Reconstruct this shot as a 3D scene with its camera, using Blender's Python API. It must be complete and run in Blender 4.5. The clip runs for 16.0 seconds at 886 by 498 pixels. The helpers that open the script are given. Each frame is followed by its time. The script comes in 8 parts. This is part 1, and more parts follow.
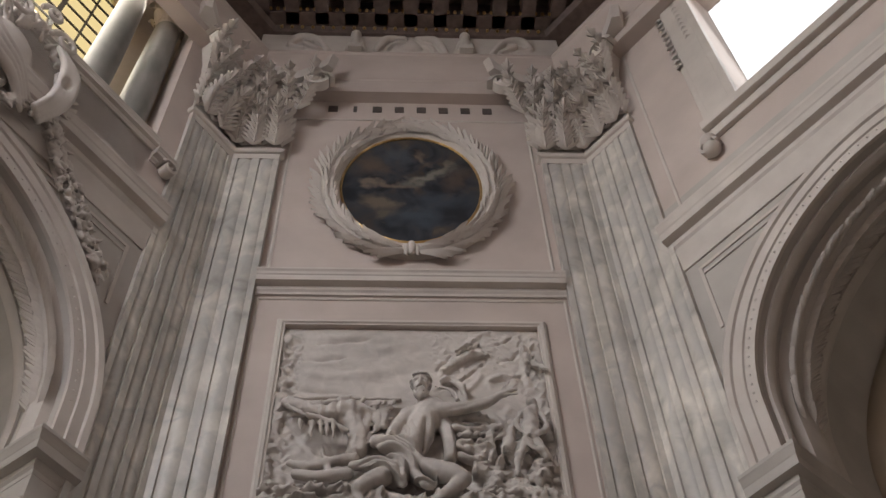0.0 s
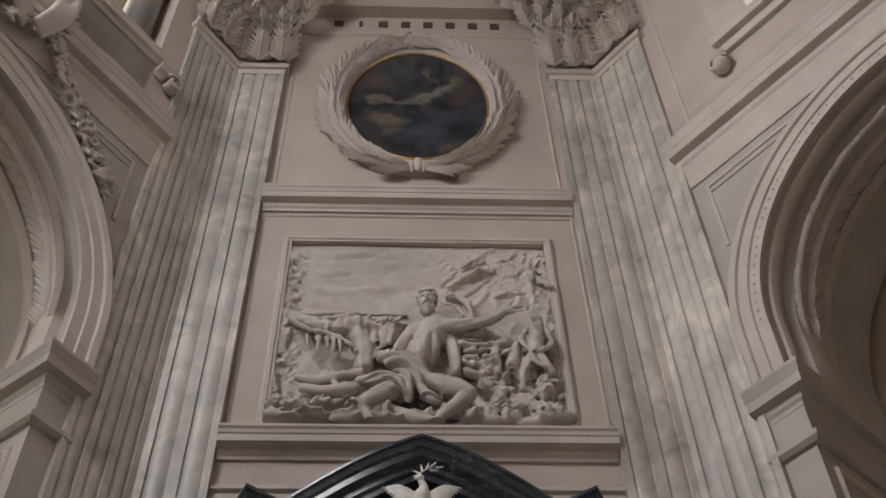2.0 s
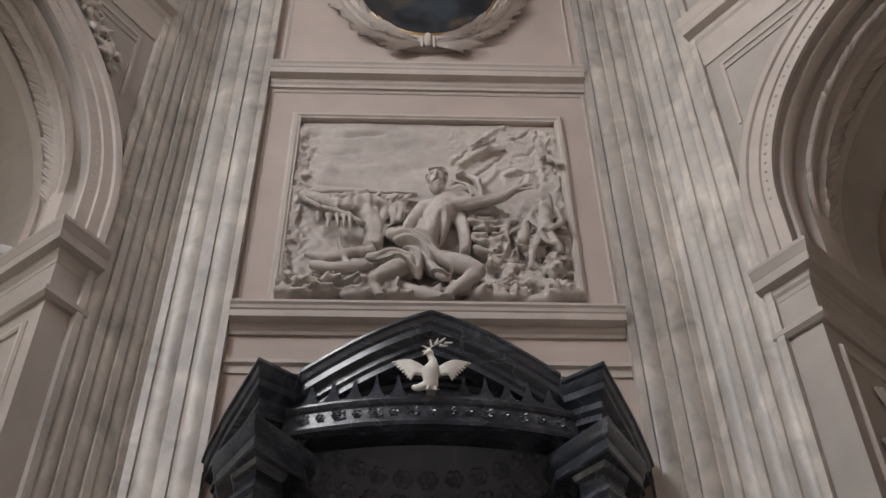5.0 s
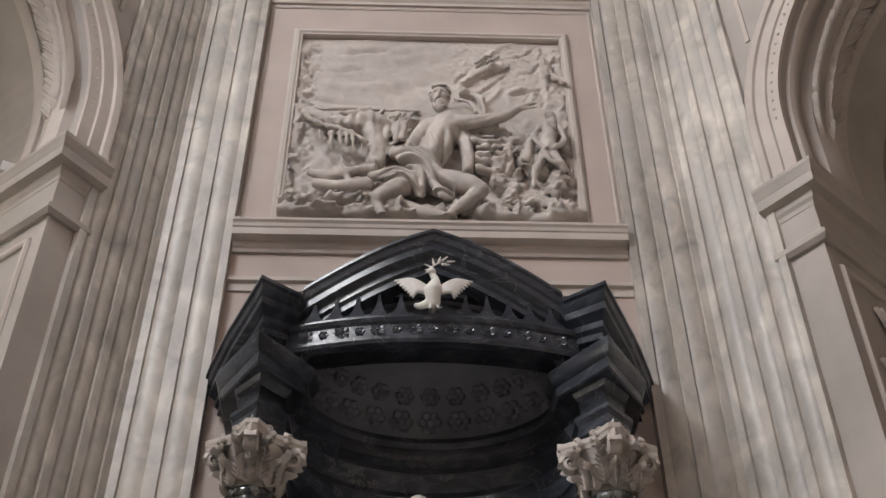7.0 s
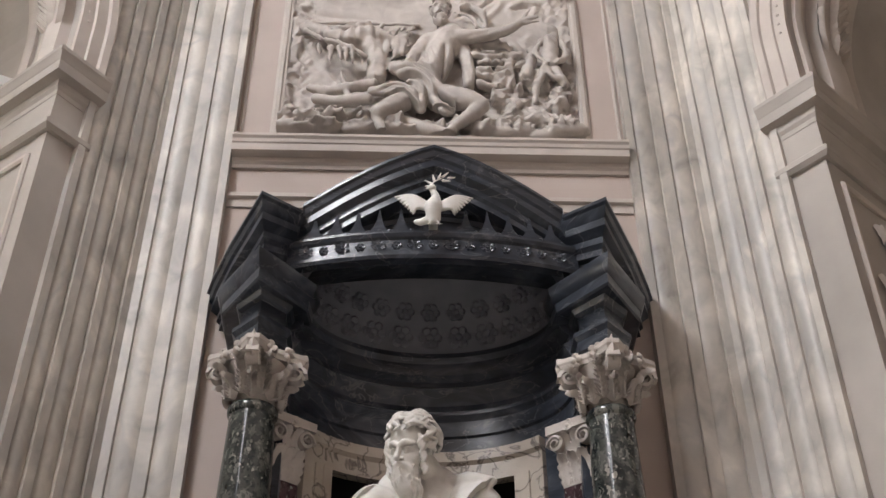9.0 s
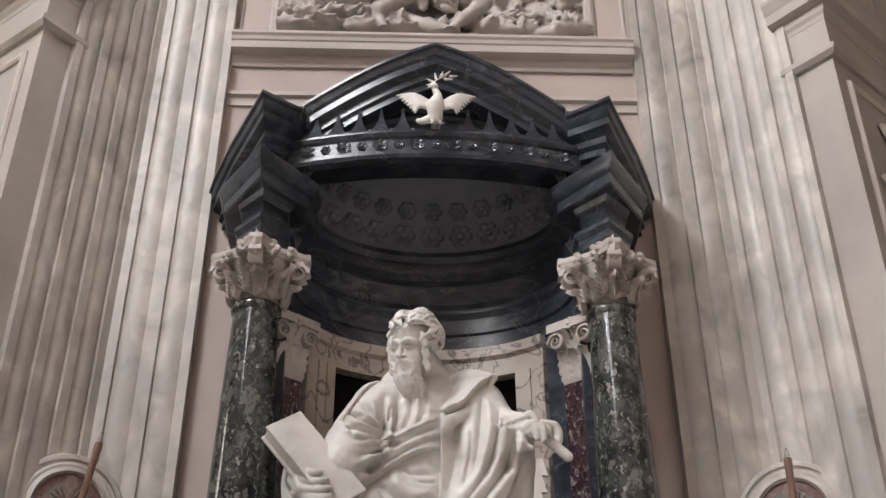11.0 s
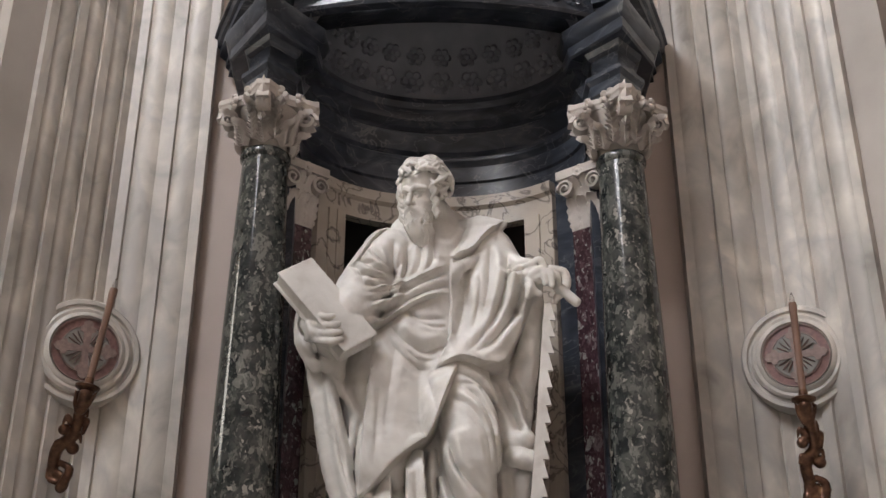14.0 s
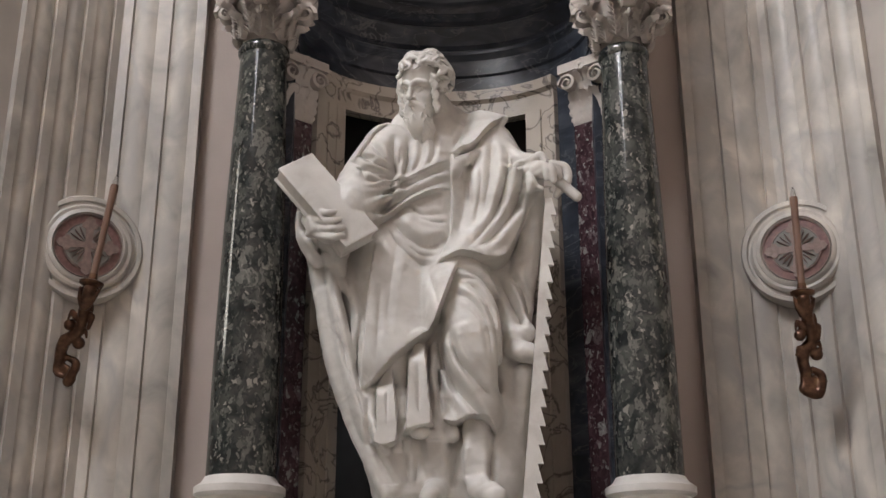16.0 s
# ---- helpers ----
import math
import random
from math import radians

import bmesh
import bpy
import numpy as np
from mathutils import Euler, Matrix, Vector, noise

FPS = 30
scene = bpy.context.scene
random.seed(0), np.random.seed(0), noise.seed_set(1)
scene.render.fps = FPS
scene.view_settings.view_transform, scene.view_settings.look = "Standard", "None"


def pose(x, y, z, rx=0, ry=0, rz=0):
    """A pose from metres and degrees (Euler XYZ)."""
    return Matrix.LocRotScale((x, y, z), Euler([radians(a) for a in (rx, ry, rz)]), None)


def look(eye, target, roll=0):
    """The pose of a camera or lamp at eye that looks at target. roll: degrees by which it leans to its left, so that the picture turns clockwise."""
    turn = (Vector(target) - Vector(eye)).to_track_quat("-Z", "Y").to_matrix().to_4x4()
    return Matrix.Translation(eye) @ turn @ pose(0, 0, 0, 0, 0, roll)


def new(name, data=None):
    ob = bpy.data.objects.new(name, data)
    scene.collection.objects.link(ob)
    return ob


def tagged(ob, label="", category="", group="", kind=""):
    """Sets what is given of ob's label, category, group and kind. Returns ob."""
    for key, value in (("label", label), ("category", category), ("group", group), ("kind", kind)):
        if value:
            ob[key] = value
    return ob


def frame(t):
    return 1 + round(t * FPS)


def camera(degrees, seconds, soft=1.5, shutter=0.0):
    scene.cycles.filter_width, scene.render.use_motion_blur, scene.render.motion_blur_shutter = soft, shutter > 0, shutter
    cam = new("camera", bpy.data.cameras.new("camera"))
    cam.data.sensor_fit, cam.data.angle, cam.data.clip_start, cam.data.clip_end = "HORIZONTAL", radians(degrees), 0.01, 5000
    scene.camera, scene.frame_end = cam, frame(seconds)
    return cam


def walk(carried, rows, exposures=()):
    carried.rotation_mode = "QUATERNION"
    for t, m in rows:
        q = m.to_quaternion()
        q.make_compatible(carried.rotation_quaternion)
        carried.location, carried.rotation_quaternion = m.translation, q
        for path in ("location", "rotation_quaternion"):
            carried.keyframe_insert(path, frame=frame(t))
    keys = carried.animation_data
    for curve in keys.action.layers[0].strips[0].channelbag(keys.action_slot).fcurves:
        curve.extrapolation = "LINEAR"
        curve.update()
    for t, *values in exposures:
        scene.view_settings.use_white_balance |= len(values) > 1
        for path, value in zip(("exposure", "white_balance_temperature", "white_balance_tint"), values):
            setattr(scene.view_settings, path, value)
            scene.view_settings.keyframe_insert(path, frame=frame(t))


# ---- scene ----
cam = camera(42.81, 16.0)
EYE = (-0.25, 0.0, 1.6)
# seconds, pitch, roll, yaw
ROWS = [
    (0.0, 56.30, 1.51, -1.92),
    (0.5, 55.26, 1.43, -1.90),
    (1.0, 54.21, 1.34, -1.87),
    (1.5, 53.15, 1.24, -1.87),
    (2.0, 52.10, 1.14, -1.89),
    (2.5, 51.09, 1.09, -1.85),
    (3.0, 50.08, 1.01, -1.81),
    (3.5, 49.06, 0.92, -1.80),
    (4.0, 48.02, 0.82, -1.75),
    (6.5, 42.80, 0.40, -1.80),
    (7.0, 41.80, 0.33, -1.83),
    (7.5, 40.78, 0.24, -1.87),
    (8.0, 39.74, 0.20, -1.88),
    (8.5, 38.68, 0.18, -1.92),
    (9.0, 37.56, 0.25, -1.88),
    (11.5, 31.21, 0.11, -1.79),
    (12.0, 30.01, 0.09, -1.72),
    (12.5, 28.83, 0.13, -1.62),
    (13.0, 27.59, 0.03, -1.56),
    (13.5, 26.21, 0.02, -1.46),
    (14.0, 24.73, 0.02, -1.36),
    (14.5, 23.26, -0.02, -1.33),
    (15.0, 21.86, 0.02, -1.29),
    (15.5, 20.56, 0.08, -1.28),
    (16.0, 19.43, 0.18, -1.24),
]
walk(cam, [(t, pose(*EYE, 90 + pitch, roll, yaw)) for t, pitch, roll, yaw in ROWS], exposures=[(0.0, -0.85), (3.5, -0.78), (7.0, -0.28), (9.0, 0.05), (11.5, 0.20), (12.5, 0.18), (16.0, 0.02)])

# ---- light ----
world = bpy.data.worlds.new("sky")
scene.world = world
world.use_nodes = True
wn = world.node_tree.nodes
sky = wn.new("ShaderNodeTexSky")
sky.sky_type, sky.sun_disc, sky.sun_elevation, sky.sun_rotation = "NISHITA", False, radians(48), radians(120)
wn["Background"].inputs["Strength"].default_value = 0.15
world.node_tree.links.new(sky.outputs["Color"], wn["Background"].inputs["Color"])


def area_light(name, eye, target, w, h, power, color):
    lamp = bpy.data.lights.new(name, "AREA")
    lamp.shape, lamp.size, lamp.size_y, lamp.energy, lamp.color = "RECTANGLE", w, h, power, color
    ob = new(name, lamp)
    ob.matrix_world = look(eye, target)
    return ob

# ---- mesh helpers ----
def add_box(bm, lo, hi, m=None):
    vs = []
    for z in (lo[2], hi[2]):
        for x, y in ((lo[0], lo[1]), (hi[0], lo[1]), (hi[0], hi[1]), (lo[0], hi[1])):
            v = Vector((x, y, z))
            vs.append(bm.verts.new(m @ v if m else v))
    for f in ((0, 3, 2, 1), (4, 5, 6, 7), (0, 1, 5, 4), (1, 2, 6, 5), (2, 3, 7, 6), (3, 0, 4, 7)):
        bm.faces.new([vs[i] for i in f])


def add_mesh(bm, verts, faces, m=None):
    vs = [bm.verts.new((m @ Vector(v)) if m else v) for v in verts]
    for f in faces:
        if len(set(f)) > 2:
            try:
                bm.faces.new([vs[i] for i in f])
            except ValueError:
                pass
    return vs


def sweep(bm, frames, profile, closed_path=False, closed_profile=True, cap=True):
    """frames: matrices; profile: (x, y) in each frame's x-y plane."""
    n = len(profile)
    vs = [[bm.verts.new(f @ Vector((p[0], p[1], 0))) for p in profile] for f in frames]
    last = len(frames) if closed_path else len(frames) - 1
    for i in range(last):
        a, b = vs[i], vs[(i + 1) % len(frames)]
        for j in range(n if closed_profile else n - 1):
            k = (j + 1) % n
            bm.faces.new((a[j], a[k], b[k], b[j]))
    if cap and closed_profile and not closed_path:
        bm.faces.new(vs[0][::-1])
        bm.faces.new(vs[-1])


def plan_sweep(bm, path, profile, closed=False):
    """Moulding along a path of (x, y) or (x, y, z) points; profile: (out, z), out to the right of the way; mitred corners."""
    frames = []
    n = len(path)
    for i, q in enumerate(path):
        p = Vector(q[:2])
        a = (p - Vector(path[i - 1][:2])).normalized() if i or closed else None
        b = (Vector(path[(i + 1) % n][:2]) - p).normalized() if i < n - 1 or closed else None
        a, b = a or b, b or a
        na, nb = Vector((a.y, -a.x)), Vector((b.y, -b.x))
        out = (na + nb)
        out = out / max(0.2, out.dot(na))
        frames.append(Matrix(((out.x, 0, 0, p.x), (out.y, 0, 0, p.y), (0, 1, 0, q[2] if len(q) > 2 else 0), (0, 0, 0, 1))))
    sweep(bm, frames, profile, closed_path=closed)


def lathe(bm, profile, segs=24, m=None, a0=0.0, a1=2 * math.pi, sx=1.0, sy=1.0, cap=True):
    full = abs(a1 - a0) > 6.28
    n = segs if full else segs + 1
    vs = []
    for i in range(n):
        a = a0 + (a1 - a0) * i / segs
        vs.append([bm.verts.new((m or Matrix()) @ Vector((r * math.cos(a) * sx, r * math.sin(a) * sy, z))) for r, z in profile])
    for i in range(n if full else n - 1):
        a, b = vs[i], vs[(i + 1) % n]
        for j in range(len(profile) - 1):
            bm.faces.new((a[j], b[j], b[j + 1], a[j + 1]))
    if full and cap:
        for j, s in ((0, -1), (len(profile) - 1, 1)):
            if profile[j][0] > 1e-5:
                bm.faces.new([v[j] for v in vs][::s])


def moved(bm, m):
    bmesh.ops.transform(bm, matrix=m, verts=bm.verts)
    return bm


def leaf(bm, m, w, h, curl=0.35, lean=0.1, nu=9, nv=15):
    """An acanthus leaf: five lobes a side with toothed edges, fanned ribs, a tip that curls over. x across, -y outward, z up."""
    rows = []
    for j in range(nv):
        v = j / (nv - 1)
        half = 0.5 * w * (0.80 + 0.34 * math.sin(math.pi * min(1, v * 1.1))) * (1.0 - max(0, v - 0.70) ** 1.4 * 3.0)
        lobe = abs(math.sin(math.pi * v * 4.0 + 0.4)) ** 0.7
        a = max(0.0, v - 0.40) / 0.60
        y = -lean * h * v - curl * h * (a ** 2.2) * 0.8
        z = h * (v if v < 0.8 else 0.8 + 0.13 * math.sin((v - 0.8) / 0.2 * 2.4))
        row = []
        for i in range(nu):
            u = 2 * i / (nu - 1) - 1
            e = abs(u)
            reach = half * (1.0 - 0.30 * (1 - lobe) * e ** 2)
            rib = 0.055 * w * (1 - e) + 0.05 * w * (i % 2) * (0.4 + 0.6 * e)
            out = 0.14 * w * e * e * (lobe - 0.35)
            row.append(bm.verts.new(m @ Vector((reach * u, y - rib - out + 0.05 * w * e, z - 0.04 * h * e * a + 0.03 * h * e * lobe))))
        rows.append(row)
    for j in range(nv - 1):
        for i in range(nu - 1):
            bm.faces.new((rows[j][i], rows[j][i + 1], rows[j + 1][i + 1], rows[j + 1][i]))


def blade(bm, m, length, w):
    """A slim pointed leaf with a mid rib: along +z, facing -y."""
    vs = []
    for j in range(6):
        v = j / 5
        h = w * math.sin(math.pi * (0.12 + 0.88 * v)) ** 0.8 + 0.002
        y = -0.10 * length * math.sin(v * 2.6)
        vs.append([bm.verts.new(m @ Vector(p)) for p in ((-h, y + 0.03, length * v), (0, y - 0.022, length * v), (h, y + 0.03, length * v))])
    for a, b in zip(vs, vs[1:]):
        for j in (0, 1):
            bm.faces.new((a[j], a[j + 1], b[j + 1], b[j]))


def frond(bm, m, w, h, curl=0.35, lean=0.08):
    """A feathery acanthus leaf: fans of narrow blades along a spine that curls over."""
    for j in range(8):
        v = 0.06 + 0.125 * j
        a = max(0.0, v - 0.4) / 0.6
        y, z = -lean * h * v - curl * h * a ** 2.2 * 0.8, h * (v if v < 0.85 else 0.85)
        tip = -70 * a ** 1.5
        for k in (-2, -1, 1, 2):
            s = 1 if k > 0 else -1
            turn = s * (16 + 22 * abs(k) - 2 * j)
            size = w * (0.62 - 0.10 * abs(abs(k) - 1.4)) * (1.0 - 0.35 * a)
            blade(bm, m @ Matrix.Translation((0, y - 0.02, z)) @ pose(0, 0, 0, -tip * 0.6 + 6, 0, 0) @ pose(0, 0, 0, 0, turn, 0) @ pose(0, 0, 0, 14, 0, 0), size, w * 0.062)
        blade(bm, m @ Matrix.Translation((0, y - 0.04, z)) @ pose(0, 0, 0, -tip, 0, 0), w * 0.5, w * 0.10)


def scroll(bm, m, r, width, turns=2.0, thick=0.28):
    """A volute: a band wound in the x-z plane, width along y."""
    n = int(14 * turns)
    frames = []
    for i in range(n + 1):
        f = i / n
        a = turns * 2 * math.pi * f
        q = r * (1 - 0.82 * f)
        frames.append(m @ pose(0, 0, 0, 0, -math.degrees(a), 0) @ Matrix.Translation((q, 0, 0)) @ Matrix.Diagonal((1 - 0.6 * f, 1, 1, 1)))
    t = r * thick
    vs = [[bm.verts.new(f @ Vector(p)) for p in ((-t, -width / 2, 0), (0, -width * 0.4, 0), (0, width * 0.4, 0), (-t, width / 2, 0))] for f in frames]
    for a, b in zip(vs, vs[1:]):
        for j in range(4):
            bm.faces.new((a[j], a[(j + 1) % 4], b[(j + 1) % 4], b[j]))
    bm.faces.new(vs[0])
    bm.faces.new(vs[-1][::-1])


def rosette(bm, m, r, petals=6, depth=0.3):
    """A flower in the x-z plane that faces -y, one lobed surface with a raised heart."""
    n = petals * 6
    rings = []
    for f, y in ((1.0, 0.15), (0.97, -0.35), (0.78, -0.8), (0.5, -0.55), (0.32, -0.25), (0.26, -0.95), (0.12, -1.15)):
        row = []
        for i in range(n):
            a = 2 * math.pi * i / n
            lobe = abs(math.cos(a * petals / 2)) ** 0.6
            g = r * f * (1 - 0.28 * (1 - lobe) * (f > 0.4))
            row.append(bm.verts.new(m @ Vector((g * math.cos(a), r * depth * y * ((0.45 + 0.55 * lobe) if 0.4 < f < 1 else 1), g * math.sin(a)))))
        rings.append(row)
    for u, w in zip(rings, rings[1:]):
        for i in range(n):
            bm.faces.new((u[i], u[(i + 1) % n], w[(i + 1) % n], w[i]))
    bm.faces.new(rings[-1])


def add_ball(bm, c, r, m=None, nu=8, nv=5):
    r = r if hasattr(r, "__len__") else (r, r, r)
    rows = [[bm.verts.new((m or Matrix()) @ Vector((c[0] + r[0] * math.sin(math.pi * j / nv) * math.cos(2 * math.pi * i / nu), c[1] + r[1] * math.sin(math.pi * j / nv) * math.sin(2 * math.pi * i / nu), c[2] + r[2] * math.cos(math.pi * j / nv)))) for i in range(nu)] for j in range(1, nv)]
    for u, w in zip(rows, rows[1:]):
        for i in range(nu):
            bm.faces.new((u[i], u[(i + 1) % nu], w[(i + 1) % nu], w[i]))
    bm.faces.new(rows[0])
    bm.faces.new(rows[-1][::-1])


def thing(name, label, category, group="", kind="", at=(0, 0, 0)):
    ob = new(name)
    ob.matrix_world = Matrix.Translation(at)
    return tagged(ob, label, category, group, kind)


def part(name, bm, material, parent=None, label="", smooth=False, bevel=0.0, kind="", angle=35, flat_m=None):
    bmesh.ops.remove_doubles(bm, verts=bm.verts, dist=1e-5)
    bmesh.ops.recalc_face_normals(bm, faces=bm.faces)
    me = bpy.data.meshes.new(name)
    bm.to_mesh(me)
    bm.free()
    me.materials.append(material)
    if smooth:
        me.polygons.foreach_set("use_smooth", [True] * len(me.polygons))
        me.set_sharp_from_angle(angle=radians(angle))
    ob = new(name, me)
    if bevel:
        b = ob.modifiers.new("bevel", "BEVEL")
        b.width, b.segments, b.limit_method = bevel, 2, "ANGLE"
    if parent:
        ob.parent = parent
        ob.matrix_parent_inverse = parent.matrix_world.inverted()
    if label or kind:
        tagged(ob, label, kind=kind)
    return ob


def np_part(name, verts, faces, material, parent=None, label="", smooth=True):
    me = bpy.data.meshes.new(name)
    me.from_pydata([tuple(v) for v in verts], [], [tuple(f) for f in faces])
    me.materials.append(material)
    if smooth:
        me.polygons.foreach_set("use_smooth", [True] * len(me.polygons))
    me.update()
    ob = new(name, me)
    if parent:
        ob.parent = parent
        ob.matrix_parent_inverse = parent.matrix_world.inverted()
    if label:
        tagged(ob, label)
    return ob


# ---- carving: a field of rounded strokes, blended softly and meshed ----
class Carving:
    def __init__(self, lo, hi, step):
        self.lo, self.step = np.array(lo, float), step
        self.n = [int(math.ceil((b - a) / step)) + 1 for a, b in zip(lo, hi)]
        self.axes = [self.lo[i] + step * np.arange(self.n[i]) for i in range(3)]
        self.f = np.full(self.n, 0.5, np.float32)
        self.cloth = None

    def window(self, lo, hi):
        sl = []
        for i in range(3):
            a = max(0, int((lo[i] - self.lo[i]) / self.step) - 1)
            b = min(self.n[i], int((hi[i] - self.lo[i]) / self.step) + 3)
            if b <= a:
                return None, None
            sl.append(slice(a, b))
        g = np.meshgrid(*[self.axes[i][sl[i]] for i in range(3)], indexing="ij", sparse=True)
        return tuple(sl), g

    def blend(self, sl, d, k, cut=False):
        a = self.f[sl]
        if cut:
            h = np.clip(0.5 - 0.5 * (a + d) / k, 0, 1)
            self.f[sl] = a * (1 - h) - d * h + k * h * (1 - h)
        else:
            h = np.clip(0.5 + 0.5 * (a - d) / k, 0, 1)
            self.f[sl] = a * (1 - h) + d * h - k * h * (1 - h)

    def bone(self, p, q, r0, r1, k=0.03, cut=False, flat=None):
        """A round stroke from p to q with end radii r0, r1; flat: (axis, factor) squeezes it along an axis."""
        p, q = np.array(p, float), np.array(q, float)
        m = max(r0, r1) + 2.5 * k
        sl, g = self.window(np.minimum(p, q) - m, np.maximum(p, q) + m)
        if sl is None:
            return
        w = [1.0, 1.0, 1.0]
        if flat:
            w[flat[0]] = flat[1]
        d = q - p
        dd = sum(w[i] * d[i] ** 2 for i in range(3)) + 1e-9
        t = np.clip(sum(w[i] * (g[i] - p[i]) * d[i] for i in range(3)) / dd, 0, 1)
        dist = np.sqrt(sum(w[i] * (g[i] - p[i] - t * d[i]) ** 2 for i in range(3))) - (r0 + (r1 - r0) * t)
        self.blend(sl, dist.astype(np.float32), k, cut)

    def line(self, pts, radii, k=0.03, cut=False, smooth=4):
        """A stroke along a smooth curve through pts."""
        P = np.array(pts, float)
        R = np.array(radii if hasattr(radii, "__len__") else [radii] * len(P), float)
        if len(P) > 2 and smooth > 1:
            Q, S = [], []
            E = np.vstack([2 * P[0] - P[1], P, 2 * P[-1] - P[-2]])
            for i in range(len(P) - 1):
                a, b, c, d = E[i:i + 4]
                for j in range(smooth):
                    t = j / smooth
                    Q.append(0.5 * (2 * b + (c - a) * t + (2 * a - 5 * b + 4 * c - d) * t * t + (3 * b - a - 3 * c + d) * t ** 3))
                    S.append(R[i] + (R[i + 1] - R[i]) * t)
            P, R = np.vstack(Q + [P[-1]]), np.array(S + [R[-1]])
        self.stroke(P, R, k, cut)

    def stroke(self, P, R, k, cut=False):
        """One even stroke along a chain of points, laid on as a whole."""
        P, R = np.array(P, float), np.array(R, float)
        m = R.max() + 2.5 * k
        sl, g = self.window(P.min(axis=0) - m, P.max(axis=0) + m)
        if sl is None:
            return
        best = None
        for i in range(len(P) - 1):
            d = P[i + 1] - P[i]
            t = np.clip(sum((g[j] - P[i][j]) * d[j] for j in range(3)) / ((d ** 2).sum() + 1e-9), 0, 1)
            dist = np.sqrt(sum((g[j] - P[i][j] - t * d[j]) ** 2 for j in range(3))) - (R[i] + (R[i + 1] - R[i]) * t)
            best = dist if best is None else np.minimum(best, dist)
        self.blend(sl, best.astype(np.float32), k, cut)

    def fold(self, kind, pts, amp, wide):
        """Draw on the cloth seen from the front, along (x, z) points: "ridge" a round fold, "groove" a sharp valley, "edge" cloth that ends at the line, raised on the left of the way. Gathered until press()."""
        if self.cloth is None:
            self.cloth = np.zeros((self.n[0], self.n[2]), np.float32)
        P = np.array(pts, float)
        Q = []
        E = np.vstack([2 * P[0] - P[1], P, 2 * P[-1] - P[-2]])
        for i in range(len(P) - 1):
            a, b, c, d = E[i:i + 4]
            for j in range(6):
                t = j / 6
                Q.append(0.5 * (2 * b + (c - a) * t + (2 * a - 5 * b + 4 * c - d) * t * t + (3 * b - a - 3 * c + d) * t ** 3))
        Q = np.array(Q + [P[-1]])
        reach = wide * 3.0
        lo, hi = Q.min(axis=0) - reach, Q.max(axis=0) + reach
        sl, g = self.window((lo[0], self.lo[1], lo[1]), (hi[0], self.lo[1], hi[1]))
        if sl is None:
            return
        x, z = g[0][:, 0, :], g[2][0, 0, :][None, :]
        best = np.full((x.shape[0], z.shape[1]), 9.0)
        side, along = np.zeros_like(best), np.zeros_like(best)
        n = len(Q) - 1
        for i in range(n):
            dx, dz = Q[i + 1] - Q[i]
            t = np.clip(((x - Q[i][0]) * dx + (z - Q[i][1]) * dz) / (dx * dx + dz * dz + 1e-9), 0, 1)
            ex, ez = x - Q[i][0] - t * dx, z - Q[i][1] - t * dz
            d = np.sqrt(ex * ex + ez * ez)
            near = d < best
            best = np.where(near, d, best)
            side = np.where(near, dx * ez - dz * ex, side)
            along = np.where(near, (i + t) / n, along)
        taper = np.clip(5 * np.minimum(along, 1 - along) + 0.05, 0, 1)
        if kind == "ridge":
            w = np.exp(-(best / wide) ** 2)
        elif kind == "groove":
            w = -np.exp(-best / (0.55 * wide)) + 0.35 * np.exp(-((best - 1.1 * wide) / (0.7 * wide)) ** 2)
        else:
            q = np.where(side > 0, best, -best)
            up = np.clip(q / self.step + 0.5, 0, 1)
            w = up * np.exp(-np.maximum(q, 0) / (0.8 * wide)) - 0.5 * (1 - up) * np.exp(-np.maximum(-q, 0) / (0.35 * wide))
        w = w * taper * np.clip((reach - best) / (0.4 * reach), 0, 1)
        self.cloth[sl[0], sl[2]] += (amp * w).astype(np.float32)

    def press(self):
        """Work the gathered folds into the surface."""
        f = self.f
        f -= self.cloth[:, None, :] * np.clip(2.0 - np.abs(f) / 0.10, 0, 1)
        self.cloth = None

    def rough(self, lo, hi, amp, scale, seed):
        """Lumpy, weathered surface within a box of (x, z), soft at its edges."""
        rg = random.Random(seed)
        sl, g = self.window((lo[0], self.lo[1], lo[1]), (hi[0], self.lo[1] + self.step * self.n[1], hi[1]))
        x, y, z = g
        cx, cz, hx, hz = (lo[0] + hi[0]) / 2, (lo[1] + hi[1]) / 2, (hi[0] - lo[0]) / 2, (hi[1] - lo[1]) / 2
        w = np.clip(6 * (1 - np.abs(x - cx) / hx), 0, 1) * np.clip(6 * (1 - np.abs(z - cz) / hz), 0, 1)
        v = 0.0
        for i in range(7):
            s = scale * rg.uniform(0.6, 1.7)
            a, b, c = rg.uniform(0, 6.28), rg.uniform(0, 6.28), rg.uniform(-1, 1)
            v = v + np.sin(s * (x * math.cos(a) + z * math.sin(a) + c * y) + b + 1.3 * np.sin(0.6 * s * (x * math.sin(a + b) + z * math.cos(a + b)) + a))
        f = self.f[sl]
        self.f[sl] = f - (w * amp * v / 3.0 * (np.abs(f) < 0.2)).astype(np.float32)

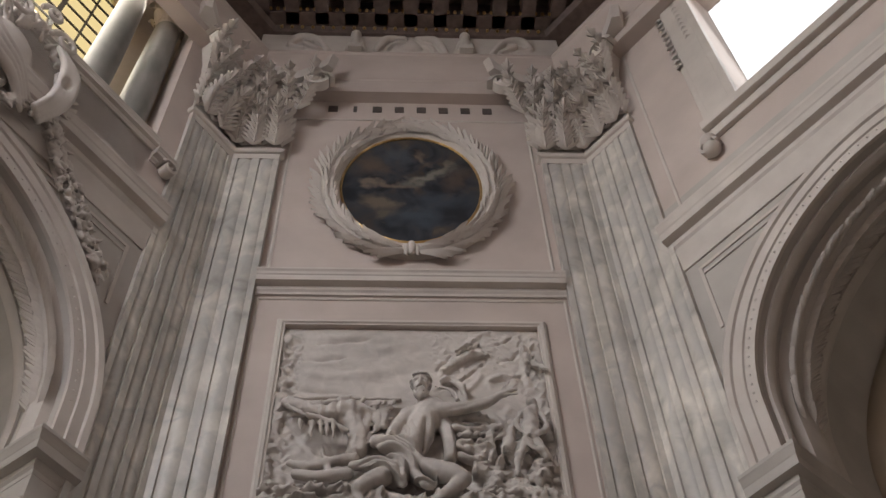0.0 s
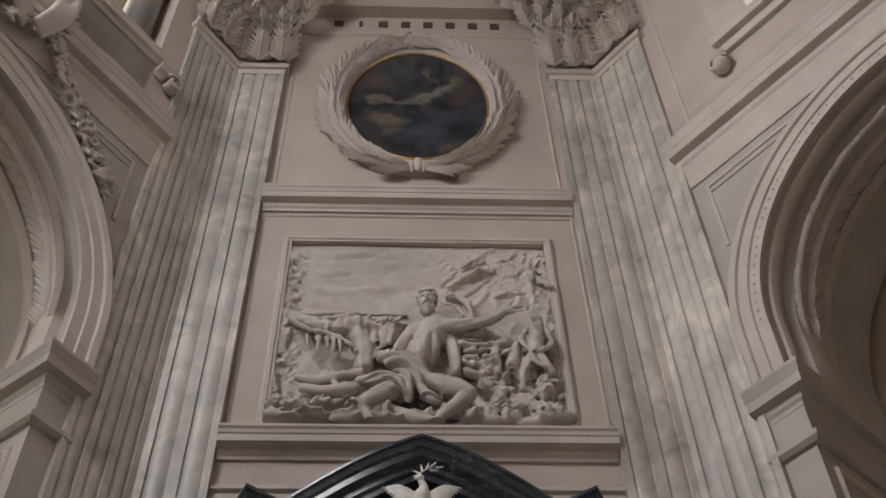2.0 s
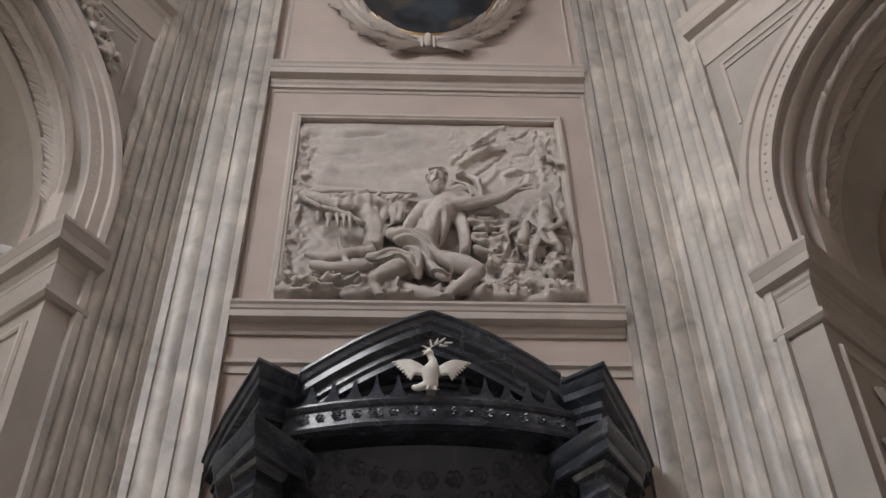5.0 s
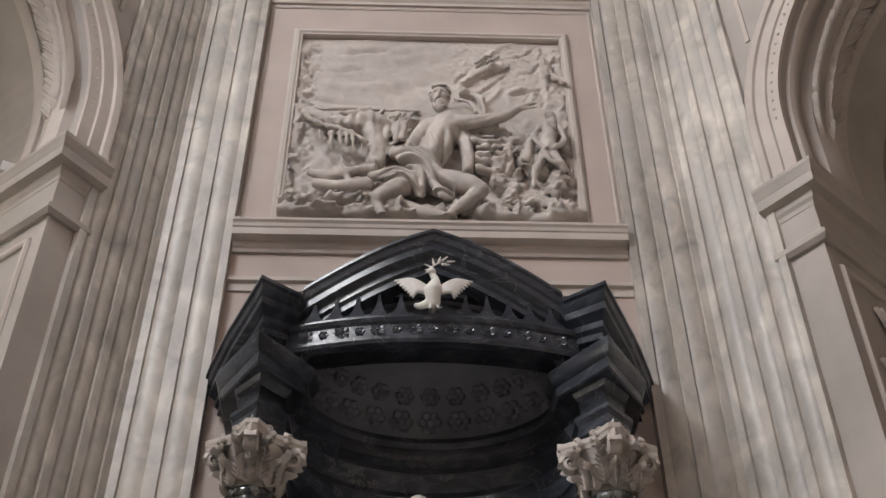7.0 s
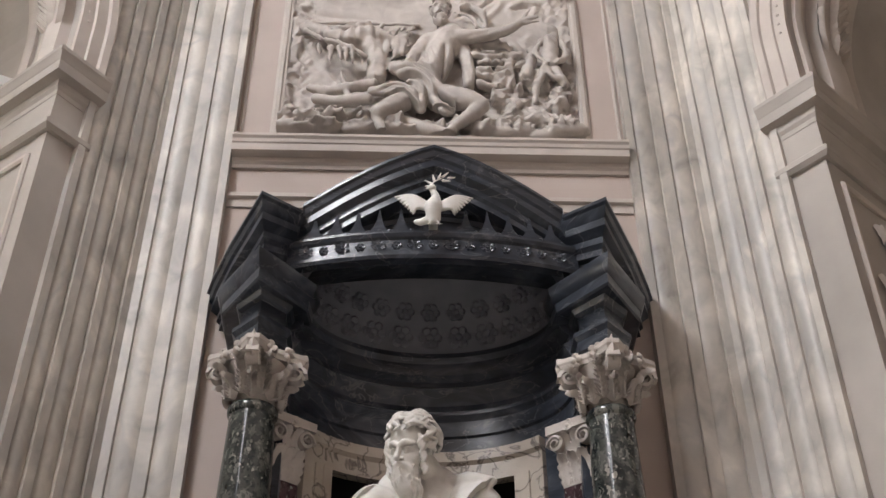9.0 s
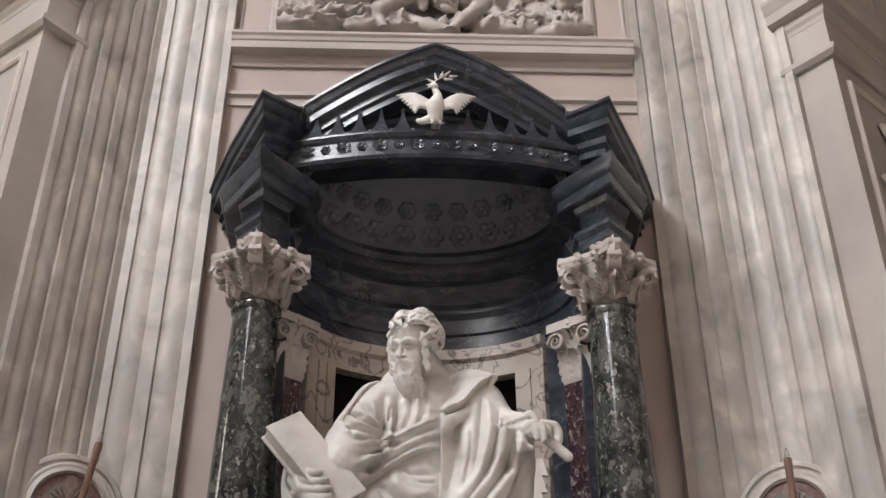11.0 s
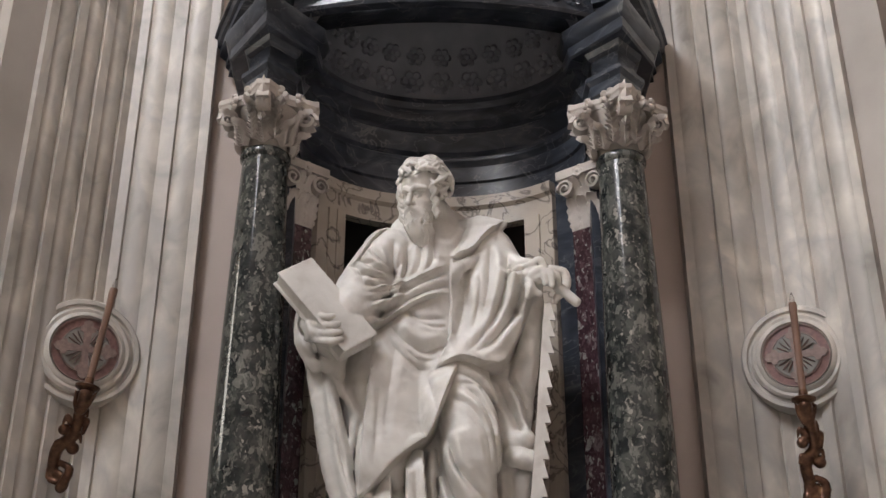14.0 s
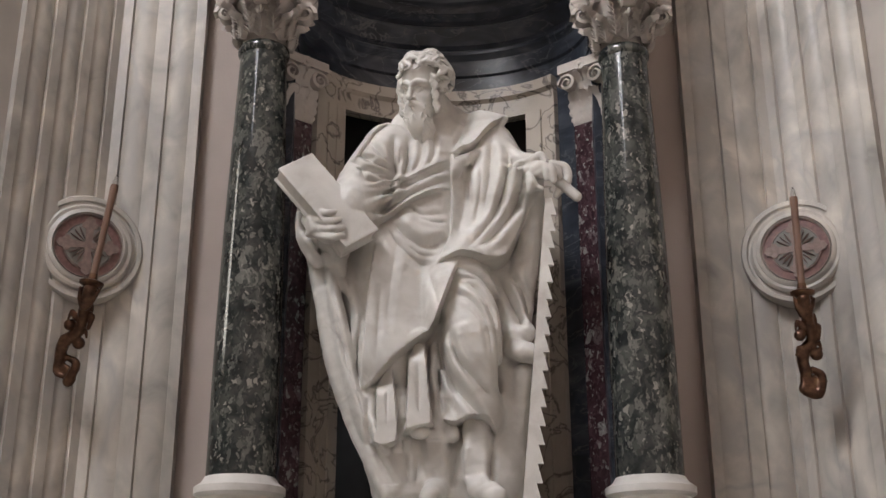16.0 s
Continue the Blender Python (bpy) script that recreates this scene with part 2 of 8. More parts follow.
    def curls(self, c, r, n, size, seed, keep, k=0.008):
        """Locks of hair on an oval of centre c and half sizes r, where keep(direction) holds."""
        rg = random.Random(seed)
        done = 0
        while done < n:
            d = Vector((rg.gauss(0, 1), rg.gauss(0, 1), rg.gauss(0, 1))).normalized()
            if not keep(d):
                continue
            done += 1
            t = d.cross(Vector((rg.gauss(0, 0.4), rg.gauss(0, 0.4), 1))).normalized()
            s = d.cross(t)
            e = rg.uniform(0.95, 1.08)
            p = Vector([c[i] + e * r[i] * d[i] for i in range(3)])
            q = [p + (t * math.cos(b) + s * math.sin(b)) * size * (1.5 - 0.22 * j) + d * size * 0.15 * j for j, b in enumerate((0.0, 1.2, 2.4, 3.6))]
            self.line([tuple(v) for v in q], [size * 0.55, size * 0.62, size * 0.55, size * 0.35], k, smooth=2)

    def ball(self, c, r, k=0.03, cut=False):
        c, r = np.array(c, float), np.array(r if hasattr(r, "__len__") else [r] * 3, float)
        sl, g = self.window(c - r - 2.5 * k, c + r + 2.5 * k)
        if sl is None:
            return
        q = np.sqrt(sum(((g[i] - c[i]) / r[i]) ** 2 for i in range(3)))
        self.blend(sl, ((q - 1) * r.min()).astype(np.float32), k, cut)

    def box(self, c, half, m=None, k=0.02, round_=0.01, cut=False):
        c, half = np.array(c, float), np.array(half, float)
        ext = np.full(3, np.linalg.norm(half)) + 2.5 * k
        sl, g = self.window(c - ext, c + ext)
        if sl is None:
            return
        rel = [g[i] - c[i] for i in range(3)]
        if m is not None:
            mi = np.array(m.to_3x3().transposed())
            rel = [sum(mi[i, j] * rel[j] for j in range(3)) for i in range(3)]
        q = [np.abs(rel[i]) - half[i] + round_ for i in range(3)]
        out = np.sqrt(sum(np.maximum(v, 0) ** 2 for v in q))
        d = out + np.minimum(np.maximum(np.maximum(q[0], q[1]), q[2]), 0) - round_
        self.blend(sl, d.astype(np.float32), k, cut)

    def mesh(self):
        """Vertices and quads of the surface (one vertex for each crossed cell)."""
        f = self.f
        f = np.pad(f[1:-1, 1:-1, 1:-1], 1, constant_values=0.5)
        s = f < 0
        c = np.zeros([n - 1 for n in f.shape], np.int8)
        pos = np.zeros((*c.shape, 3), np.float32)
        cnt = np.zeros(c.shape, np.float32)
        off = [(i, j, k) for i in (0, 1) for j in (0, 1) for k in (0, 1)]
        cut = lambda o: tuple(slice(o[i], o[i] + c.shape[i]) for i in range(3))
        for o in off:
            c += s[cut(o)]
        mixed = (c > 0) & (c < 8)
        for o in off:
            for ax in range(3):
                if o[ax]:
                    continue
                e = list(o)
                e[ax] = 1
                a, b = f[cut(o)], f[cut(e)]
                hit = (a < 0) != (b < 0)
                t = np.where(hit, a / np.where(hit, a - b, 1), 0)
                for i in range(3):
                    pos[..., i] += np.where(hit, o[i] + (t if i == ax else 0), 0)
                cnt += hit
        idx = np.full(c.shape, -1, np.int64)
        idx[mixed] = np.arange(mixed.sum())
        base = np.argwhere(mixed)
        v = (base + pos[mixed] / cnt[mixed][:, None]) * self.step + self.lo
        quads = []
        for ax in range(3):
            a = s[tuple(slice(0, -1) if i == ax else slice(1, -1) for i in range(3))]
            b = s[tuple(slice(1, None) if i == ax else slice(1, -1) for i in range(3))]
            u, w = [(1, 2), (2, 0), (0, 1)][ax]
            for flip, sel in ((0, a & ~b), (1, ~a & b)):
                p = np.argwhere(sel)
                if not len(p):
                    continue
                for i in range(3):
                    if i != ax:
                        p[:, i] += 1
                corners = []
                for du, dw in ((0, 0), (-1, 0), (-1, -1), (0, -1)):
                    q = p.copy()
                    q[:, u] += du
                    q[:, w] += dw
                    corners.append(idx[q[:, 0], q[:, 1], q[:, 2]])
                qd = np.stack(corners, 1)
                quads.append(qd[:, ::-1] if flip else qd)
        return v, np.vstack(quads)


def carved(name, carving, material, parent=None, label="", m=None):
    v, q = carving.mesh()
    return carved_mesh(name, v, q, material, parent, label, m)


def carved_mesh(name, v, q, material, parent=None, label="", m=None):
    if m is not None:
        a = np.array(m)
        v = v @ a[:3, :3].T + a[:3, 3]
        if np.linalg.det(a[:3, :3]) < 0:
            q = q[:, ::-1]
    me = bpy.data.meshes.new(name)
    me.vertices.add(len(v))
    me.vertices.foreach_set("co", v.astype(np.float32).ravel())
    me.loops.add(q.size)
    me.loops.foreach_set("vertex_index", q.astype(np.int32).ravel())
    me.polygons.add(len(q))
    me.polygons.foreach_set("loop_start", np.arange(0, q.size, 4, dtype=np.int32))
    me.polygons.foreach_set("use_smooth", [True] * len(q))
    me.update(calc_edges=True)
    me.validate()
    me.materials.append(material)
    ob = new(name, me)
    if parent:
        ob.parent = parent
        ob.matrix_parent_inverse = parent.matrix_world.inverted()
    if label:
        tagged(ob, label)
    return ob

# ---- materials ----
def material(name, ramp, rough=0.6, scale=3.0, detail=6.0, bump=0.15, bump_scale=40.0, stretch=(1, 1, 1), metal=0.0, distortion=0.0, spec=0.5, stain=0.25, vein=None):
    """ramp: (position, colour) stops over a noise; stain: slow darker clouds; vein: (colour, scale, width) of thin lines."""
    m = bpy.data.materials.new(name)
    m.use_nodes = True
    n, l = m.node_tree.nodes, m.node_tree.links
    b = n["Principled BSDF"]
    geo = n.new("ShaderNodeTexCoord")
    mp = n.new("ShaderNodeMapping")
    mp.inputs["Scale"].default_value = stretch
    l.new(geo.outputs["Object"], mp.inputs["Vector"])
    t = n.new("ShaderNodeTexNoise")
    t.inputs["Scale"].default_value, t.inputs["Detail"].default_value, t.inputs["Distortion"].default_value = scale, detail, distortion
    l.new(mp.outputs["Vector"], t.inputs["Vector"])
    r = n.new("ShaderNodeValToRGB")
    while len(r.color_ramp.elements) < len(ramp):
        r.color_ramp.elements.new(0.5)
    for e, (p, c) in zip(r.color_ramp.elements, ramp):
        e.position, e.color = p, (*c, 1)
    l.new(t.outputs["Fac"], r.inputs["Fac"])
    col = r.outputs["Color"]
    if vein:
        vc, vs, vw = vein
        vt = n.new("ShaderNodeTexNoise")
        vt.inputs["Scale"].default_value, vt.inputs["Detail"].default_value, vt.inputs["Distortion"].default_value = vs, 5, 1.2
        l.new(mp.outputs["Vector"], vt.inputs["Vector"])
        vr = n.new("ShaderNodeValToRGB")
        vr.color_ramp.elements[0].position, vr.color_ramp.elements[0].color = 0.5 - vw, (0, 0, 0, 1)
        vr.color_ramp.elements[1].position, vr.color_ramp.elements[1].color = 0.5, (1, 1, 1, 1)
        e = vr.color_ramp.elements.new(0.5 + vw)
        e.color = (0, 0, 0, 1)
        l.new(vt.outputs["Fac"], vr.inputs["Fac"])
        mv = n.new("ShaderNodeMix")
        mv.data_type = "RGBA"
        l.new(vr.outputs["Color"], mv.inputs[0])
        l.new(col, mv.inputs[6])
        mv.inputs[7].default_value = (*vc, 1)
        col = mv.outputs[2]
    if stain:
        st = n.new("ShaderNodeTexNoise")
        st.inputs["Scale"].default_value, st.inputs["Detail"].default_value = 0.45, 5
        l.new(mp.outputs["Vector"], st.inputs["Vector"])
        sr = n.new("ShaderNodeMapRange")
        sr.inputs["From Min"].default_value, sr.inputs["From Max"].default_value = 0.3, 0.7
        sr.inputs["To Min"].default_value, sr.inputs["To Max"].default_value = 1 - stain, 1.0
        l.new(st.outputs["Fac"], sr.inputs["Value"])
        mx = n.new("ShaderNodeMix")
        mx.data_type, mx.blend_type = "RGBA", "MULTIPLY"
        mx.inputs[0].default_value = 1
        l.new(col, mx.inputs[6])
        l.new(sr.outputs["Result"], mx.inputs[7])
        col = mx.outputs[2]
    l.new(col, b.inputs["Base Color"])
    b.inputs["Roughness"].default_value, b.inputs["Metallic"].default_value = rough, metal
    b.inputs["Specular IOR Level"].default_value = spec
    if bump:
        bt = n.new("ShaderNodeTexNoise")
        bt.inputs["Scale"].default_value, bt.inputs["Detail"].default_value = bump_scale, 4
        l.new(geo.outputs["Object"], bt.inputs["Vector"])
        bn = n.new("ShaderNodeBump")
        bn.inputs["Strength"].default_value, bn.inputs["Distance"].default_value = bump, 0.01
        l.new(bt.outputs["Fac"], bn.inputs["Height"])
        l.new(bn.outputs["Normal"], b.inputs["Normal"])
    return m


PLASTER = material("pinkish_plaster", [(0.3, (0.468, 0.391, 0.346)), (0.7, (0.528, 0.446, 0.398))], 0.75, 1.2, stain=0.12)
STUCCO = material("stucco", [(0.3, (0.495, 0.44, 0.397)), (0.7, (0.575, 0.52, 0.47))], 0.7, 2.0, stain=0.15)
GREYPLASTER = material("grey_plaster", [(0.3, (0.40, 0.362, 0.325)), (0.7, (0.47, 0.43, 0.39))], 0.7, 1.4, stain=0.16)
CREAM = material("cream_plaster", [(0.3, (0.50, 0.42, 0.32)), (0.7, (0.58, 0.49, 0.38))], 0.75, 1.5, stain=0.12)
RELIEF = material("relief_stucco", [(0.3, (0.50, 0.45, 0.41)), (0.7, (0.63, 0.575, 0.525))], 0.6, 5.0, 10, bump=0.25, distortion=0.6, stain=0.35)
MARBLE = material("veined_marble", [(0.26, (0.34, 0.32, 0.29)), (0.43, (0.53, 0.495, 0.445)), (0.58, (0.66, 0.61, 0.545)), (0.76, (0.82, 0.76, 0.67))], 0.45, 2.3, 10, 0.05, 30, (1.1, 1.1, 0.75), distortion=0.7, stain=0.36, vein=((0.52, 0.49, 0.455), 0.7, 0.07))
STATUE = material("white_marble", [(0.3, (0.60, 0.57, 0.53)), (0.45, (0.70, 0.675, 0.635)), (0.7, (0.82, 0.795, 0.755))], 0.45, 3.0, 10, bump=0.30, bump_scale=26.0, distortion=0.8, stain=0.28)
BLACK = material("black_marble", [(0.33, (0.022, 0.026, 0.036)), (0.50, (0.042, 0.050, 0.066)), (0.64, (0.085, 0.096, 0.116)), (0.78, (0.19, 0.20, 0.22))], 0.30, 1.6, 9, 0.03, 30, (1, 1, 2.2), distortion=1.8, stain=0.3, vein=((0.16, 0.165, 0.175), 1.4, 0.010))
PANEL = material("yellowed_marble", [(0.3, (0.46, 0.40, 0.335)), (0.7, (0.61, 0.55, 0.47))], 0.35, 2.0, 7, 0.05, vein=((0.16, 0.135, 0.12), 2.6, 0.03))
# near-black: the shade inside the recess, put into the colour
DARK = material("recess_shade", [(0.3, (0.012, 0.012, 0.013)), (0.7, (0.03, 0.03, 0.032))], 0.6, 3.0)
GOLD = material("gilding", [(0.3, (0.50, 0.31, 0.12)), (0.7, (0.70, 0.48, 0.22))], 0.38, 8.0, metal=0.8)
WOOD = material("coffer_ground", [(0.3, (0.10, 0.07, 0.06)), (0.7, (0.17, 0.12, 0.10))], 0.6, 5.0)
BRONZE = material("bronze", [(0.3, (0.06, 0.030, 0.020)), (0.55, (0.15, 0.078, 0.05)), (0.78, (0.27, 0.16, 0.09))], 0.28, 14.0, metal=0.75)
RED = material("red_porphyry", [(0.35, (0.15, 0.075, 0.068)), (0.65, (0.24, 0.125, 0.112))], 0.4, 25.0, stain=0.2)
GREYSTONE = material("grey_stone", [(0.3, (0.17, 0.165, 0.15)), (0.7, (0.27, 0.25, 0.23))], 0.5, 3.0, stretch=(1, 1, 0.4))
IRON = material("iron", [(0.3, (0.03, 0.028, 0.025)), (0.7, (0.06, 0.055, 0.05))], 0.5, 10.0)
LETTER = material("dark_paint", [(0.3, (0.07, 0.055, 0.05)), (0.7, (0.10, 0.08, 0.07))], 0.6, 8.0)
CANDLE = material("brown_sleeve", [(0.3, (0.16, 0.085, 0.06)), (0.7, (0.28, 0.16, 0.11))], 0.4, 12.0, stretch=(1, 1, 0.2))
WHITE_METAL = material("white_enamel", [(0.3, (0.70, 0.69, 0.67)), (0.7, (0.78, 0.77, 0.75))], 0.4, 6.0)
BULB = bpy.data.materials.new("clear_bulb")
BULB.use_nodes = True
BULB.node_tree.nodes["Principled BSDF"].inputs["Transmission Weight"].default_value = 1.0
BULB.node_tree.nodes["Principled BSDF"].inputs["Roughness"].default_value = 0.05



def breccia(name, grounds, chips, scale, rough):
    """Stone of angular fragments in two sizes over a cloudy ground."""
    m = material(name, grounds, rough, scale * 0.35, 8, 0.0, distortion=0.8, stain=0.35)
    n, l = m.node_tree.nodes, m.node_tree.links
    b = n["Principled BSDF"]
    col = b.inputs["Base Color"].links[0].from_socket
    tc, nz = n.new("ShaderNodeTexCoord"), n.new("ShaderNodeTexNoise")
    nz.inputs["Scale"].default_value, nz.inputs["Detail"].default_value = scale * 0.8, 4
    l.new(tc.outputs["Object"], nz.inputs["Vector"])
    wr = n.new("ShaderNodeVectorMath")
    wr.operation = "MULTIPLY_ADD"
    wr.inputs[1].default_value = [1.7 / scale] * 3
    l.new(nz.outputs["Color"], wr.inputs[0])
    l.new(tc.outputs["Object"], wr.inputs[2])
    tall = n.new("ShaderNodeVectorMath")         # fragments lie lengthwise up the shaft
    tall.operation = "MULTIPLY"
    tall.inputs[1].default_value = (1.0, 1.0, 0.55)
    l.new(wr.outputs[0], tall.inputs[0])
    for f, share in ((0.8, 0.70), (1.9, 0.66), (4.2, 0.72)):
        v = n.new("ShaderNodeTexVoronoi")
        v.inputs["Scale"].default_value = scale * f
        l.new(tall.outputs[0], v.inputs["Vector"])
        sp = n.new("ShaderNodeSeparateColor")
        l.new(v.outputs["Color"], sp.inputs[0])
        r = n.new("ShaderNodeValToRGB")
        r.color_ramp.interpolation = "CONSTANT"
        while len(r.color_ramp.elements) < len(chips):
            r.color_ramp.elements.new(0.5)
        for e, (p, c) in zip(r.color_ramp.elements, chips):
            e.position, e.color = p, (*c, 1)
        l.new(sp.outputs[0], r.inputs["Fac"])
        gt = n.new("ShaderNodeMath")
        gt.operation = "GREATER_THAN"
        gt.inputs[1].default_value = share
        l.new(sp.outputs[1], gt.inputs[0])
        md = n.new("ShaderNodeMath")
        md.operation = "MULTIPLY"
        md.inputs[1].default_value = 0.6
        l.new(gt.outputs[0], md.inputs[0])
        mx = n.new("ShaderNodeMix")
        mx.data_type = "RGBA"
        l.new(md.outputs[0], mx.inputs[0])
        l.new(col, mx.inputs[6])
        l.new(r.outputs["Color"], mx.inputs[7])
        col = mx.outputs[2]
    l.new(col, b.inputs["Base Color"])
    return m


GREEN = breccia("green_breccia", [(0.35, (0.016, 0.019, 0.021)), (0.5, (0.045, 0.050, 0.048)), (0.68, (0.11, 0.115, 0.105))], [(0.0, (0.014, 0.017, 0.018)), (0.35, (0.050, 0.057, 0.052)), (0.6, (0.138, 0.140, 0.127)), (0.80, (0.21, 0.21, 0.19)), (0.95, (0.42, 0.40, 0.36))], 12.0, 0.12)
PURPLE = breccia("purple_breccia", [(0.35, (0.037, 0.019, 0.025)), (0.6, (0.079, 0.041, 0.050))], [(0.0, (0.032, 0.016, 0.021)), (0.4, (0.095, 0.054, 0.063)), (0.75, (0.210, 0.176, 0.182)), (0.9, (0.378, 0.392, 0.378))], 16.0, 0.2)
PALE_RED = material("pale_red_stone", [(0.35, (0.20, 0.135, 0.118)), (0.65, (0.30, 0.215, 0.19))], 0.4, 25.0, stain=0.2)
# ---- plan ----
WALL_Y = 11.0          # face of the corner bay
BEND_X, BEND_Y = 3.48, 10.85
TURN = {-1: radians(52), 1: radians(50)}


def flank(side):
    """Frame of a side wall: x along it away from the bay, y into the wall, z up."""
    c, s = math.cos(TURN[side]), math.sin(TURN[side])
    return Matrix(((side * c, side * s, 0, side * BEND_X), (-s, c, 0, BEND_Y + 0.15), (0, 0, 1, 0), (0, 0, 0, 1)))


ARCH = {-1: (4.92, 12.55, 3.28), 1: (4.74, 12.60, 3.02)}   # centre along the wall, centre height, clear radius
ROOM_TOP = 27.0

# floor
bm = bmesh.new()
add_box(bm, (-16, -12, -0.3), (16, 17, 0))
FLOOR = material("pale_floor_marble", [(0.3, (0.42, 0.395, 0.36)), (0.7, (0.53, 0.50, 0.46))], 0.3, 1.2, 7, 0.03, stain=0.2, vein=((0.40, 0.37, 0.34), 1.5, 0.02))
tagged(part("floor", bm, FLOOR), "worn pale marble floor of the nave", "floor", kind="structure")
# bay wall, open behind the shrine
bm = bmesh.new()
add_box(bm, (-4.2, WALL_Y, 0), (-1.75, WALL_Y + 0.6, 9.6))
add_box(bm, (1.75, WALL_Y, 0), (4.2, WALL_Y + 0.6, 9.6))
add_box(bm, (-4.2, WALL_Y, 9.6), (4.2, WALL_Y + 0.6, 11.88))
add_box(bm, (-4.2, WALL_Y, 15.86), (4.2, WALL_Y + 0.6, ROOM_TOP))
for s in (-1, 1):            # sunk field for the relief
    add_box(bm, (s * 2.0, WALL_Y, 11.88), (s * 4.2, WALL_Y + 0.6, 15.86))
add_box(bm, (-2.0, WALL_Y + 0.3, 11.88), (2.0, WALL_Y + 0.6, 15.86))
tagged(part("wall_bay", bm, PLASTER), "pinkish plaster wall of the canted bay", "wall", kind="structure")
# closing wall behind the shrine, coloured near-black for the recess's shade
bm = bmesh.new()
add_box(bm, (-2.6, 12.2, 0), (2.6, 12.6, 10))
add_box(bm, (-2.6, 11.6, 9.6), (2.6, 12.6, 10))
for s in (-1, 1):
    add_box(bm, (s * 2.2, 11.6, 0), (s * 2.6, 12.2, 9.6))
tagged(part("wall_behind_shrine", bm, DARK), "wall closing the shrine's recess, its shade put into a near-black colour", "wall", kind="structure")


def arched_wall(side, name):
    C, zc, R = ARCH[side]
    end, top, T = 11.0, 17.9, 2.5
    bm = bmesh.new()
    m = flank(side)
    add_box(bm, (-0.3, 0, 0), (C - R, T, zc), m)
    add_box(bm, (C + R, 0, 0), (end, T, zc), m)
    n = 40
    for i in range(n):
        a, b = math.pi * i / n, math.pi * (i + 1) / n
        xa, za, xb, zb = C - R * math.cos(a), zc + R * math.sin(a), C - R * math.cos(b), zc + R * math.sin(b)
        vs = [(x, y, z) for y in (0, T) for x, z in ((xa, za), (xb, zb), (xb, top), (xa, top))]
        add_mesh(bm, vs, [(0, 1, 2, 3), (7, 6, 5, 4), (0, 4, 5, 1), (3, 2, 6, 7)], m)
    add_box(bm, (-0.3, 0, zc), (C - R, T, top), m)
    add_box(bm, (C + R, 0, zc), (end, T, top), m)
    tagged(part(name, bm, GREYPLASTER), "grey plaster wall with a tall open arch", "wall", kind="structure")


arched_wall(-1, "wall_left")
arched_wall(1, "wall_right")
# ---- mouldings and panels of the bay ----
def cornice(out, z0, z1, deep=0.3):
    """Profile of a cornice: stepped and rounded, from z0 up to z1, out from the wall."""
    h = z1 - z0
    return [(-deep, z0), (out * 0.15, z0), (out * 0.18, z0 + h * 0.12), (out * 0.30, z0 + h * 0.20), (out * 0.34, z0 + h * 0.34), (out * 0.78, z0 + h * 0.40),
            (out * 0.80, z0 + h * 0.66), (out * 0.86, z0 + h * 0.70), (out * 0.90, z0 + h * 0.82), (out, z0 + h * 0.90), (out, z1), (-deep, z1)]


def trim(name, path, profile, label, mat=None, m=None, closed=False, cat="moulding"):
    bm = bmesh.new()
    plan_sweep(bm, path, profile, closed)
    if m:
        moved(bm, m)
    return tagged(part(name, bm, mat or STUCCO, smooth=True, angle=25), label, cat, kind="structure")


trim("trim_upper_cornice", [(-2.57, 11.0), (2.57, 11.0)], cornice(0.27, 16.66, 17.12, 0.1), "stucco cornice under the oval picture")
trim("trim_shelf", [(-2.57, 11.0), (2.57, 11.0)], cornice(0.28, 11.30, 11.70, 0.1), "stucco ledge beneath the relief")
trim("trim_lower_band", [(-2.57, 11.0), (2.57, 11.0)], [(-0.1, 10.66), (0.03, 10.66), (0.03, 10.78), (0.08, 10.80), (0.08, 10.86), (-0.1, 10.86)], "thin stucco band below the ledge")


def upright_frame(bm, x0, x1, z0, z1, y, wid, out):
    """Rectangular moulded frame on the bay wall, mitred."""
    prof = [(0, 0), (0, out * 0.6), (wid * 0.2, out * 0.65), (wid * 0.35, out), (wid * 0.7, out), (wid * 0.8, out * 0.7), (wid, out * 0.5), (wid, 0)]
    corners = [(x0, z0, -1, -1), (x1, z0, 1, -1), (x1, z1, 1, 1), (x0, z1, -1, 1)]
    vs = [[bm.verts.new((x + sx * a, y - b, z + sz * a)) for a, b in prof] for x, z, sx, sz in corners]
    for i in range(4):
        a, b = vs[i], vs[(i + 1) % 4]
        for j in range(len(prof) - 1):
            bm.faces.new((a[j], b[j], b[j + 1], a[j + 1]))


bm = bmesh.new()
upright_frame(bm, -2.0, 2.0, 11.88, 15.86, 11.0, 0.14, 0.07)
upright_frame(bm, -2.40, 2.40, 17.4, 22.95, 11.0, 0.06, 0.03)
upright_frame(bm, -2.5, 2.5, 11.75, 16.55, 11.0, 0.05, 0.025)
tagged(part("trim_panel_frames", bm, STUCCO), "flat stucco frames round the panels", "moulding", kind="structure")

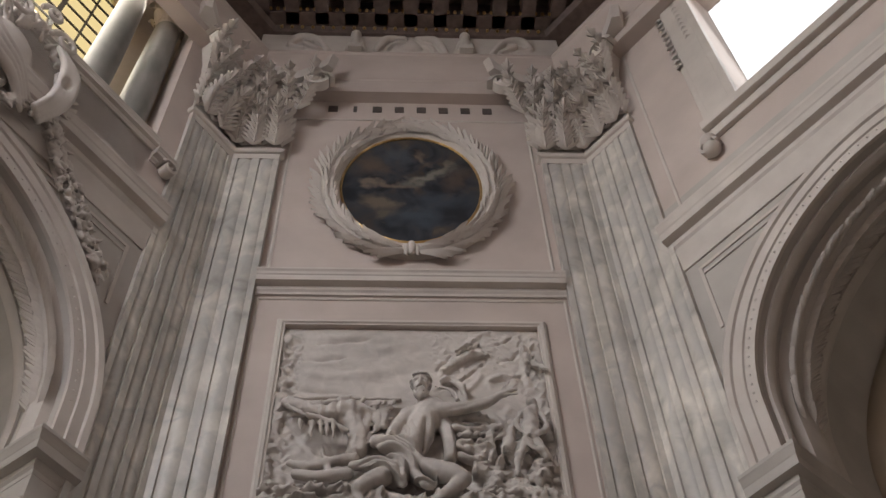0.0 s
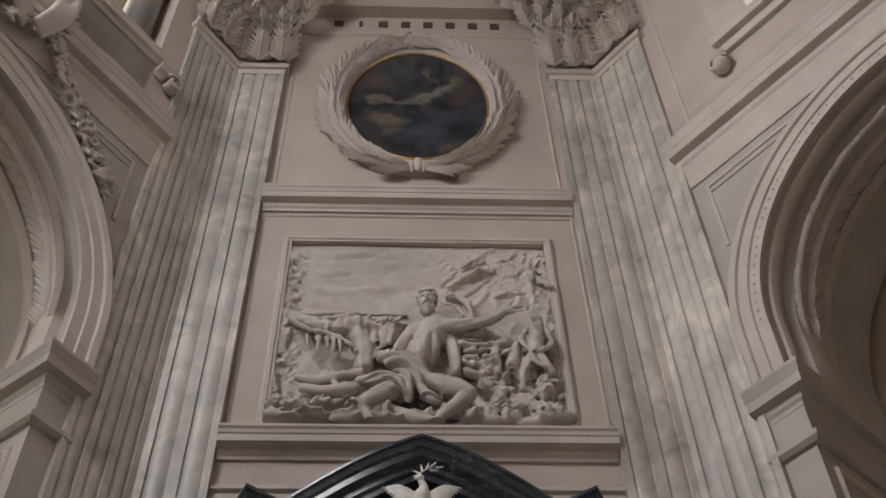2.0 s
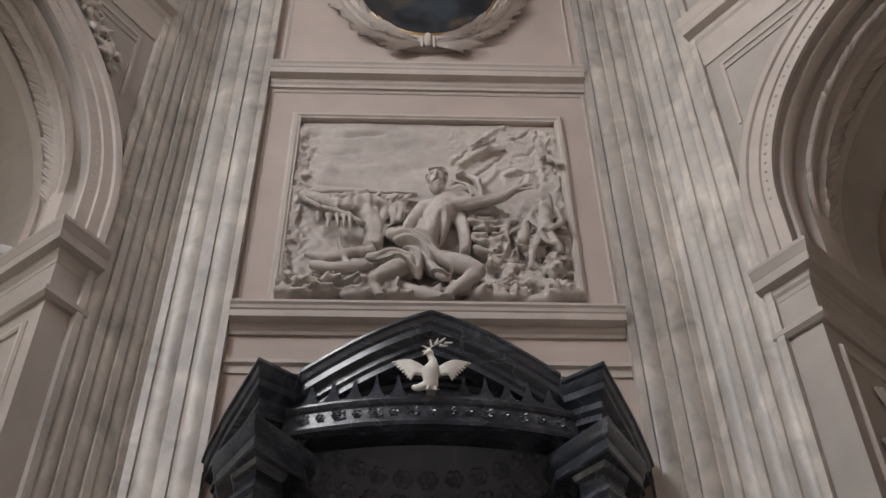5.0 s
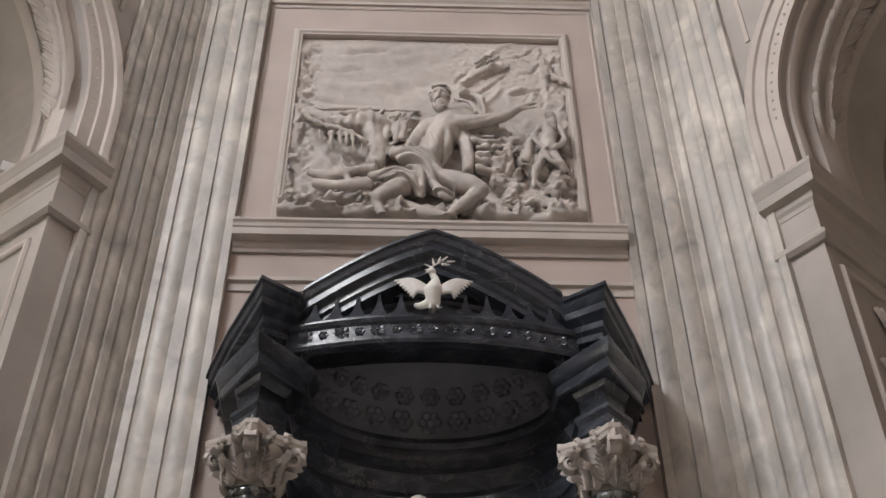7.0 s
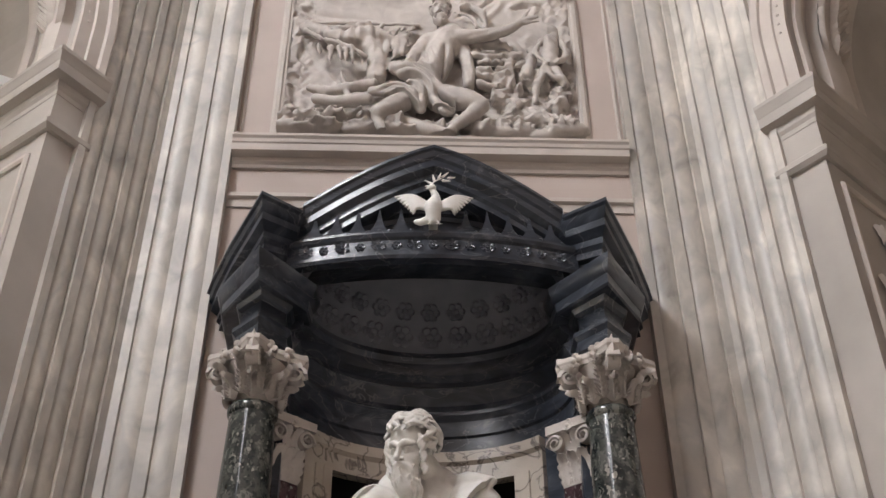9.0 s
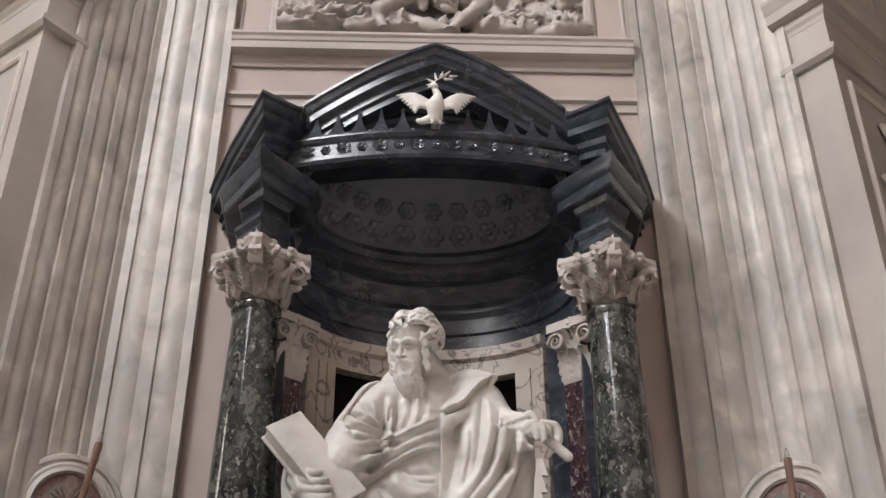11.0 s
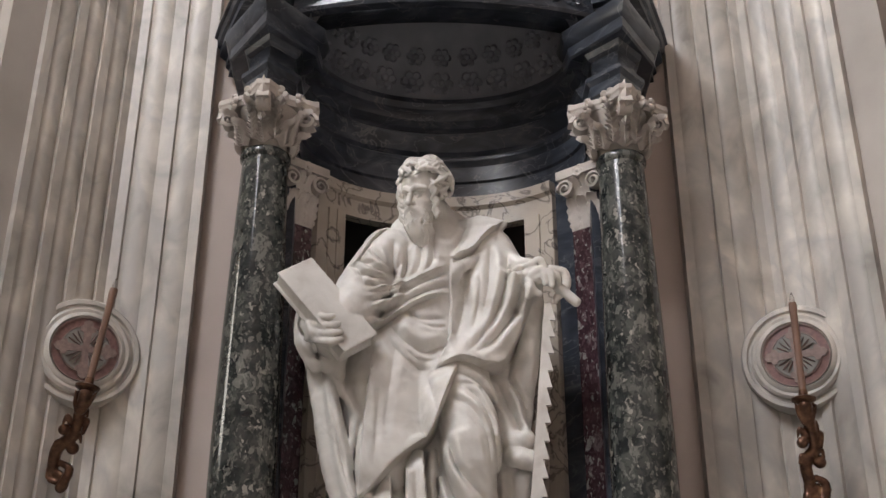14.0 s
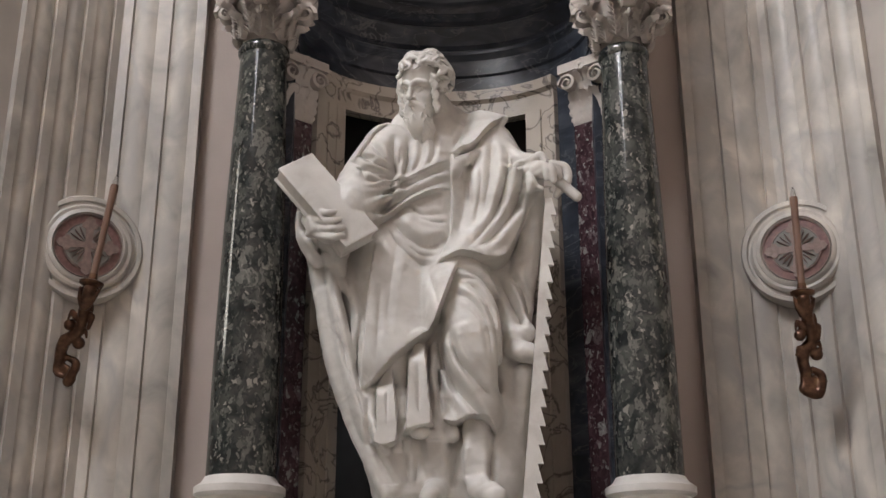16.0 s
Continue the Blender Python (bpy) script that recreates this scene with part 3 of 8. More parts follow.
# architrave, frieze and cornice above the capitals, folded with the walls
c1, s1, c2, s2 = math.cos(TURN[-1]), math.sin(TURN[-1]), math.cos(TURN[1]), math.sin(TURN[1])
FOLD = [(-3.40 - 8 * c1, 11.0 - 8 * s1), (-3.40, 11.0), (3.40, 11.0), (3.40 + 8 * c2, 11.0 - 8 * s2)]
trim("trim_architrave", FOLD, [(-0.1, 23.80), (0.27, 23.80), (0.27, 24.35), (0.29, 24.37), (0.29, 25.0), (0.31, 25.05), (0.31, 25.62), (0.34, 25.66), (0.34, 25.74), (-0.1, 25.74)], "plain broad architrave", PLASTER)
trim("trim_frieze_top", FOLD, [(-0.1, 26.82), (0.34, 26.82), (0.40, 26.92), (0.42, 27.0), (-0.1, 27.0)], "dark red moulding under the ceiling", WOOD)
bm = bmesh.new()
for i in range(26):
    x = -3.05 + i * 0.244
    add_ball(bm, (x, 10.57, 26.90), 0.045)
tagged(part("trim_gilt_beads", bm, GOLD, smooth=True), "row of gilt beads below the coffers", "beading", kind="structure")
# stucco figures of the frieze as plain scrolls and pedestals
fz = Carving((-3.6, 10.35, 25.6), (3.6, 11.05, 26.95), 0.03)
for s in (-1, 1):
    fz.box((s * 1.28, 10.66, 25.86), (0.17, 0.14, 0.08))
    fz.bone((s * 1.28, 10.66, 25.95), (s * 1.28, 10.64, 26.55), 0.11, 0.09)
    fz.ball((s * 1.28, 10.64, 26.62), 0.13)
    fz.line([(s * 1.1, 10.71, 25.95), (s * 1.14, 10.66, 26.3), (s * 1.25, 10.66, 26.55)], [0.06, 0.05, 0.03])
    fz.line([(s * 1.46, 10.71, 25.95), (s * 1.42, 10.66, 26.3), (s * 1.31, 10.66, 26.55)], [0.06, 0.05, 0.03])
    fz.line([(s * 1.9, 10.71, 25.9), (s * 2.2, 10.66, 26.4), (s * 2.6, 10.66, 26.5), (s * 2.8, 10.71, 26.15), (s * 2.5, 10.71, 26.0)], [0.06, 0.09, 0.10, 0.08, 0.06])
    fz.line([(s * 2.1, 10.71, 25.95), (s * 2.45, 10.66, 26.2), (s * 2.3, 10.71, 26.35)], [0.06, 0.07, 0.05])
    fz.line([(s * 0.15, 10.71, 26.6), (s * 0.55, 10.68, 26.5), (s * 0.72, 10.68, 26.15), (s * 0.8, 10.71, 25.9)], [0.08, 0.10, 0.10, 0.07])
    fz.line([(s * 0.1, 10.71, 26.45), (s * 0.4, 10.71, 26.35), (s * 0.55, 10.71, 26.0)], [0.05, 0.05, 0.05])
fz.ball((0, 10.71, 26.1), (0.26, 0.12, 0.2))
fz.ball((0.02, 10.69, 26.3), (0.14, 0.1, 0.12))
fz.box((0, 10.86, 26.25), (3.5, 0.12, 0.58))
tagged(carved("trim_frieze", fz, STUCCO), "weathered stucco frieze with scrolls and small pedestals", "frieze", kind="structure")

# painted inscription, as plain bars
ins = thing("wall_inscription", "row of dark painted marks on the wall", "inscription", at=(0, 10.99, 23.45))
for i in range(8):
    bm = bmesh.new()
    x = -1.66 + i * 0.472
    w = 0.10 if i != 1 else 0.04
    add_box(bm, (x - w, 10.985, 23.34), (x + w, 10.997, 23.60))
    part("bar", bm, LETTER, ins)

# ---- oval picture with its wreath ----
OC, OA, OB = 20.16, 1.32, 1.93
pic = thing("oval_painting", "dark oval painting of clouds and draped shapes in a gilt rim", "painting", at=(0, 11.0, OC))
bm = bmesh.new()
lathe(bm, [(1.0, 0.04), (0.5, 0.042), (0.0, 0.043)], 64, Matrix.Translation((0, 11.0, OC)) @ Matrix.Diagonal((OA, 1, OB, 1)) @ pose(0, 0, 0, 90), cap=False)
PICTURE = material("old_oil_paint", [(0.36, (0.020, 0.022, 0.027)), (0.5, (0.045, 0.050, 0.060)), (0.62, (0.075, 0.058, 0.048)), (0.75, (0.13, 0.10, 0.075))], 0.4, 1.6, 6, 0.05, 60, (1, 1, 0.8), distortion=1.2, stain=0.4)
# soft-edged patches of paint: x, z from the centre, half length, half width, turn, colour
PATCHES = [(0.32, 0.40, 0.62, 0.17, -38, (0.20, 0.185, 0.155)), (0.62, 0.75, 0.30, 0.12, -62, (0.17, 0.15, 0.12)), (-0.75, 0.80, 0.36, 0.40, 20, (0.10, 0.072, 0.055)), (-0.62, -0.55, 0.38, 0.26, 30, (0.15, 0.115, 0.085)), (0.90, 0.25, 0.28, 0.55, 10, (0.085, 0.062, 0.05)),
           (0.10, -1.05, 0.50, 0.32, 0, (0.055, 0.068, 0.085)), (0.45, -0.5, 0.6, 0.3, 15, (0.045, 0.055, 0.070)), (0.25, 1.05, 0.14, 0.24, -30, (0.15, 0.11, 0.085)), (-0.40, 0.10, 0.42, 0.12, 15, (0.16, 0.12, 0.09)), (-0.85, 0.15, 0.18, 0.16, 0, (0.17, 0.13, 0.10)),
           (-0.20, 1.15, 0.22, 0.40, -20, (0.06, 0.068, 0.08)), (-0.45, -1.0, 0.30, 0.16, -25, (0.10, 0.085, 0.065))]
n, l = PICTURE.node_tree.nodes, PICTURE.node_tree.links
tc, wob = n.new("ShaderNodeTexCoord"), n.new("ShaderNodeTexNoise")
wob.inputs["Scale"].default_value, wob.inputs["Detail"].default_value = 2.6, 5
l.new(tc.outputs["Object"], wob.inputs["Vector"])
sub = n.new("ShaderNodeVectorMath")
sub.operation = "MULTIPLY_ADD"
sub.inputs[1].default_value = (0.9, 0.0, 0.9)
l.new(wob.outputs["Color"], sub.inputs[0])
l.new(tc.outputs["Object"], sub.inputs[2])
col = n["Principled BSDF"].inputs["Base Color"].links[0].from_socket
for x, z, a, b, turn, c in PATCHES:
    mp = n.new("ShaderNodeMapping")
    mp.vector_type = "TEXTURE"
    mp.inputs["Location"].default_value, mp.inputs["Rotation"].default_value, mp.inputs["Scale"].default_value = (x + 0.45, 10.96, OC + z + 0.45), (0, radians(turn), 0), (a, 1, b)
    ln = n.new("ShaderNodeVectorMath")
    ln.operation = "LENGTH"
    l.new(sub.outputs[0], mp.inputs["Vector"])
    l.new(mp.outputs[0], ln.inputs[0])
    rg = n.new("ShaderNodeMapRange")
    rg.inputs["From Min"].default_value, rg.inputs["From Max"].default_value, rg.inputs["To Min"].default_value, rg.inputs["To Max"].default_value = 0.45, 1.25, 0.8, 0.0
    l.new(ln.outputs["Value"], rg.inputs["Value"])
    mx = n.new("ShaderNodeMix")
    mx.data_type = "RGBA"
    l.new(rg.outputs["Result"], mx.inputs[0])
    l.new(col, mx.inputs[6])
    mx.inputs[7].default_value = (*c, 1)
    col = mx.outputs[2]
l.new(col, n["Principled BSDF"].inputs["Base Color"])
part("canvas", bm, PICTURE, pic)
bm = bmesh.new()
ring = []
for i in range(72):
    a = 2 * math.pi * i / 72
    ring.append(Matrix.Translation((OA * math.cos(a), 10.96, OC + OB * math.sin(a))) @ Matrix(((math.cos(a), 0, 0, 0), (0, 1, 0, 0), (math.sin(a), 0, 1, 0), (0, 0, 0, 1))))
sweep(bm, ring, [(-0.012, 0.03), (-0.012, -0.03), (0.0, -0.045), (0.018, -0.035), (0.05, 0.0), (0.05, 0.03)], closed_path=True)
part("rim", bm, GOLD, pic, "thin gilt rim", smooth=True)

wreath = thing("wreath", "stucco wreath of palm leaves tied with a ribbon", "wreath", at=(0, 11.0, OC))
bm = bmesh.new()
body = []
for i in range(96):
    a = 2 * math.pi * i / 96
    body.append(Matrix.Translation(((OA + 0.24) * math.cos(a), 10.96, OC + (OB + 0.27) * math.sin(a))) @ Matrix(((math.cos(a), 0, 0, 0), (0, 1, 0, 0), (math.sin(a), 0, 1, 0), (0, 0, 0, 1))))
sweep(bm, body, [(-0.22, 0.04), (-0.2, -0.03), (-0.08, -0.12), (0.08, -0.12), (0.18, -0.03), (0.2, 0.04)], closed_path=True)
part("core", bm, STUCCO, wreath, smooth=True)


LEAVES = []
for v in range(4):
    bm = bmesh.new()
    blade(bm, Matrix(), 0.34 + 0.05 * v, 0.032 + 0.005 * v)
    me = bpy.data.meshes.new("palm_leaf")
    bm.to_mesh(me)
    bm.free()
    me.materials.append(STUCCO)
    LEAVES.append(me)
rng = random.Random(3)
for s in (-1, 1):
    for i in range(50):
        f = i / 49
        a = radians(-84 + 170 * f) if s > 0 else radians(264 - 170 * f)
        for side in (-1, 0, 1):
            r = 0.27 + 0.10 * side
            x, z = (OA + r) * math.cos(a), OC + (OB + r + 0.04) * math.sin(a)
            tx, tz = -(OA + r) * math.sin(a) * s, (OB + r) * math.cos(a) * s
            t = math.degrees(math.atan2(tx, tz)) + (side * s * 26 if side >= 0 else -s * 14) + rng.uniform(-10, 10)
            ob = new("palm_leaf", LEAVES[rng.randrange(4)])
            ob.parent = wreath
            ob.matrix_parent_inverse = wreath.matrix_world.inverted()
            ob.matrix_world = Matrix.Translation((x, 10.87 - 0.03 * (side == 0), z)) @ pose(0, 0, 0, rng.uniform(-4, 10), t, 0)
bm = bmesh.new()
for s in (-1, 1):
    for k, (dx, dz) in enumerate(((0.85, -0.25), (1.0, 0.0), (0.7, -0.38))):
        blade(bm, Matrix.Translation((s * 0.12, 10.84, OC - OB - 0.42)) @ pose(0, 0, 0, 0, s * (98 + 9 * k), 0), 0.72 - 0.1 * k, 0.05)
add_ball(bm, (0, 10.84, OC - OB - 0.32), (0.08, 0.08, 0.20), None, 14, 8)
for x in (-0.10, 0.10):
    add_ball(bm, (x, 10.86, OC - OB - 0.36), (0.05, 0.06, 0.18), None, 14, 8)
part("ribbon_knot", bm, STUCCO, wreath, smooth=True)
# ---- giant folded pilasters ----
def fluted(p, q, n, margin, depth=0.07, cabled=False, fil=0.085):
    """Plan points from p to q with n round flutes; depth to the left of the way."""
    p, q = Vector(p), Vector(q)
    d = q - p
    L = d.length
    d /= L
    back = Vector((-d.y, d.x))
    w = (L - 2 * margin - (n - 1) * fil) / n
    pts = [p]
    for i in range(n):
        a = margin + i * (w + fil)
        pts.append(p + d * a)
        for k in range(1, 8):
            t = math.pi * k / 8
            sunk = depth * math.sin(t) ** 0.7 if not cabled else 0.045 - 0.055 * (math.sin(t) - 0.25)
            pts.append(p + d * (a + w / 2 - w / 2 * math.cos(t)) + back * sunk)
        pts.append(p + d * (a + w))
    pts.append(q)
    return pts


def folded_path(side, off=0.0):
    """Front line of the pilaster from its inner to its outer edge, moved out by off."""
    c, s = math.cos(TURN[side]), math.sin(TURN[side])
    k = math.tan(TURN[side] / 2) * off
    return [(side * (2.58 - off), 10.85 - off), (side * (BEND_X - k), 10.85 - off), (side * (BEND_X + c * (FACE + off) - s * off), 10.85 - s * (FACE + off) - c * off)]


CAP0, CAP1, FACE = 21.25, 24.2, 1.14


def pilaster(side):
    P = thing("pilaster", "giant folded fluted pilaster of grey-veined marble", "pilaster", "giant pilasters", at=(side * 3.2, 10.9, 0))
    c, s = math.cos(TURN[side]), math.sin(TURN[side])
    A, B, C = folded_path(side)
    into = Vector((side * s, c))
    for z0, z1, cabled in ((1.4, CAP0 - 0.25, True),):
        bm = bmesh.new()
        one = [Vector((side * v.x, v.y)) for v in fluted((side * A[0], A[1]), (side * B[0], B[1]), 2, 0.10, 0.08, cabled, 0.15)]
        two = [Vector((side * v.x, v.y)) for v in fluted((side * B[0], B[1]), (side * C[0], C[1]), 3, 0.10, 0.08, cabled, 0.11)]
        pts = [Vector((A[0], 11.0))] + one + two[1:] + [Vector(C) + into * 0.14, Vector((side * 3.75, 11.1))]
        n = len(pts)
        vs = [[bm.verts.new((v.x, v.y, z)) for v in pts] for z in (z0, z1)]
        for i in range(n):
            bm.faces.new((vs[0][i], vs[0][(i + 1) % n], vs[1][(i + 1) % n], vs[1][i]))
        part("shaft", bm, MARBLE, P, "grey and cream veined marble with filled flutes", smooth=True, angle=40)
    # plain neck above the flutes, astragal
    bm = bmesh.new()
    path = [(A[0], 11.0)] + [A, B, C] + [tuple(Vector(C) + into * 0.14)]
    # the way is taken so that the room lies on its right
    way = path[::-1] if side < 0 else path
    plan_sweep(bm, way, [(-0.1, CAP0 - 0.26), (0.005, CAP0 - 0.26), (0.005, CAP0 - 0.08), (0.05, CAP0 - 0.07), (0.08, CAP0 - 0.03), (0.08, CAP0 + 0.03), (0.04, CAP0 + 0.06), (-0.1, CAP0 + 0.06)])
    part("astragal", bm, STUCCO, P, smooth=True, angle=25)
    bm = bmesh.new()
    plan_sweep(bm, way, [(-0.1, 0), (0.3, 0), (0.3, 0.7), (0.22, 0.75), (0.25, 0.95), (0.1, 1.0), (0.16, 1.2), (0.05, 1.4), (-0.1, 1.4)])
    part("base", bm, MARBLE, P, smooth=True, angle=25)
    # capital
    cap = bmesh.new()
    prof = [(-0.1, CAP0 + 0.05), (0.0, CAP0 + 0.05), (0.02, CAP0 + 1.2), (0.10, CAP0 + 2.0), (0.26, CAP1 - 0.35), (0.22, CAP1 - 0.3), (-0.1, CAP1 - 0.3)]
    plan_sweep(cap, way, prof)
    bell = part("capital", cap, STUCCO, P, "stucco capital of curling acanthus leaves", smooth=True, angle=40)

    def frame_at(d, off, z):
        """d: metres along the front from the inner edge."""
        a, b, e = [Vector(p) for p in folded_path(side, off)]
        l1 = (b - a).length
        if d <= l1:
            p, dr = a + (b - a) * (d / l1), (b - a).normalized()
        else:
            p, dr = b + (e - b).normalized() * (d - l1), (e - b).normalized()
        if abs(d - l1) < 0.12:
            dr = ((b - a).normalized() + (e - b).normalized()).normalized()
        if side < 0:
            dr = -dr
        return Matrix(((dr.x, -dr.y, 0, p.x), (dr.y, dr.x, 0, p.y), (0, 0, 1, z), (0, 0, 0, 1)))

    total = 0.9 + FACE
    for tier, (n, h, z, off) in enumerate(((5, 1.10, CAP0 + 0.04, 0.10), (6, 1.85, CAP0 + 0.10, 0.03), (5, 1.05, CAP0 + 1.50, 0.22))):
        for i in range(n):
            d = total * ((i + 0.5) / n if tier != 1 else i / (n - 1))
            bm = bmesh.new()
            wide = (0.58, 0.50, 0.42)[tier]
            frond(bm, frame_at(d, off, z), wide, h, 0.50 if tier != 1 else 0.40, 0.05 + 0.03 * tier)
            part("acanthus_leaf", bm, STUCCO, bell, smooth=True, angle=50)
    # corner scrolls, abacus with horns and the flower over the fold
    for d, turn in ((-0.12, 1), (total + 0.12, -1)):
        bm = bmesh.new()
        m = frame_at(min(max(d, 0.02), total - 0.02), 0.42, CAP1 - 0.62) @ pose(0, 0, 0, 0, 0, 0)
        k = turn * (1 if side > 0 else -1)
        scroll(bm, m @ Matrix.Translation((-0.20 * k, 0, 0.05)) @ Matrix.Diagonal((-k, 1, 1, 1)), 0.36, 0.26, 2.4)
        part("volute", bm, STUCCO, bell, smooth=True, angle=45)
        bm = bmesh.new()
        m2 = frame_at(min(max(d, 0.02), total - 0.02), 0.25, CAP0 + 1.3)
        frond(bm, m2 @ pose(0, 0, 0, 0, -16 * k, 0), 0.50, 1.3, 0.4, 0.15)
        part("acanthus_leaf", bm, STUCCO, bell, smooth=True, angle=50)
    bm = bmesh.new()
    a, b, e = [Vector(p) for p in folded_path(side, 0.16)]
    l1, l2 = (b - a).length, (e - b).length
    hin = a + Vector((-side * 0.62, -0.42))
    out_n = Vector((-side * s, -c))
    hout = e + (e - b).normalized() * 0.55 + out_n * 0.42
    front = []
    for k in range(9):
        t = k / 8
        front.append((1 - t) ** 2 * hin + 2 * t * (1 - t) * (a * 0.6 + b * 0.4 + Vector((0, -0.02))) + t * t * (b + Vector((0, -0.12))))
    for k in range(1, 9):
        t = k / 8
        front.append((1 - t) ** 2 * b + 2 * t * (1 - t) * (b * 0.4 + e * 0.6 + out_n * 0.02) + t * t * hout)
    tips = [hin + Vector((-side * 0.13, 0.12))] , [hout + (e - b).normalized() * 0.14 - out_n * 0.10]
    poly = tips[0] + front + tips[1] + [Vector((side * 5.0, 10.2)), Vector((side * 3.3, 11.05)), Vector((side * 2.3, 11.05))]
    n = len(poly)
    lv = []
    for z, g in ((CAP1 - 0.30, 0.0), (CAP1 - 0.2, 0.02), (CAP1 - 0.14, 0.06), (CAP1, 0.09), (CAP1 + 0.03, 0.09)):
        ctr = Vector((side * 3.5, 11.0))
        lv.append([bm.verts.new((*(p + (p - ctr).normalized() * g), z + (0.42 if i in (0, 1, 17, 18) else 0.16 if i in (2, 16) else 0.03 if i in (3, 15) else 0) * (0.6 + 0.4 * (z > CAP1 - 0.15)))) for i, p in enumerate(poly)])
    for u, w in zip(lv, lv[1:]):
        for i in range(n):
            bm.faces.new((u[i], u[(i + 1) % n], w[(i + 1) % n], w[i]))
    bm.faces.new(lv[0][::-1])
    bm.faces.new(lv[-1])
    part("abacus", bm, STUCCO, bell, smooth=True, angle=30)
    bm = bmesh.new()
    rosette(bm, frame_at(l1 - 0.16, 0.40, CAP1 - 0.22), 0.34, 7, 0.4)
    part("flower", bm, STUCCO, bell, smooth=True)
    for dd in (-0.3, 0.3):
        bm = bmesh.new()
        scroll(bm, frame_at(l1 + dd * 1.0, 0.26, CAP1 - 0.58) @ Matrix.Diagonal((1 if dd > 0 else -1, 1, 1, 1)), 0.2, 0.12, 1.8)
        part("volute", bm, STUCCO, bell, smooth=True, angle=45)
    return P


for side in (-1, 1):
    pilaster(side)
# ---- upper walls, ceiling ----
def upper_wall(side, name, x0, x1, z0, z1, thick, label):
    m = flank(side)
    bm = bmesh.new()
    add_box(bm, (-0.3, 0, 17.9), (x0, thick, ROOM_TOP), m)
    add_box(bm, (x1, 0, 17.9), (11, thick, ROOM_TOP), m)
    add_box(bm, (x0, 0, 17.9), (x1, thick, z0), m)
    add_box(bm, (x0, 0, z1), (x1, thick, ROOM_TOP), m)
    tagged(part(name, bm, PLASTER), label, "wall", kind="structure")


upper_wall(1, "wall_upper_right", 3.35, 8.4, 19.05, 24.6, 1.0, "upper plaster wall round a tall bright window")
upper_wall(-1, "wall_upper_left", 1.75, 8.2, 19.25, 25.2, 0.5, "upper plaster wall open to a columned window bay")

bm = bmesh.new()
Z = ROOM_TOP
eL, eR = flank(-1) @ Vector((11, 0.6, 0)), flank(1) @ Vector((11, 0.6, 0))
outline = [(-3.7, 11.6), (3.7, 11.6), (eR.x, eR.y), (eR.x, -14.5), (eL.x, -14.5), (eL.x, eL.y)]
add_mesh(bm, [(x, y, z) for z in (Z + 0.75, Z + 0.95) for x, y in outline], [(0, 1, 2, 3, 4, 5), (11, 10, 9, 8, 7, 6)] + [(i, (i + 1) % 6, 6 + (i + 1) % 6, 6 + i) for i in range(6)])


def ceiling_reach(x):
    return 11.2 - max(0.0, abs(x) - 3.45) * 1.22


def ceiling_half(y):
    return 3.45 + max(0.0, 11.2 - y) / 1.22


for i in range(-9, 10):           # ribs toward and along the wall
    x = i * 0.70
    add_box(bm, (x - 0.16, 2.0, Z + 0.02), (x + 0.16, ceiling_reach(x), Z + 0.76))
    add_box(bm, (x - 0.20, 2.0, Z + 0.22), (x + 0.20, ceiling_reach(x), Z + 0.30))
for j in range(9):
    h = ceiling_half(10.55 - j * 1.1)
    add_box(bm, (-h, 10.25 - j * 1.1, Z + 0.02), (h, 10.55 - j * 1.1, Z + 0.74))
for i in range(-9, 9):
    for j in range(8):
        c = Vector(((i + 0.5) * 0.70, 9.85 - j * 1.1, Z + 0.70))
        if abs(c.x) < ceiling_half(c.y) - 0.2:
            rosette(bm, Matrix.Translation(c) @ pose(0, 0, 0, -90), 0.17, 8, 0.5)
tagged(part("ceiling", bm, WOOD), "dark coffered ceiling with gilt rosettes", "ceiling", kind="structure")
bm = bmesh.new()
for i in range(-9, 9):
    c = Vector(((i + 0.5) * 0.70, 10.50, Z + 0.04))
    for k in range(3):
        add_ball(bm, c + Vector(((k - 1) * 0.17, -0.28, 0.1)), 0.05)
    rosette(bm, Matrix.Translation((c.x, 9.85, Z + 0.60)) @ pose(0, 0, 0, -90), 0.12, 8, 0.6)
tagged(part("trim_coffer_gilding", bm, GOLD, smooth=True), "gilt studs and rosettes of the coffers", "gilding", kind="structure")

# ---- side walls: arches, imposts, cornices, panels ----
CORN = {-1: (17.08, 17.62), 1: (16.72, 17.24)}
IMP = {-1: 11.82, 1: 11.60}


def local_path(m, pts):
    return [tuple((m @ Vector((x, y, 0))).xy) for x, y in pts]


def arc_band(bm, m, C, zc, prof, a0=0.0, a1=180.0, n=48, foot=0.0):
    """Sweep prof (radius, out) round an arch on the wall's face."""
    fr = []
    for i in range(n + 1):
        a = radians(a0 + (a1 - a0) * i / n)
        fr.append(m @ Matrix(((-math.cos(a), 0, math.sin(a), C), (0, -1, 0, 0), (math.sin(a), 0, math.cos(a), zc), (0, 0, 0, 1))))
    if foot:
        fr = [Matrix.Translation((0, 0, -foot)) @ fr[0]] + fr + [Matrix.Translation((0, 0, -foot)) @ fr[-1]]
    sweep(bm, fr, prof)


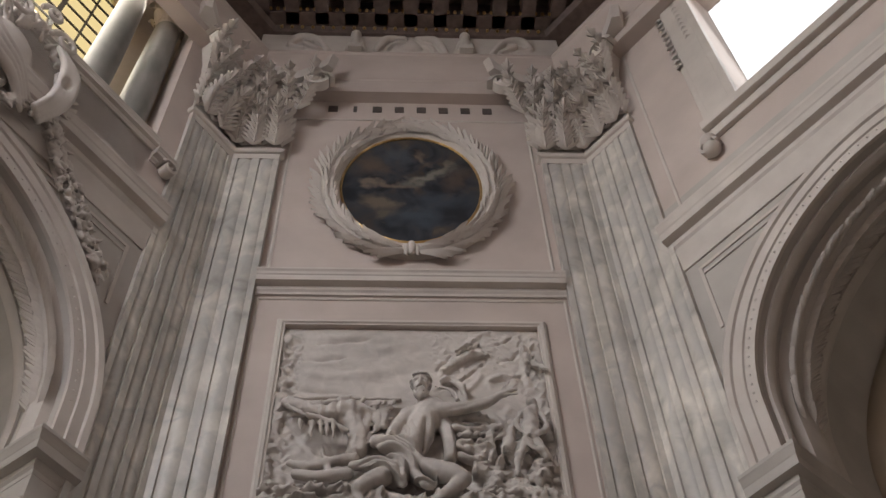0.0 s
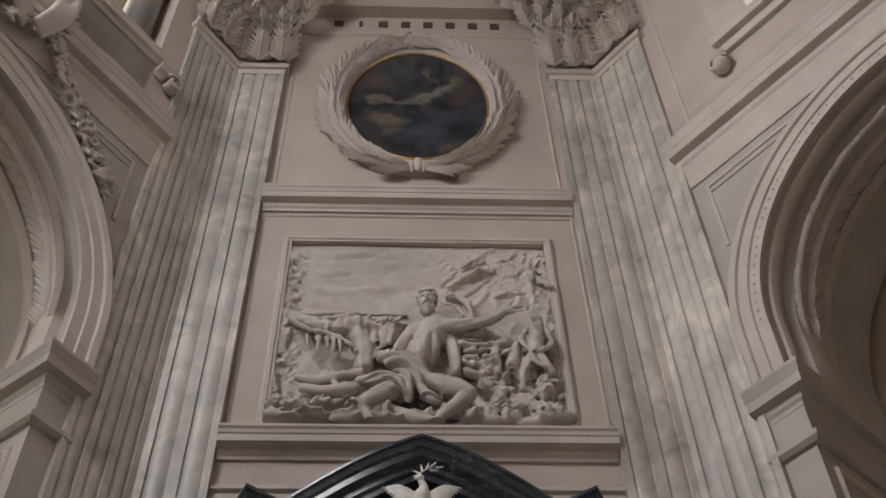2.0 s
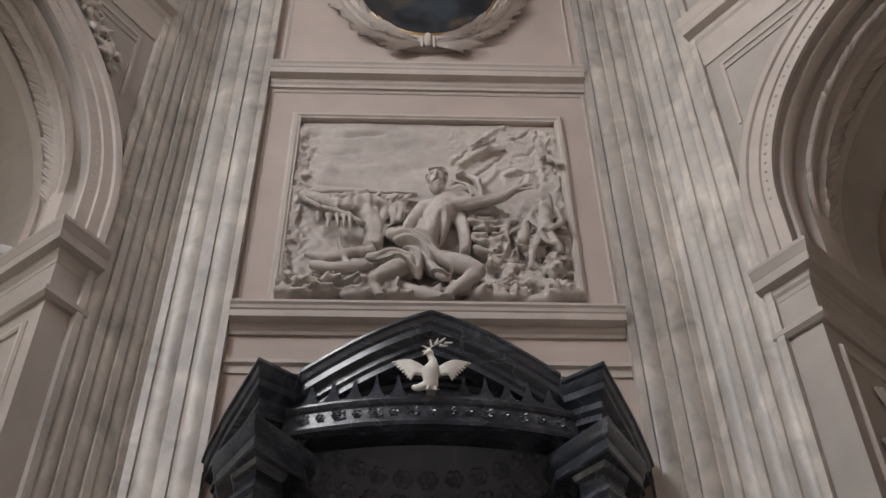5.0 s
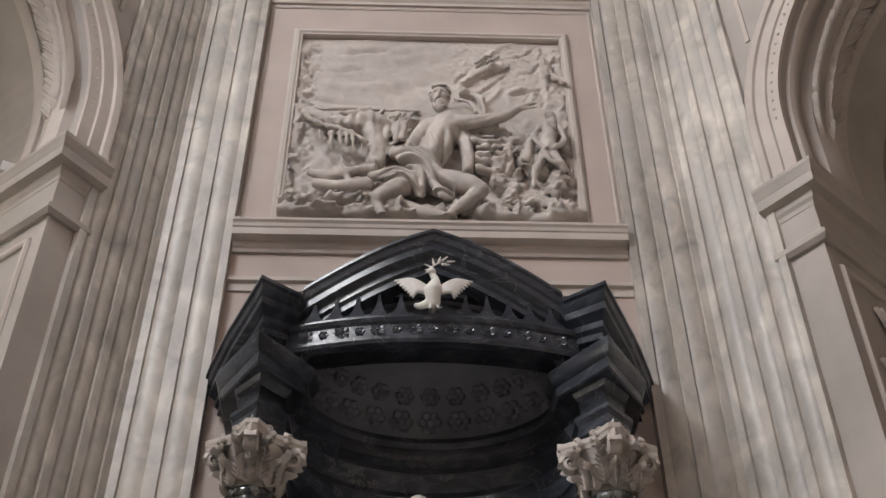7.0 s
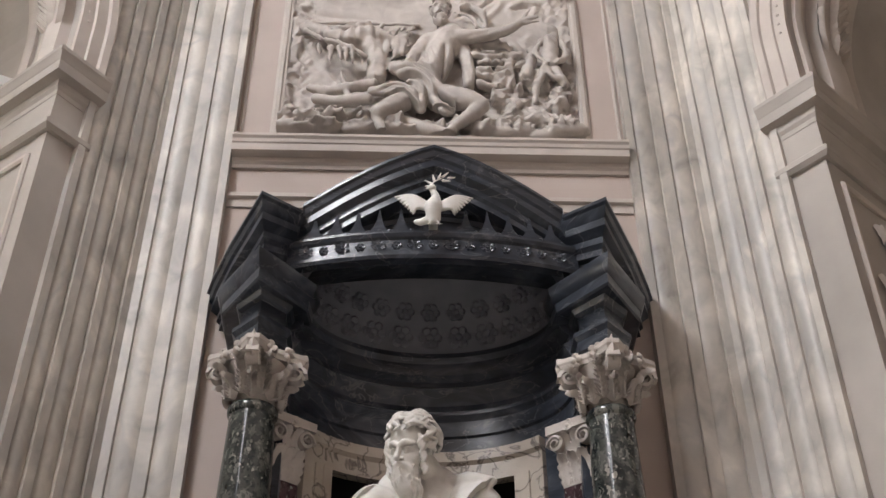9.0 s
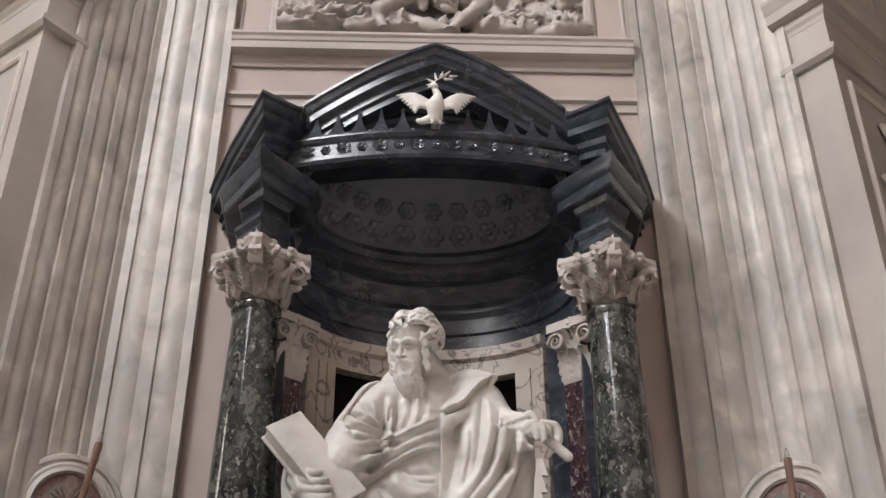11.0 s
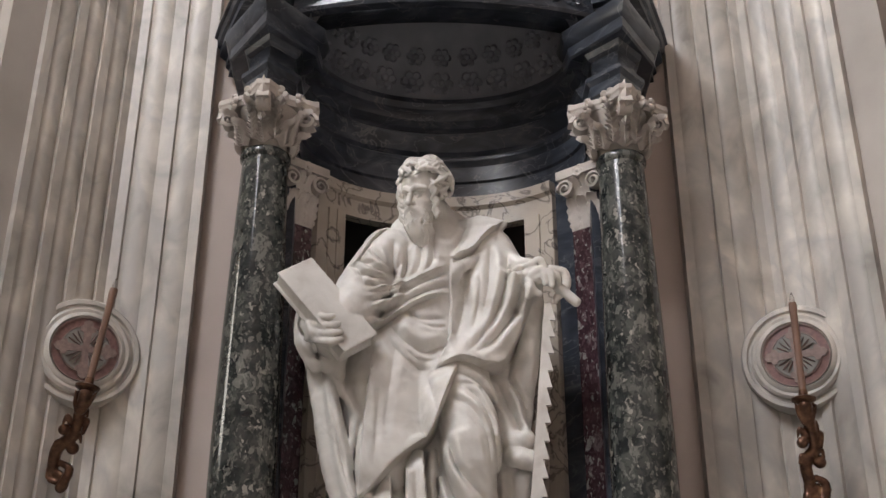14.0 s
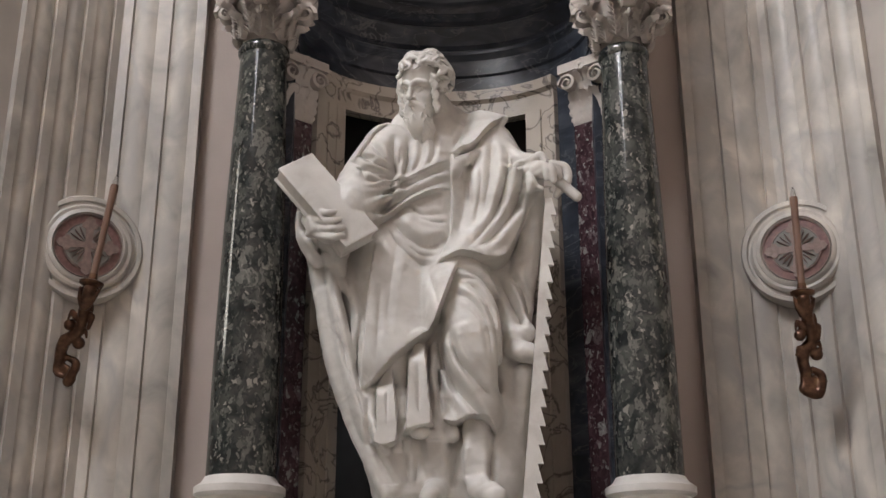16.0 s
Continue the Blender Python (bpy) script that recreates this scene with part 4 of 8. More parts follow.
def side_bay(side):
    nm = "left" if side < 0 else "right"
    m = flank(side)
    C, zc, R = ARCH[side]
    z0, z1 = CORN[side]
    zi = IMP[side]
    corner = C - R
    # cornice over the arch
    bm = bmesh.new()
    plan_sweep(bm, [(1.15, 0), (11, 0)], cornice(0.30, z0 - 0.12, z1, 0.1))
    plan_sweep(bm, [(1.15, 0), (11, 0)], [(-0.1, z0 - 0.62), (0.03, z0 - 0.62), (0.05, z0 - 0.50), (0.05, z0 - 0.36), (0.10, z0 - 0.12), (-0.1, z0 - 0.12)])
    tagged(part("trim_cornice_" + nm, moved(bm, m), STUCCO, smooth=True, angle=25), "stucco cornice running above the arch", "cornice", kind="structure")
    # archivolt
    bm = bmesh.new()
    w = 0.48
    arc_band(bm, m, C, zc, [(R + 0.002, -0.05), (R + 0.002, 0.06), (R + w * 0.35, 0.07), (R + w * 0.38, 0.10), (R + w * 0.70, 0.11), (R + w * 0.74, 0.15), (R + w * 0.92, 0.17), (R + w, 0.14), (R + w, -0.05)], foot=zc - zi)
    tagged(part("trim_archivolt_" + nm, bm, STUCCO, smooth=True, angle=25), "moulded stucco band round the arch", "archivolt", kind="structure")
    bm = bmesh.new()
    for i in range(60):
        a = math.pi * (i + 0.5) / 60
        p = m @ Vector((C - (R + 0.10) * math.cos(a), -0.065, zc + (R + 0.10) * math.sin(a)))
        add_ball(bm, p, 0.022)
    tagged(part("trim_arch_studs_" + nm, bm, STUCCO, smooth=True), "small stucco studs along the arch", "studs", kind="structure")
    # leafy rib and mouldings on the arch's underside
    rng = random.Random(8 + side)
    RIB = 0.36 if side < 0 else 0.80        # depth of the leafy rib in the arch
    wide = 1.0 if side < 0 else 1.45
    bm = bmesh.new()
    for y, r, t in ((0.22, 0.05, 0.10), (RIB + 0.58, 0.05, 0.10))[side < 0:]:
        arc_band(bm, m @ Matrix.Translation((0, y, 0)), C, zc, [(R - r, -t), (R - r - 0.03, -t * 0.3), (R - r - 0.03, t * 0.3), (R - r, t), (R + 0.05, t), (R + 0.05, -t)], foot=zc - zi)
    tagged(part("trim_soffit_" + nm, bm, STUCCO, smooth=True, angle=25), "plain mouldings under the arch", "moulding", kind="structure")
    bm = bmesh.new()
    arc_band(bm, m @ Matrix.Translation((0, RIB, 0)), C, zc, [(R + 0.02, -0.24 * wide), (R - 0.13, -0.19 * wide), (R - 0.19, 0), (R - 0.13, 0.19 * wide), (R + 0.02, 0.24 * wide)], foot=zc - zi)
    for i in range(170):
        a = math.pi * (i + rng.random()) / 170
        for k in (-1, 0, 1):
            u = Vector((-math.cos(a), 0, math.sin(a)))
            tng = Vector((math.sin(a), 0, math.cos(a)))
            if a > math.pi / 2:
                tng = -tng
            ax = (tng + Vector((0, 0.7 * k, 0)) + u * -0.25).normalized()
            zz = ax
            yy = u
            xx = yy.cross(zz).normalized()
            yy = zz.cross(xx)
            p = Vector((C, RIB + 0.10 * wide * k, zc)) + u * (R - 0.16 + 0.03 * abs(k))
            blade(bm, m @ Matrix(((xx.x, yy.x, zz.x, p.x), (xx.y, yy.y, zz.y, p.y), (xx.z, yy.z, zz.z, p.z), (0, 0, 0, 1))), rng.uniform(0.26, 0.40), rng.uniform(0.05, 0.075))
    tagged(part("trim_garland_" + nm, bm, STUCCO, smooth=True), "stucco garland of leaves under the arch", "garland", kind="stuff")
    # impost: cornice, neck and astragal, turning into the opening
    bm = bmesh.new()
    path = [(1.10, 0), (corner, 0), (corner, 2.5)]
    plan_sweep(bm, path, cornice(0.24, zi - 0.55, zi, 0.05))
    plan_sweep(bm, path, [(-0.05, zi - 1.12), (0.05, zi - 1.12), (0.10, zi - 1.07), (0.10, zi - 1.0), (0.03, zi - 0.93), (0.03, zi - 0.55), (-0.05, zi - 0.55)])
    tagged(part("trim_impost_" + nm, moved(bm, m), GREYPLASTER, smooth=True, angle=25), "grey stucco impost at the springing of the arch", "impost", kind="structure")
    # panel with stucco ornament inside the jamb
    bm = bmesh.new()
    k = Matrix(((0, 1, 0, corner), (1, 0, 0, 0), (0, 0, 1, 0), (0, 0, 0, 1)))
    prof = [(0, 0), (0, 0.03), (0.03, 0.05), (0.07, 0.05), (0.09, 0.02), (0.09, 0)]
    cs = [(0.30, 5.0, -1, -1), (1.35, 5.0, 1, -1), (1.35, zi - 1.45, 1, 1), (0.30, zi - 1.45, -1, 1)]
    vs = [[bm.verts.new(m @ k @ Vector((x + sx * a, b, z + sz * a))) for a, b in prof] for x, z, sx, sz in cs]
    for i in range(4):
        for j in range(len(prof) - 1):
            bm.faces.new((vs[i][j], vs[(i + 1) % 4][j], vs[(i + 1) % 4][j + 1], vs[i][j + 1]))
    tagged(part("trim_jamb_panel_" + nm, bm, STUCCO), "moulded panel inside the arch's jamb", "panel", kind="structure")
    bm = bmesh.new()
    for i in range(46):
        f = rng.random()
        a = rng.uniform(-1.2, 1.2)
        blade(bm, m @ k @ Matrix.Translation((0.82 + 0.22 * math.sin(f * 14), 0.03, zi - 1.8 - 4.2 * f)) @ pose(0, 0, 0, 180, 0, 0) @ pose(0, 0, 0, 0, math.degrees(a) + 180, 0), rng.uniform(0.25, 0.42), 0.06)
    tagged(part("trim_jamb_ornament_" + nm, bm, STUCCO, smooth=True), "stucco leaf ornament on the jamb", "ornament", kind="stuff")
    # spandrel panel
    bm = bmesh.new()
    zt = z0 - 0.80
    bar = lambda x0, x1, za, zb: add_box(bm, (x0, -0.025, za), (x1, 0.01, zb), m)
    xr = C - math.sqrt(max(0.01, (R + 0.78) ** 2 - (zt - zc) ** 2)) if R + 0.78 > zt - zc else C
    bar(1.50, max(xr, 3.4), zt - 0.06, zt)
    bar(1.50, max(xr, 3.4) - 0.25, zt - 0.20, zt - 0.17)
    bar(1.50, 1.56, zt - 1.5, zt)
    tagged(part("trim_spandrel_" + nm, bm, STUCCO), "thin raised panel lines beside the arch", "moulding", kind="structure")


for side in (-1, 1):
    side_bay(side)


# small spotlight on the impost ledge
at = Vector((-5.42, 10.27, 11.82))
sp = thing("spotlight", "small white box spotlight standing on the impost ledge", "spotlight", at=at)
bm = bmesh.new()
add_box(bm, (-0.10, -0.13, 0.06), (0.10, 0.13, 0.22), Matrix.Translation(at) @ pose(0, 0, 0, 0, 0, 25))
part("lamp_housing", bm, WHITE_METAL, sp, bevel=0.012)
bm = bmesh.new()
add_box(bm, (-0.05, -0.05, 0.0), (0.05, 0.05, 0.07), Matrix.Translation(at) @ pose(0, 0, 0, 0, 0, 25))
part("bracket", bm, IRON, sp)

# ---- the aisles seen through the arches: plain vaulted spaces ----
for side in (-1, 1):
    nm = "left" if side < 0 else "right"
    m = flank(side)
    C, zc, R = ARCH[side]
    bm = bmesh.new()
    add_box(bm, (-0.5, 7.0, 0), (11.5, 7.4, 18), m)
    add_box(bm, (-0.9, 2.5, 0), (-0.5, 7.4, 18), m)
    add_box(bm, (11.0, 2.5, 0), (11.5, 7.4, 18), m)
    add_box(bm, (-0.9, 2.5, 17.6), (11.5, 7.4, 18), m)
    tagged(part("wall_aisle_" + nm, bm, CREAM), "cream plaster walls of the side aisle", "wall", kind="structure")
    bm = bmesh.new()
    arc_band(bm, m @ Matrix.Translation((0, 3.2, 0)), C, zc - 0.2, [(R - 0.55, -0.5), (R - 0.55, 0.5), (R - 0.35, 0.55), (R + 1.5, 0.55), (R + 1.5, -0.5)])
    arc_band(bm, m @ Matrix.Translation((0, 2.7, 0)), C, zc - 0.2, [(R - 0.50, -0.05), (R - 0.50, 0.06), (R - 0.38, 0.09), (R - 0.25, 0.03), (R - 0.1, 0.06), (R - 0.1, -0.05)])
    for x in (C - R - 1.5, C + R - 0.55):
        add_box(bm, (x, 2.7, 0), (x + 2.05, 3.7, zc - 0.2), m)
    plan_sweep(bm2 := bmesh.new(), [(C - R - 1.0, 2.7), (C - R + 0.55, 2.7), (C - R + 0.55, 3.7)], cornice(0.18, zc - 0.7, zc - 0.2, 0.05))
    tagged(part("wall_inner_arch_" + nm, bm, CREAM, smooth=True, angle=25), "second cream arch inside the aisle", "wall", kind="structure")
    tagged(part("trim_inner_impost_" + nm, moved(bm2, m), STUCCO, smooth=True, angle=25), "impost of the inner arch", "impost", kind="structure")

# ---- window in the upper wall ----
m = flank(1)
bm = bmesh.new()
for x0, x1, z0, z1, o in ((2.72, 3.36, 19.0, 24.6, 0.10), (2.60, 2.74, 19.0, 24.6, 0.05), (3.20, 3.36, 19.0, 24.6, 0.16), (2.45, 8.8, 18.55, 18.78, 0.10), (2.55, 8.6, 18.78, 19.02, 0.22)):
    add_box(bm, (x0, -o, z0), (x1, 0.05, z1), m)
add_box(bm, (1.56, -0.02, 17.3), (1.62, 0.02, 23.7), m)
tagged(part("window_1", bm, STUCCO, bevel=0.015), "stucco surround and sill of the bright window", "window", kind="structure")
bm = bmesh.new()
for z in (18.45, 18.20):
    add_ball(bm, (2.55, -0.14, z), (0.16, 0.16, 0.15), m, 14, 8)
scroll(bm, m @ Matrix.Translation((2.52, -0.14, 18.25)), 0.22, 0.2, 1.8)
tagged(part("window_bracket", bm, STUCCO, smooth=True), "small scrolled stucco bracket under the window sill", "bracket")
for x in (4.0, 5.35):
    f = thing("floodlight", "small dark floodlight standing on the window ledge", "floodlight", "floodlights on the ledge", at=m @ Vector((x, 0.2, 19.05)))
    bm = bmesh.new()
    add_box(bm, (x - 0.13, 0.02, 19.15), (x + 0.13, 0.20, 19.36), m)
    part("lamp_housing", bm, IRON, f, bevel=0.02)
    bm = bmesh.new()
    add_box(bm, (x - 0.16, 0.08, 19.05), (x - 0.14, 0.14, 19.28), m)
    add_box(bm, (x + 0.14, 0.08, 19.05), (x + 0.16, 0.14, 19.28), m)
    add_box(bm, (x - 0.16, 0.06, 19.04), (x + 0.16, 0.16, 19.07), m)
    part("bracket", bm, IRON, f)
bm = bmesh.new()
for i in range(14):
    leaf(bm, m @ Matrix.Translation((3.05, -0.05, 21.9 + i * 0.2)), 0.18, 0.26, 0.3, 0.1)
    leaf(bm, m @ Matrix.Translation((2.62, -0.05, 21.6 + i * 0.22)) @ pose(0, 0, 0, 0, 180, 0), 0.16, 0.24, 0.3, 0.1)
tagged(part("trim_window_leaves", bm, STUCCO, smooth=True), "hanging stucco leaves beside the window", "ornament", kind="stuff")

# ---- columned window bay of the other upper wall ----
m = flank(-1)
bm = bmesh.new()
add_box(bm, (0.6, 1.2, 17.9), (2.55, 1.45, ROOM_TOP), m)
add_box(bm, (6.0, 1.2, 17.9), (9.0, 1.45, ROOM_TOP), m)
add_box(bm, (2.55, 1.2, 17.9), (6.0, 1.45, 21.05), m)
n = 24
for i in range(n):
    a, b = math.pi * i / n, math.pi * (i + 1) / n
    f = lambda t: (4.275 - 1.725 * math.cos(t), 24.0 + 1.725 * math.sin(t))
    (xa, za), (xb, zb) = f(a), f(b)
    add_mesh(bm, [(x, y, z) for y in (1.2, 1.45) for x, z in ((xa, za), (xb, zb), (xb, ROOM_TOP), (xa, ROOM_TOP))], [(0, 1, 2, 3), (7, 6, 5, 4), (0, 4, 5, 1)], m)
for x in (0.6, 9.0):
    add_box(bm, (x - 0.2, 0.5, 17.9), (x, 1.45, ROOM_TOP), m)
add_box(bm, (0.6, 0.5, 17.6), (9.0, 1.45, 17.9), m)
tagged(part("wall_window_bay", bm, CREAM), "cream wall of the window bay with a round-headed opening", "wall", kind="structure")
w = tagged(new("window_2"), "round-headed window with dark iron glazing bars", "window", kind="structure")
w.matrix_world = Matrix.Translation(m @ Vector((4.275, 1.3, 21.05)))
for i in range(6):
    bm = bmesh.new()
    x = 2.55 + (i + 0.5) * 0.575
    add_box(bm, (x - (0.05 if i in (2,) else 0.02), 1.30, 21.05), (x + (0.05 if i in (2,) else 0.02), 1.34, 25.75), m)
    part("glazing_bar", bm, IRON, w)
for j in range(9):
    bm = bmesh.new()
    z = 21.4 + j * 0.5
    add_box(bm, (2.55, 1.30, z - 0.018), (6.0, 1.34, z + 0.018), m)
    part("glazing_bar", bm, IRON, w)
GLASS = bpy.data.materials.new("lit_window_glass")
GLASS.use_nodes = True
g = GLASS.node_tree.nodes["Principled BSDF"]
g.inputs["Base Color"].default_value = (0.9, 0.82, 0.6, 1)
g.inputs["Roughness"].default_value = 0.4
g.inputs["Transmission Weight"].default_value = 1.0
g.inputs["IOR"].default_value = 1.02
bm = bmesh.new()
add_box(bm, (2.5, 1.38, 21.0), (6.05, 1.39, 25.8), m)
pane = part("pane", bm, GLASS, w, "yellowish old glass")
pane.visible_shadow = False
for x, y in ((2.13, 0.5), (3.05, 0.5)):
    c = thing("column", "smooth grey stone column in the upper window bay", "column", "columns of the window bay", at=m @ Vector((x, y, 19.3)))
    bm = bmesh.new()
    lathe(bm, [(0.30, 19.75), (0.31, 20.8), (0.29, 22.4), (0.26, 24.2)], 24, m @ Matrix.Translation((x, y, 0)))
    part("shaft", bm, GREYSTONE, c, smooth=True)
    bm = bmesh.new()
    lathe(bm, [(0.44, 19.25), (0.44, 19.42), (0.38, 19.46), (0.42, 19.55), (0.34, 19.62), (0.36, 19.70), (0.30, 19.76)], 24, m @ Matrix.Translation((x, y, 0)))
    part("base", bm, STUCCO, c, smooth=True)
    bm = bmesh.new()
    lathe(bm, [(0.26, 24.2), (0.30, 24.6), (0.42, 25.0), (0.44, 25.2)], 24, m @ Matrix.Translation((x, y, 0)))
    for k in range(8):
        leaf(bm, m @ Matrix.Translation((x, y, 24.2)) @ pose(0, 0, 0, 0, 0, 45 * k) @ Matrix.Translation((0, -0.27, 0)), 0.22, 0.5, 0.35, 0.1)
    part("capital", bm, STUCCO, c, smooth=True)
bm = bmesh.new()
plan_sweep(bm, [(1.70, 0.5), (1.70, -0.02), (5.2, -0.02)][1:], cornice(0.16, 19.02, 19.28, 0.6))
add_box(bm, (1.75, 0.0, 17.9), (5.2, 0.02, 19.02))
plan_sweep(bm, [(1.30, 0), (1.72, 0)], cornice(0.22, 18.72, 19.0, 0.05))
tagged(part("trim_parapet", moved(bm, m), STUCCO, smooth=True, angle=25), "stucco parapet below the columns", "parapet", kind="structure")
bm = bmesh.new()
scroll(bm, m @ Matrix.Translation((1.42, -0.16, 18.62)), 0.2, 0.24, 1.8)
tagged(part("parapet_bracket", bm, STUCCO, smooth=True), "small scrolled bracket under the parapet end", "bracket")

# carved cartouche with scrolls and a hanging garland
cg = Carving((3.1, -0.75, 15.9), (6.0, 0.1, 19.7), 0.026)
curls = Carving((3.1, -0.75, 17.9), (6.0, 0.1, 19.7), 0.024)
cg.box((4.7, 0.0, 17.6), (1.0, 0.06, 0.9))
cg.ball((4.75, -0.15, 17.7), (0.55, 0.18, 0.75))
for k in range(4):
    cg.line([(3.75 + 0.07 * k, -0.25 - 0.05 * k, 16.7), (3.55 + 0.08 * k, -0.38, 17.4), (3.62 + 0.08 * k, -0.45, 18.1), (3.95 + 0.05 * k, -0.40, 18.55)], [0.05, 0.075, 0.07, 0.04], 0.02)
    cg.line([(4.05, -0.25, 16.6 + 0.14 * k), (4.5, -0.40, 16.95 + 0.14 * k), (5.0, -0.45, 17.1 + 0.17 * k), (5.6, -0.4, 17.6 + 0.2 * k)], [0.04, 0.08, 0.085, 0.05], 0.02)
for c, r in (((4.05, -0.40, 18.75), 0.26), ((5.0, -0.45, 18.6), 0.32), ((4.45, -0.42, 19.15), 0.20)):
    for j in range(16):
        a, b = 0.62 * j, 0.62 * (j + 1)
        f, g = r * (1 - j / 18), r * (1 - (j + 1) / 18)
        curls.bone((c[0] + f * math.cos(a), c[1] - 0.005 * j, c[2] + f * math.sin(a)), (c[0] + g * math.cos(b), c[1] - 0.005 * j, c[2] + g * math.sin(b)), 0.055 * (1 - j / 26), 0.055 * (1 - j / 26), 0.012)
rng = random.Random(31)
for i in range(120):
    a, r = rng.uniform(0, 6.28), rng.uniform(0.75, 1.15)
    x, z = 4.45 + 0.85 * r * math.cos(a), 17.75 + 1.1 * r * math.sin(a)
    d = a + rng.uniform(-0.7, 0.7)
    cg.bone((x, -0.22, z), (x + 0.2 * math.cos(d), -0.32, z + 0.2 * math.sin(d)), 0.05, 0.018, 0.012)
cg.ball((3.72, -0.52, 17.75), (0.10, 0.14, 0.16), cut=True)
cart = thing("cartouche", "carved stucco cartouche with scrolls above the arch", "cartouche", at=m @ Vector((4, 0, 17)))
carved("scrollwork", cg, STUCCO, cart, m=m)
carved("volutes", curls, STUCCO, cart, m=m)
gar = thing("hanging_garland", "stucco garland of leaves and fruit hanging beside the arch", "garland", at=m @ Vector((2.5, 0, 15.4)))
gd = Carving((1.2, -0.4, 14.7), (4.4, 0.1, 18.8), 0.028)
rng = random.Random(12)
for i in range(330):
    f = i / 329
    x, z = 1.87 + 1.95 * f, 15.05 + 2.35 * f ** 1.08
    r = 0.11 + 0.04 * math.sin(f * 3.0)
    a = rng.uniform(0, 6.28)
    q = (x + r * math.cos(a), -0.10 - rng.uniform(0, 0.12), z + r * math.sin(a))
    if rng.random() < 0.5:
        gd.ball(q, rng.uniform(0.03, 0.055), 0.01)
    else:
        b = rng.uniform(0, 6.28)
        gd.bone(q, (q[0] + 0.13 * math.cos(b), q[1] - 0.04, q[2] + 0.13 * math.sin(b)), 0.035, 0.012, 0.01)
gd.line([(1.87, -0.03, 15.05), (2.5, -0.03, 15.75), (3.1, -0.03, 16.45), (3.8, -0.03, 17.4)], 0.09)
gd.line([(1.87, -0.10, 15.05), (1.80, -0.10, 14.85)], [0.05, 0.02])
carved("leaves", gd, STUCCO, gar, m=m)

# bright sky outside the two windows
def sky_board(name, side, x0, x1, z0, z1, depth, color, power):
    mt = bpy.data.materials.new(name)
    mt.use_nodes = True
    nt = mt.node_tree
    em = nt.nodes.new("ShaderNodeEmission")
    em.inputs["Color"].default_value, em.inputs["Strength"].default_value = (*color, 1), power
    nt.links.new(em.outputs[0], nt.nodes["Material Output"].inputs["Surface"])
    bm = bmesh.new()
    add_box(bm, (x0, depth, z0), (x1, depth + 0.1, z1), flank(side))
    tagged(part(name, bm, mt), "bright overcast sky outside the window", "backdrop", kind="structure")


sky_board("backdrop_sky_right", 1, -30, 50, 0, 120, 12.0, (0.95, 0.97, 1.0), 2.6)
sky_board("backdrop_sky_left", -1, -30, 50, 0, 120, 12.0, (1.0, 0.86, 0.56), 1.7)
# ---- black marble shrine ----
NICHE_Y, NRX, NRY = 10.35, 1.52, 1.08          # plan of the oval recess


def oval(t, grow=0.0, y0=NICHE_Y):
    """Point of the recess's plan; t: 0 right, 90 back, 180 left."""
    a = radians(t)
    return ((NRX + grow) * math.cos(a), y0 + (NRY + grow) * math.sin(a))


shrine = thing("shrine", "black marble tabernacle with a bowed pediment and green columns", "tabernacle", at=(0, 10.8, 0))
# rear wall of the recess
bm = bmesh.new()
for t0, t1 in ((0, 37), (153, 180)):
    path = [oval(t0 + (t1 - t0) * i / 10, 0.12) for i in range(11)]
    plan_sweep(bm, path, [(0, 0.5), (0, 7.6), (-0.12, 7.6), (-0.12, 0.5)])
part("recess_wall", bm, BLACK, shrine, smooth=True)
# inner entablature: runs round the oval, room side on the path's left
bm = bmesh.new()
prof = [(0.15, 7.46), (-0.02, 7.46), (-0.02, 7.66), (-0.05, 7.68), (-0.05, 7.86), (-0.10, 7.92), (-0.10, 7.96), (-0.01, 8.02), (0.01, 8.10), (-0.06, 8.22), (-0.09, 8.28), (-0.02, 8.33), (-0.02, 8.40), (-0.09, 8.46), (-0.11, 8.52), (-0.11, 8.60), (-0.15, 8.66), (-0.15, 8.72), (0.15, 8.72)]
plan_sweep(bm, [oval(180 * i / 48) for i in range(49)], prof)
part("inner_entablature", bm, BLACK, shrine, "black moulded marble band", smooth=True, angle=30)
# half dome
DOME = material("dark_stucco_dome", [(0.3, (0.17, 0.18, 0.205)), (0.7, (0.23, 0.24, 0.265))], 0.5, 3.0, stain=0.2)
bm = bmesh.new()
rx, ry, rz, zb = NRX - 0.04, NRY - 0.04, 1.05, 8.70
rows = []
for j in range(13):
    e = math.pi / 2 * j / 12
    rows.append([bm.verts.new((rx * math.cos(e) * math.cos(math.pi * i / 32), NICHE_Y - 0.05 + ry * math.cos(e) * math.sin(math.pi * i / 32), zb + rz * math.sin(e))) for i in range(33)])
for a, b in zip(rows, rows[1:]):
    for i in range(32):
        bm.faces.new((a[i], a[i + 1], b[i + 1], b[i]))
arch = [(rx * math.cos(math.pi * j / 24), zb + rz * math.sin(math.pi * j / 24)) for j in range(25)]
lv = [[bm.verts.new((x, y, z)) for x, z in arch] for y in (NICHE_Y - 0.05, 9.99)]
for i in range(24):
    bm.faces.new((lv[0][i], lv[0][i + 1], lv[1][i + 1], lv[1][i]))
dome = part("half_dome", bm, DOME, shrine, smooth=True)
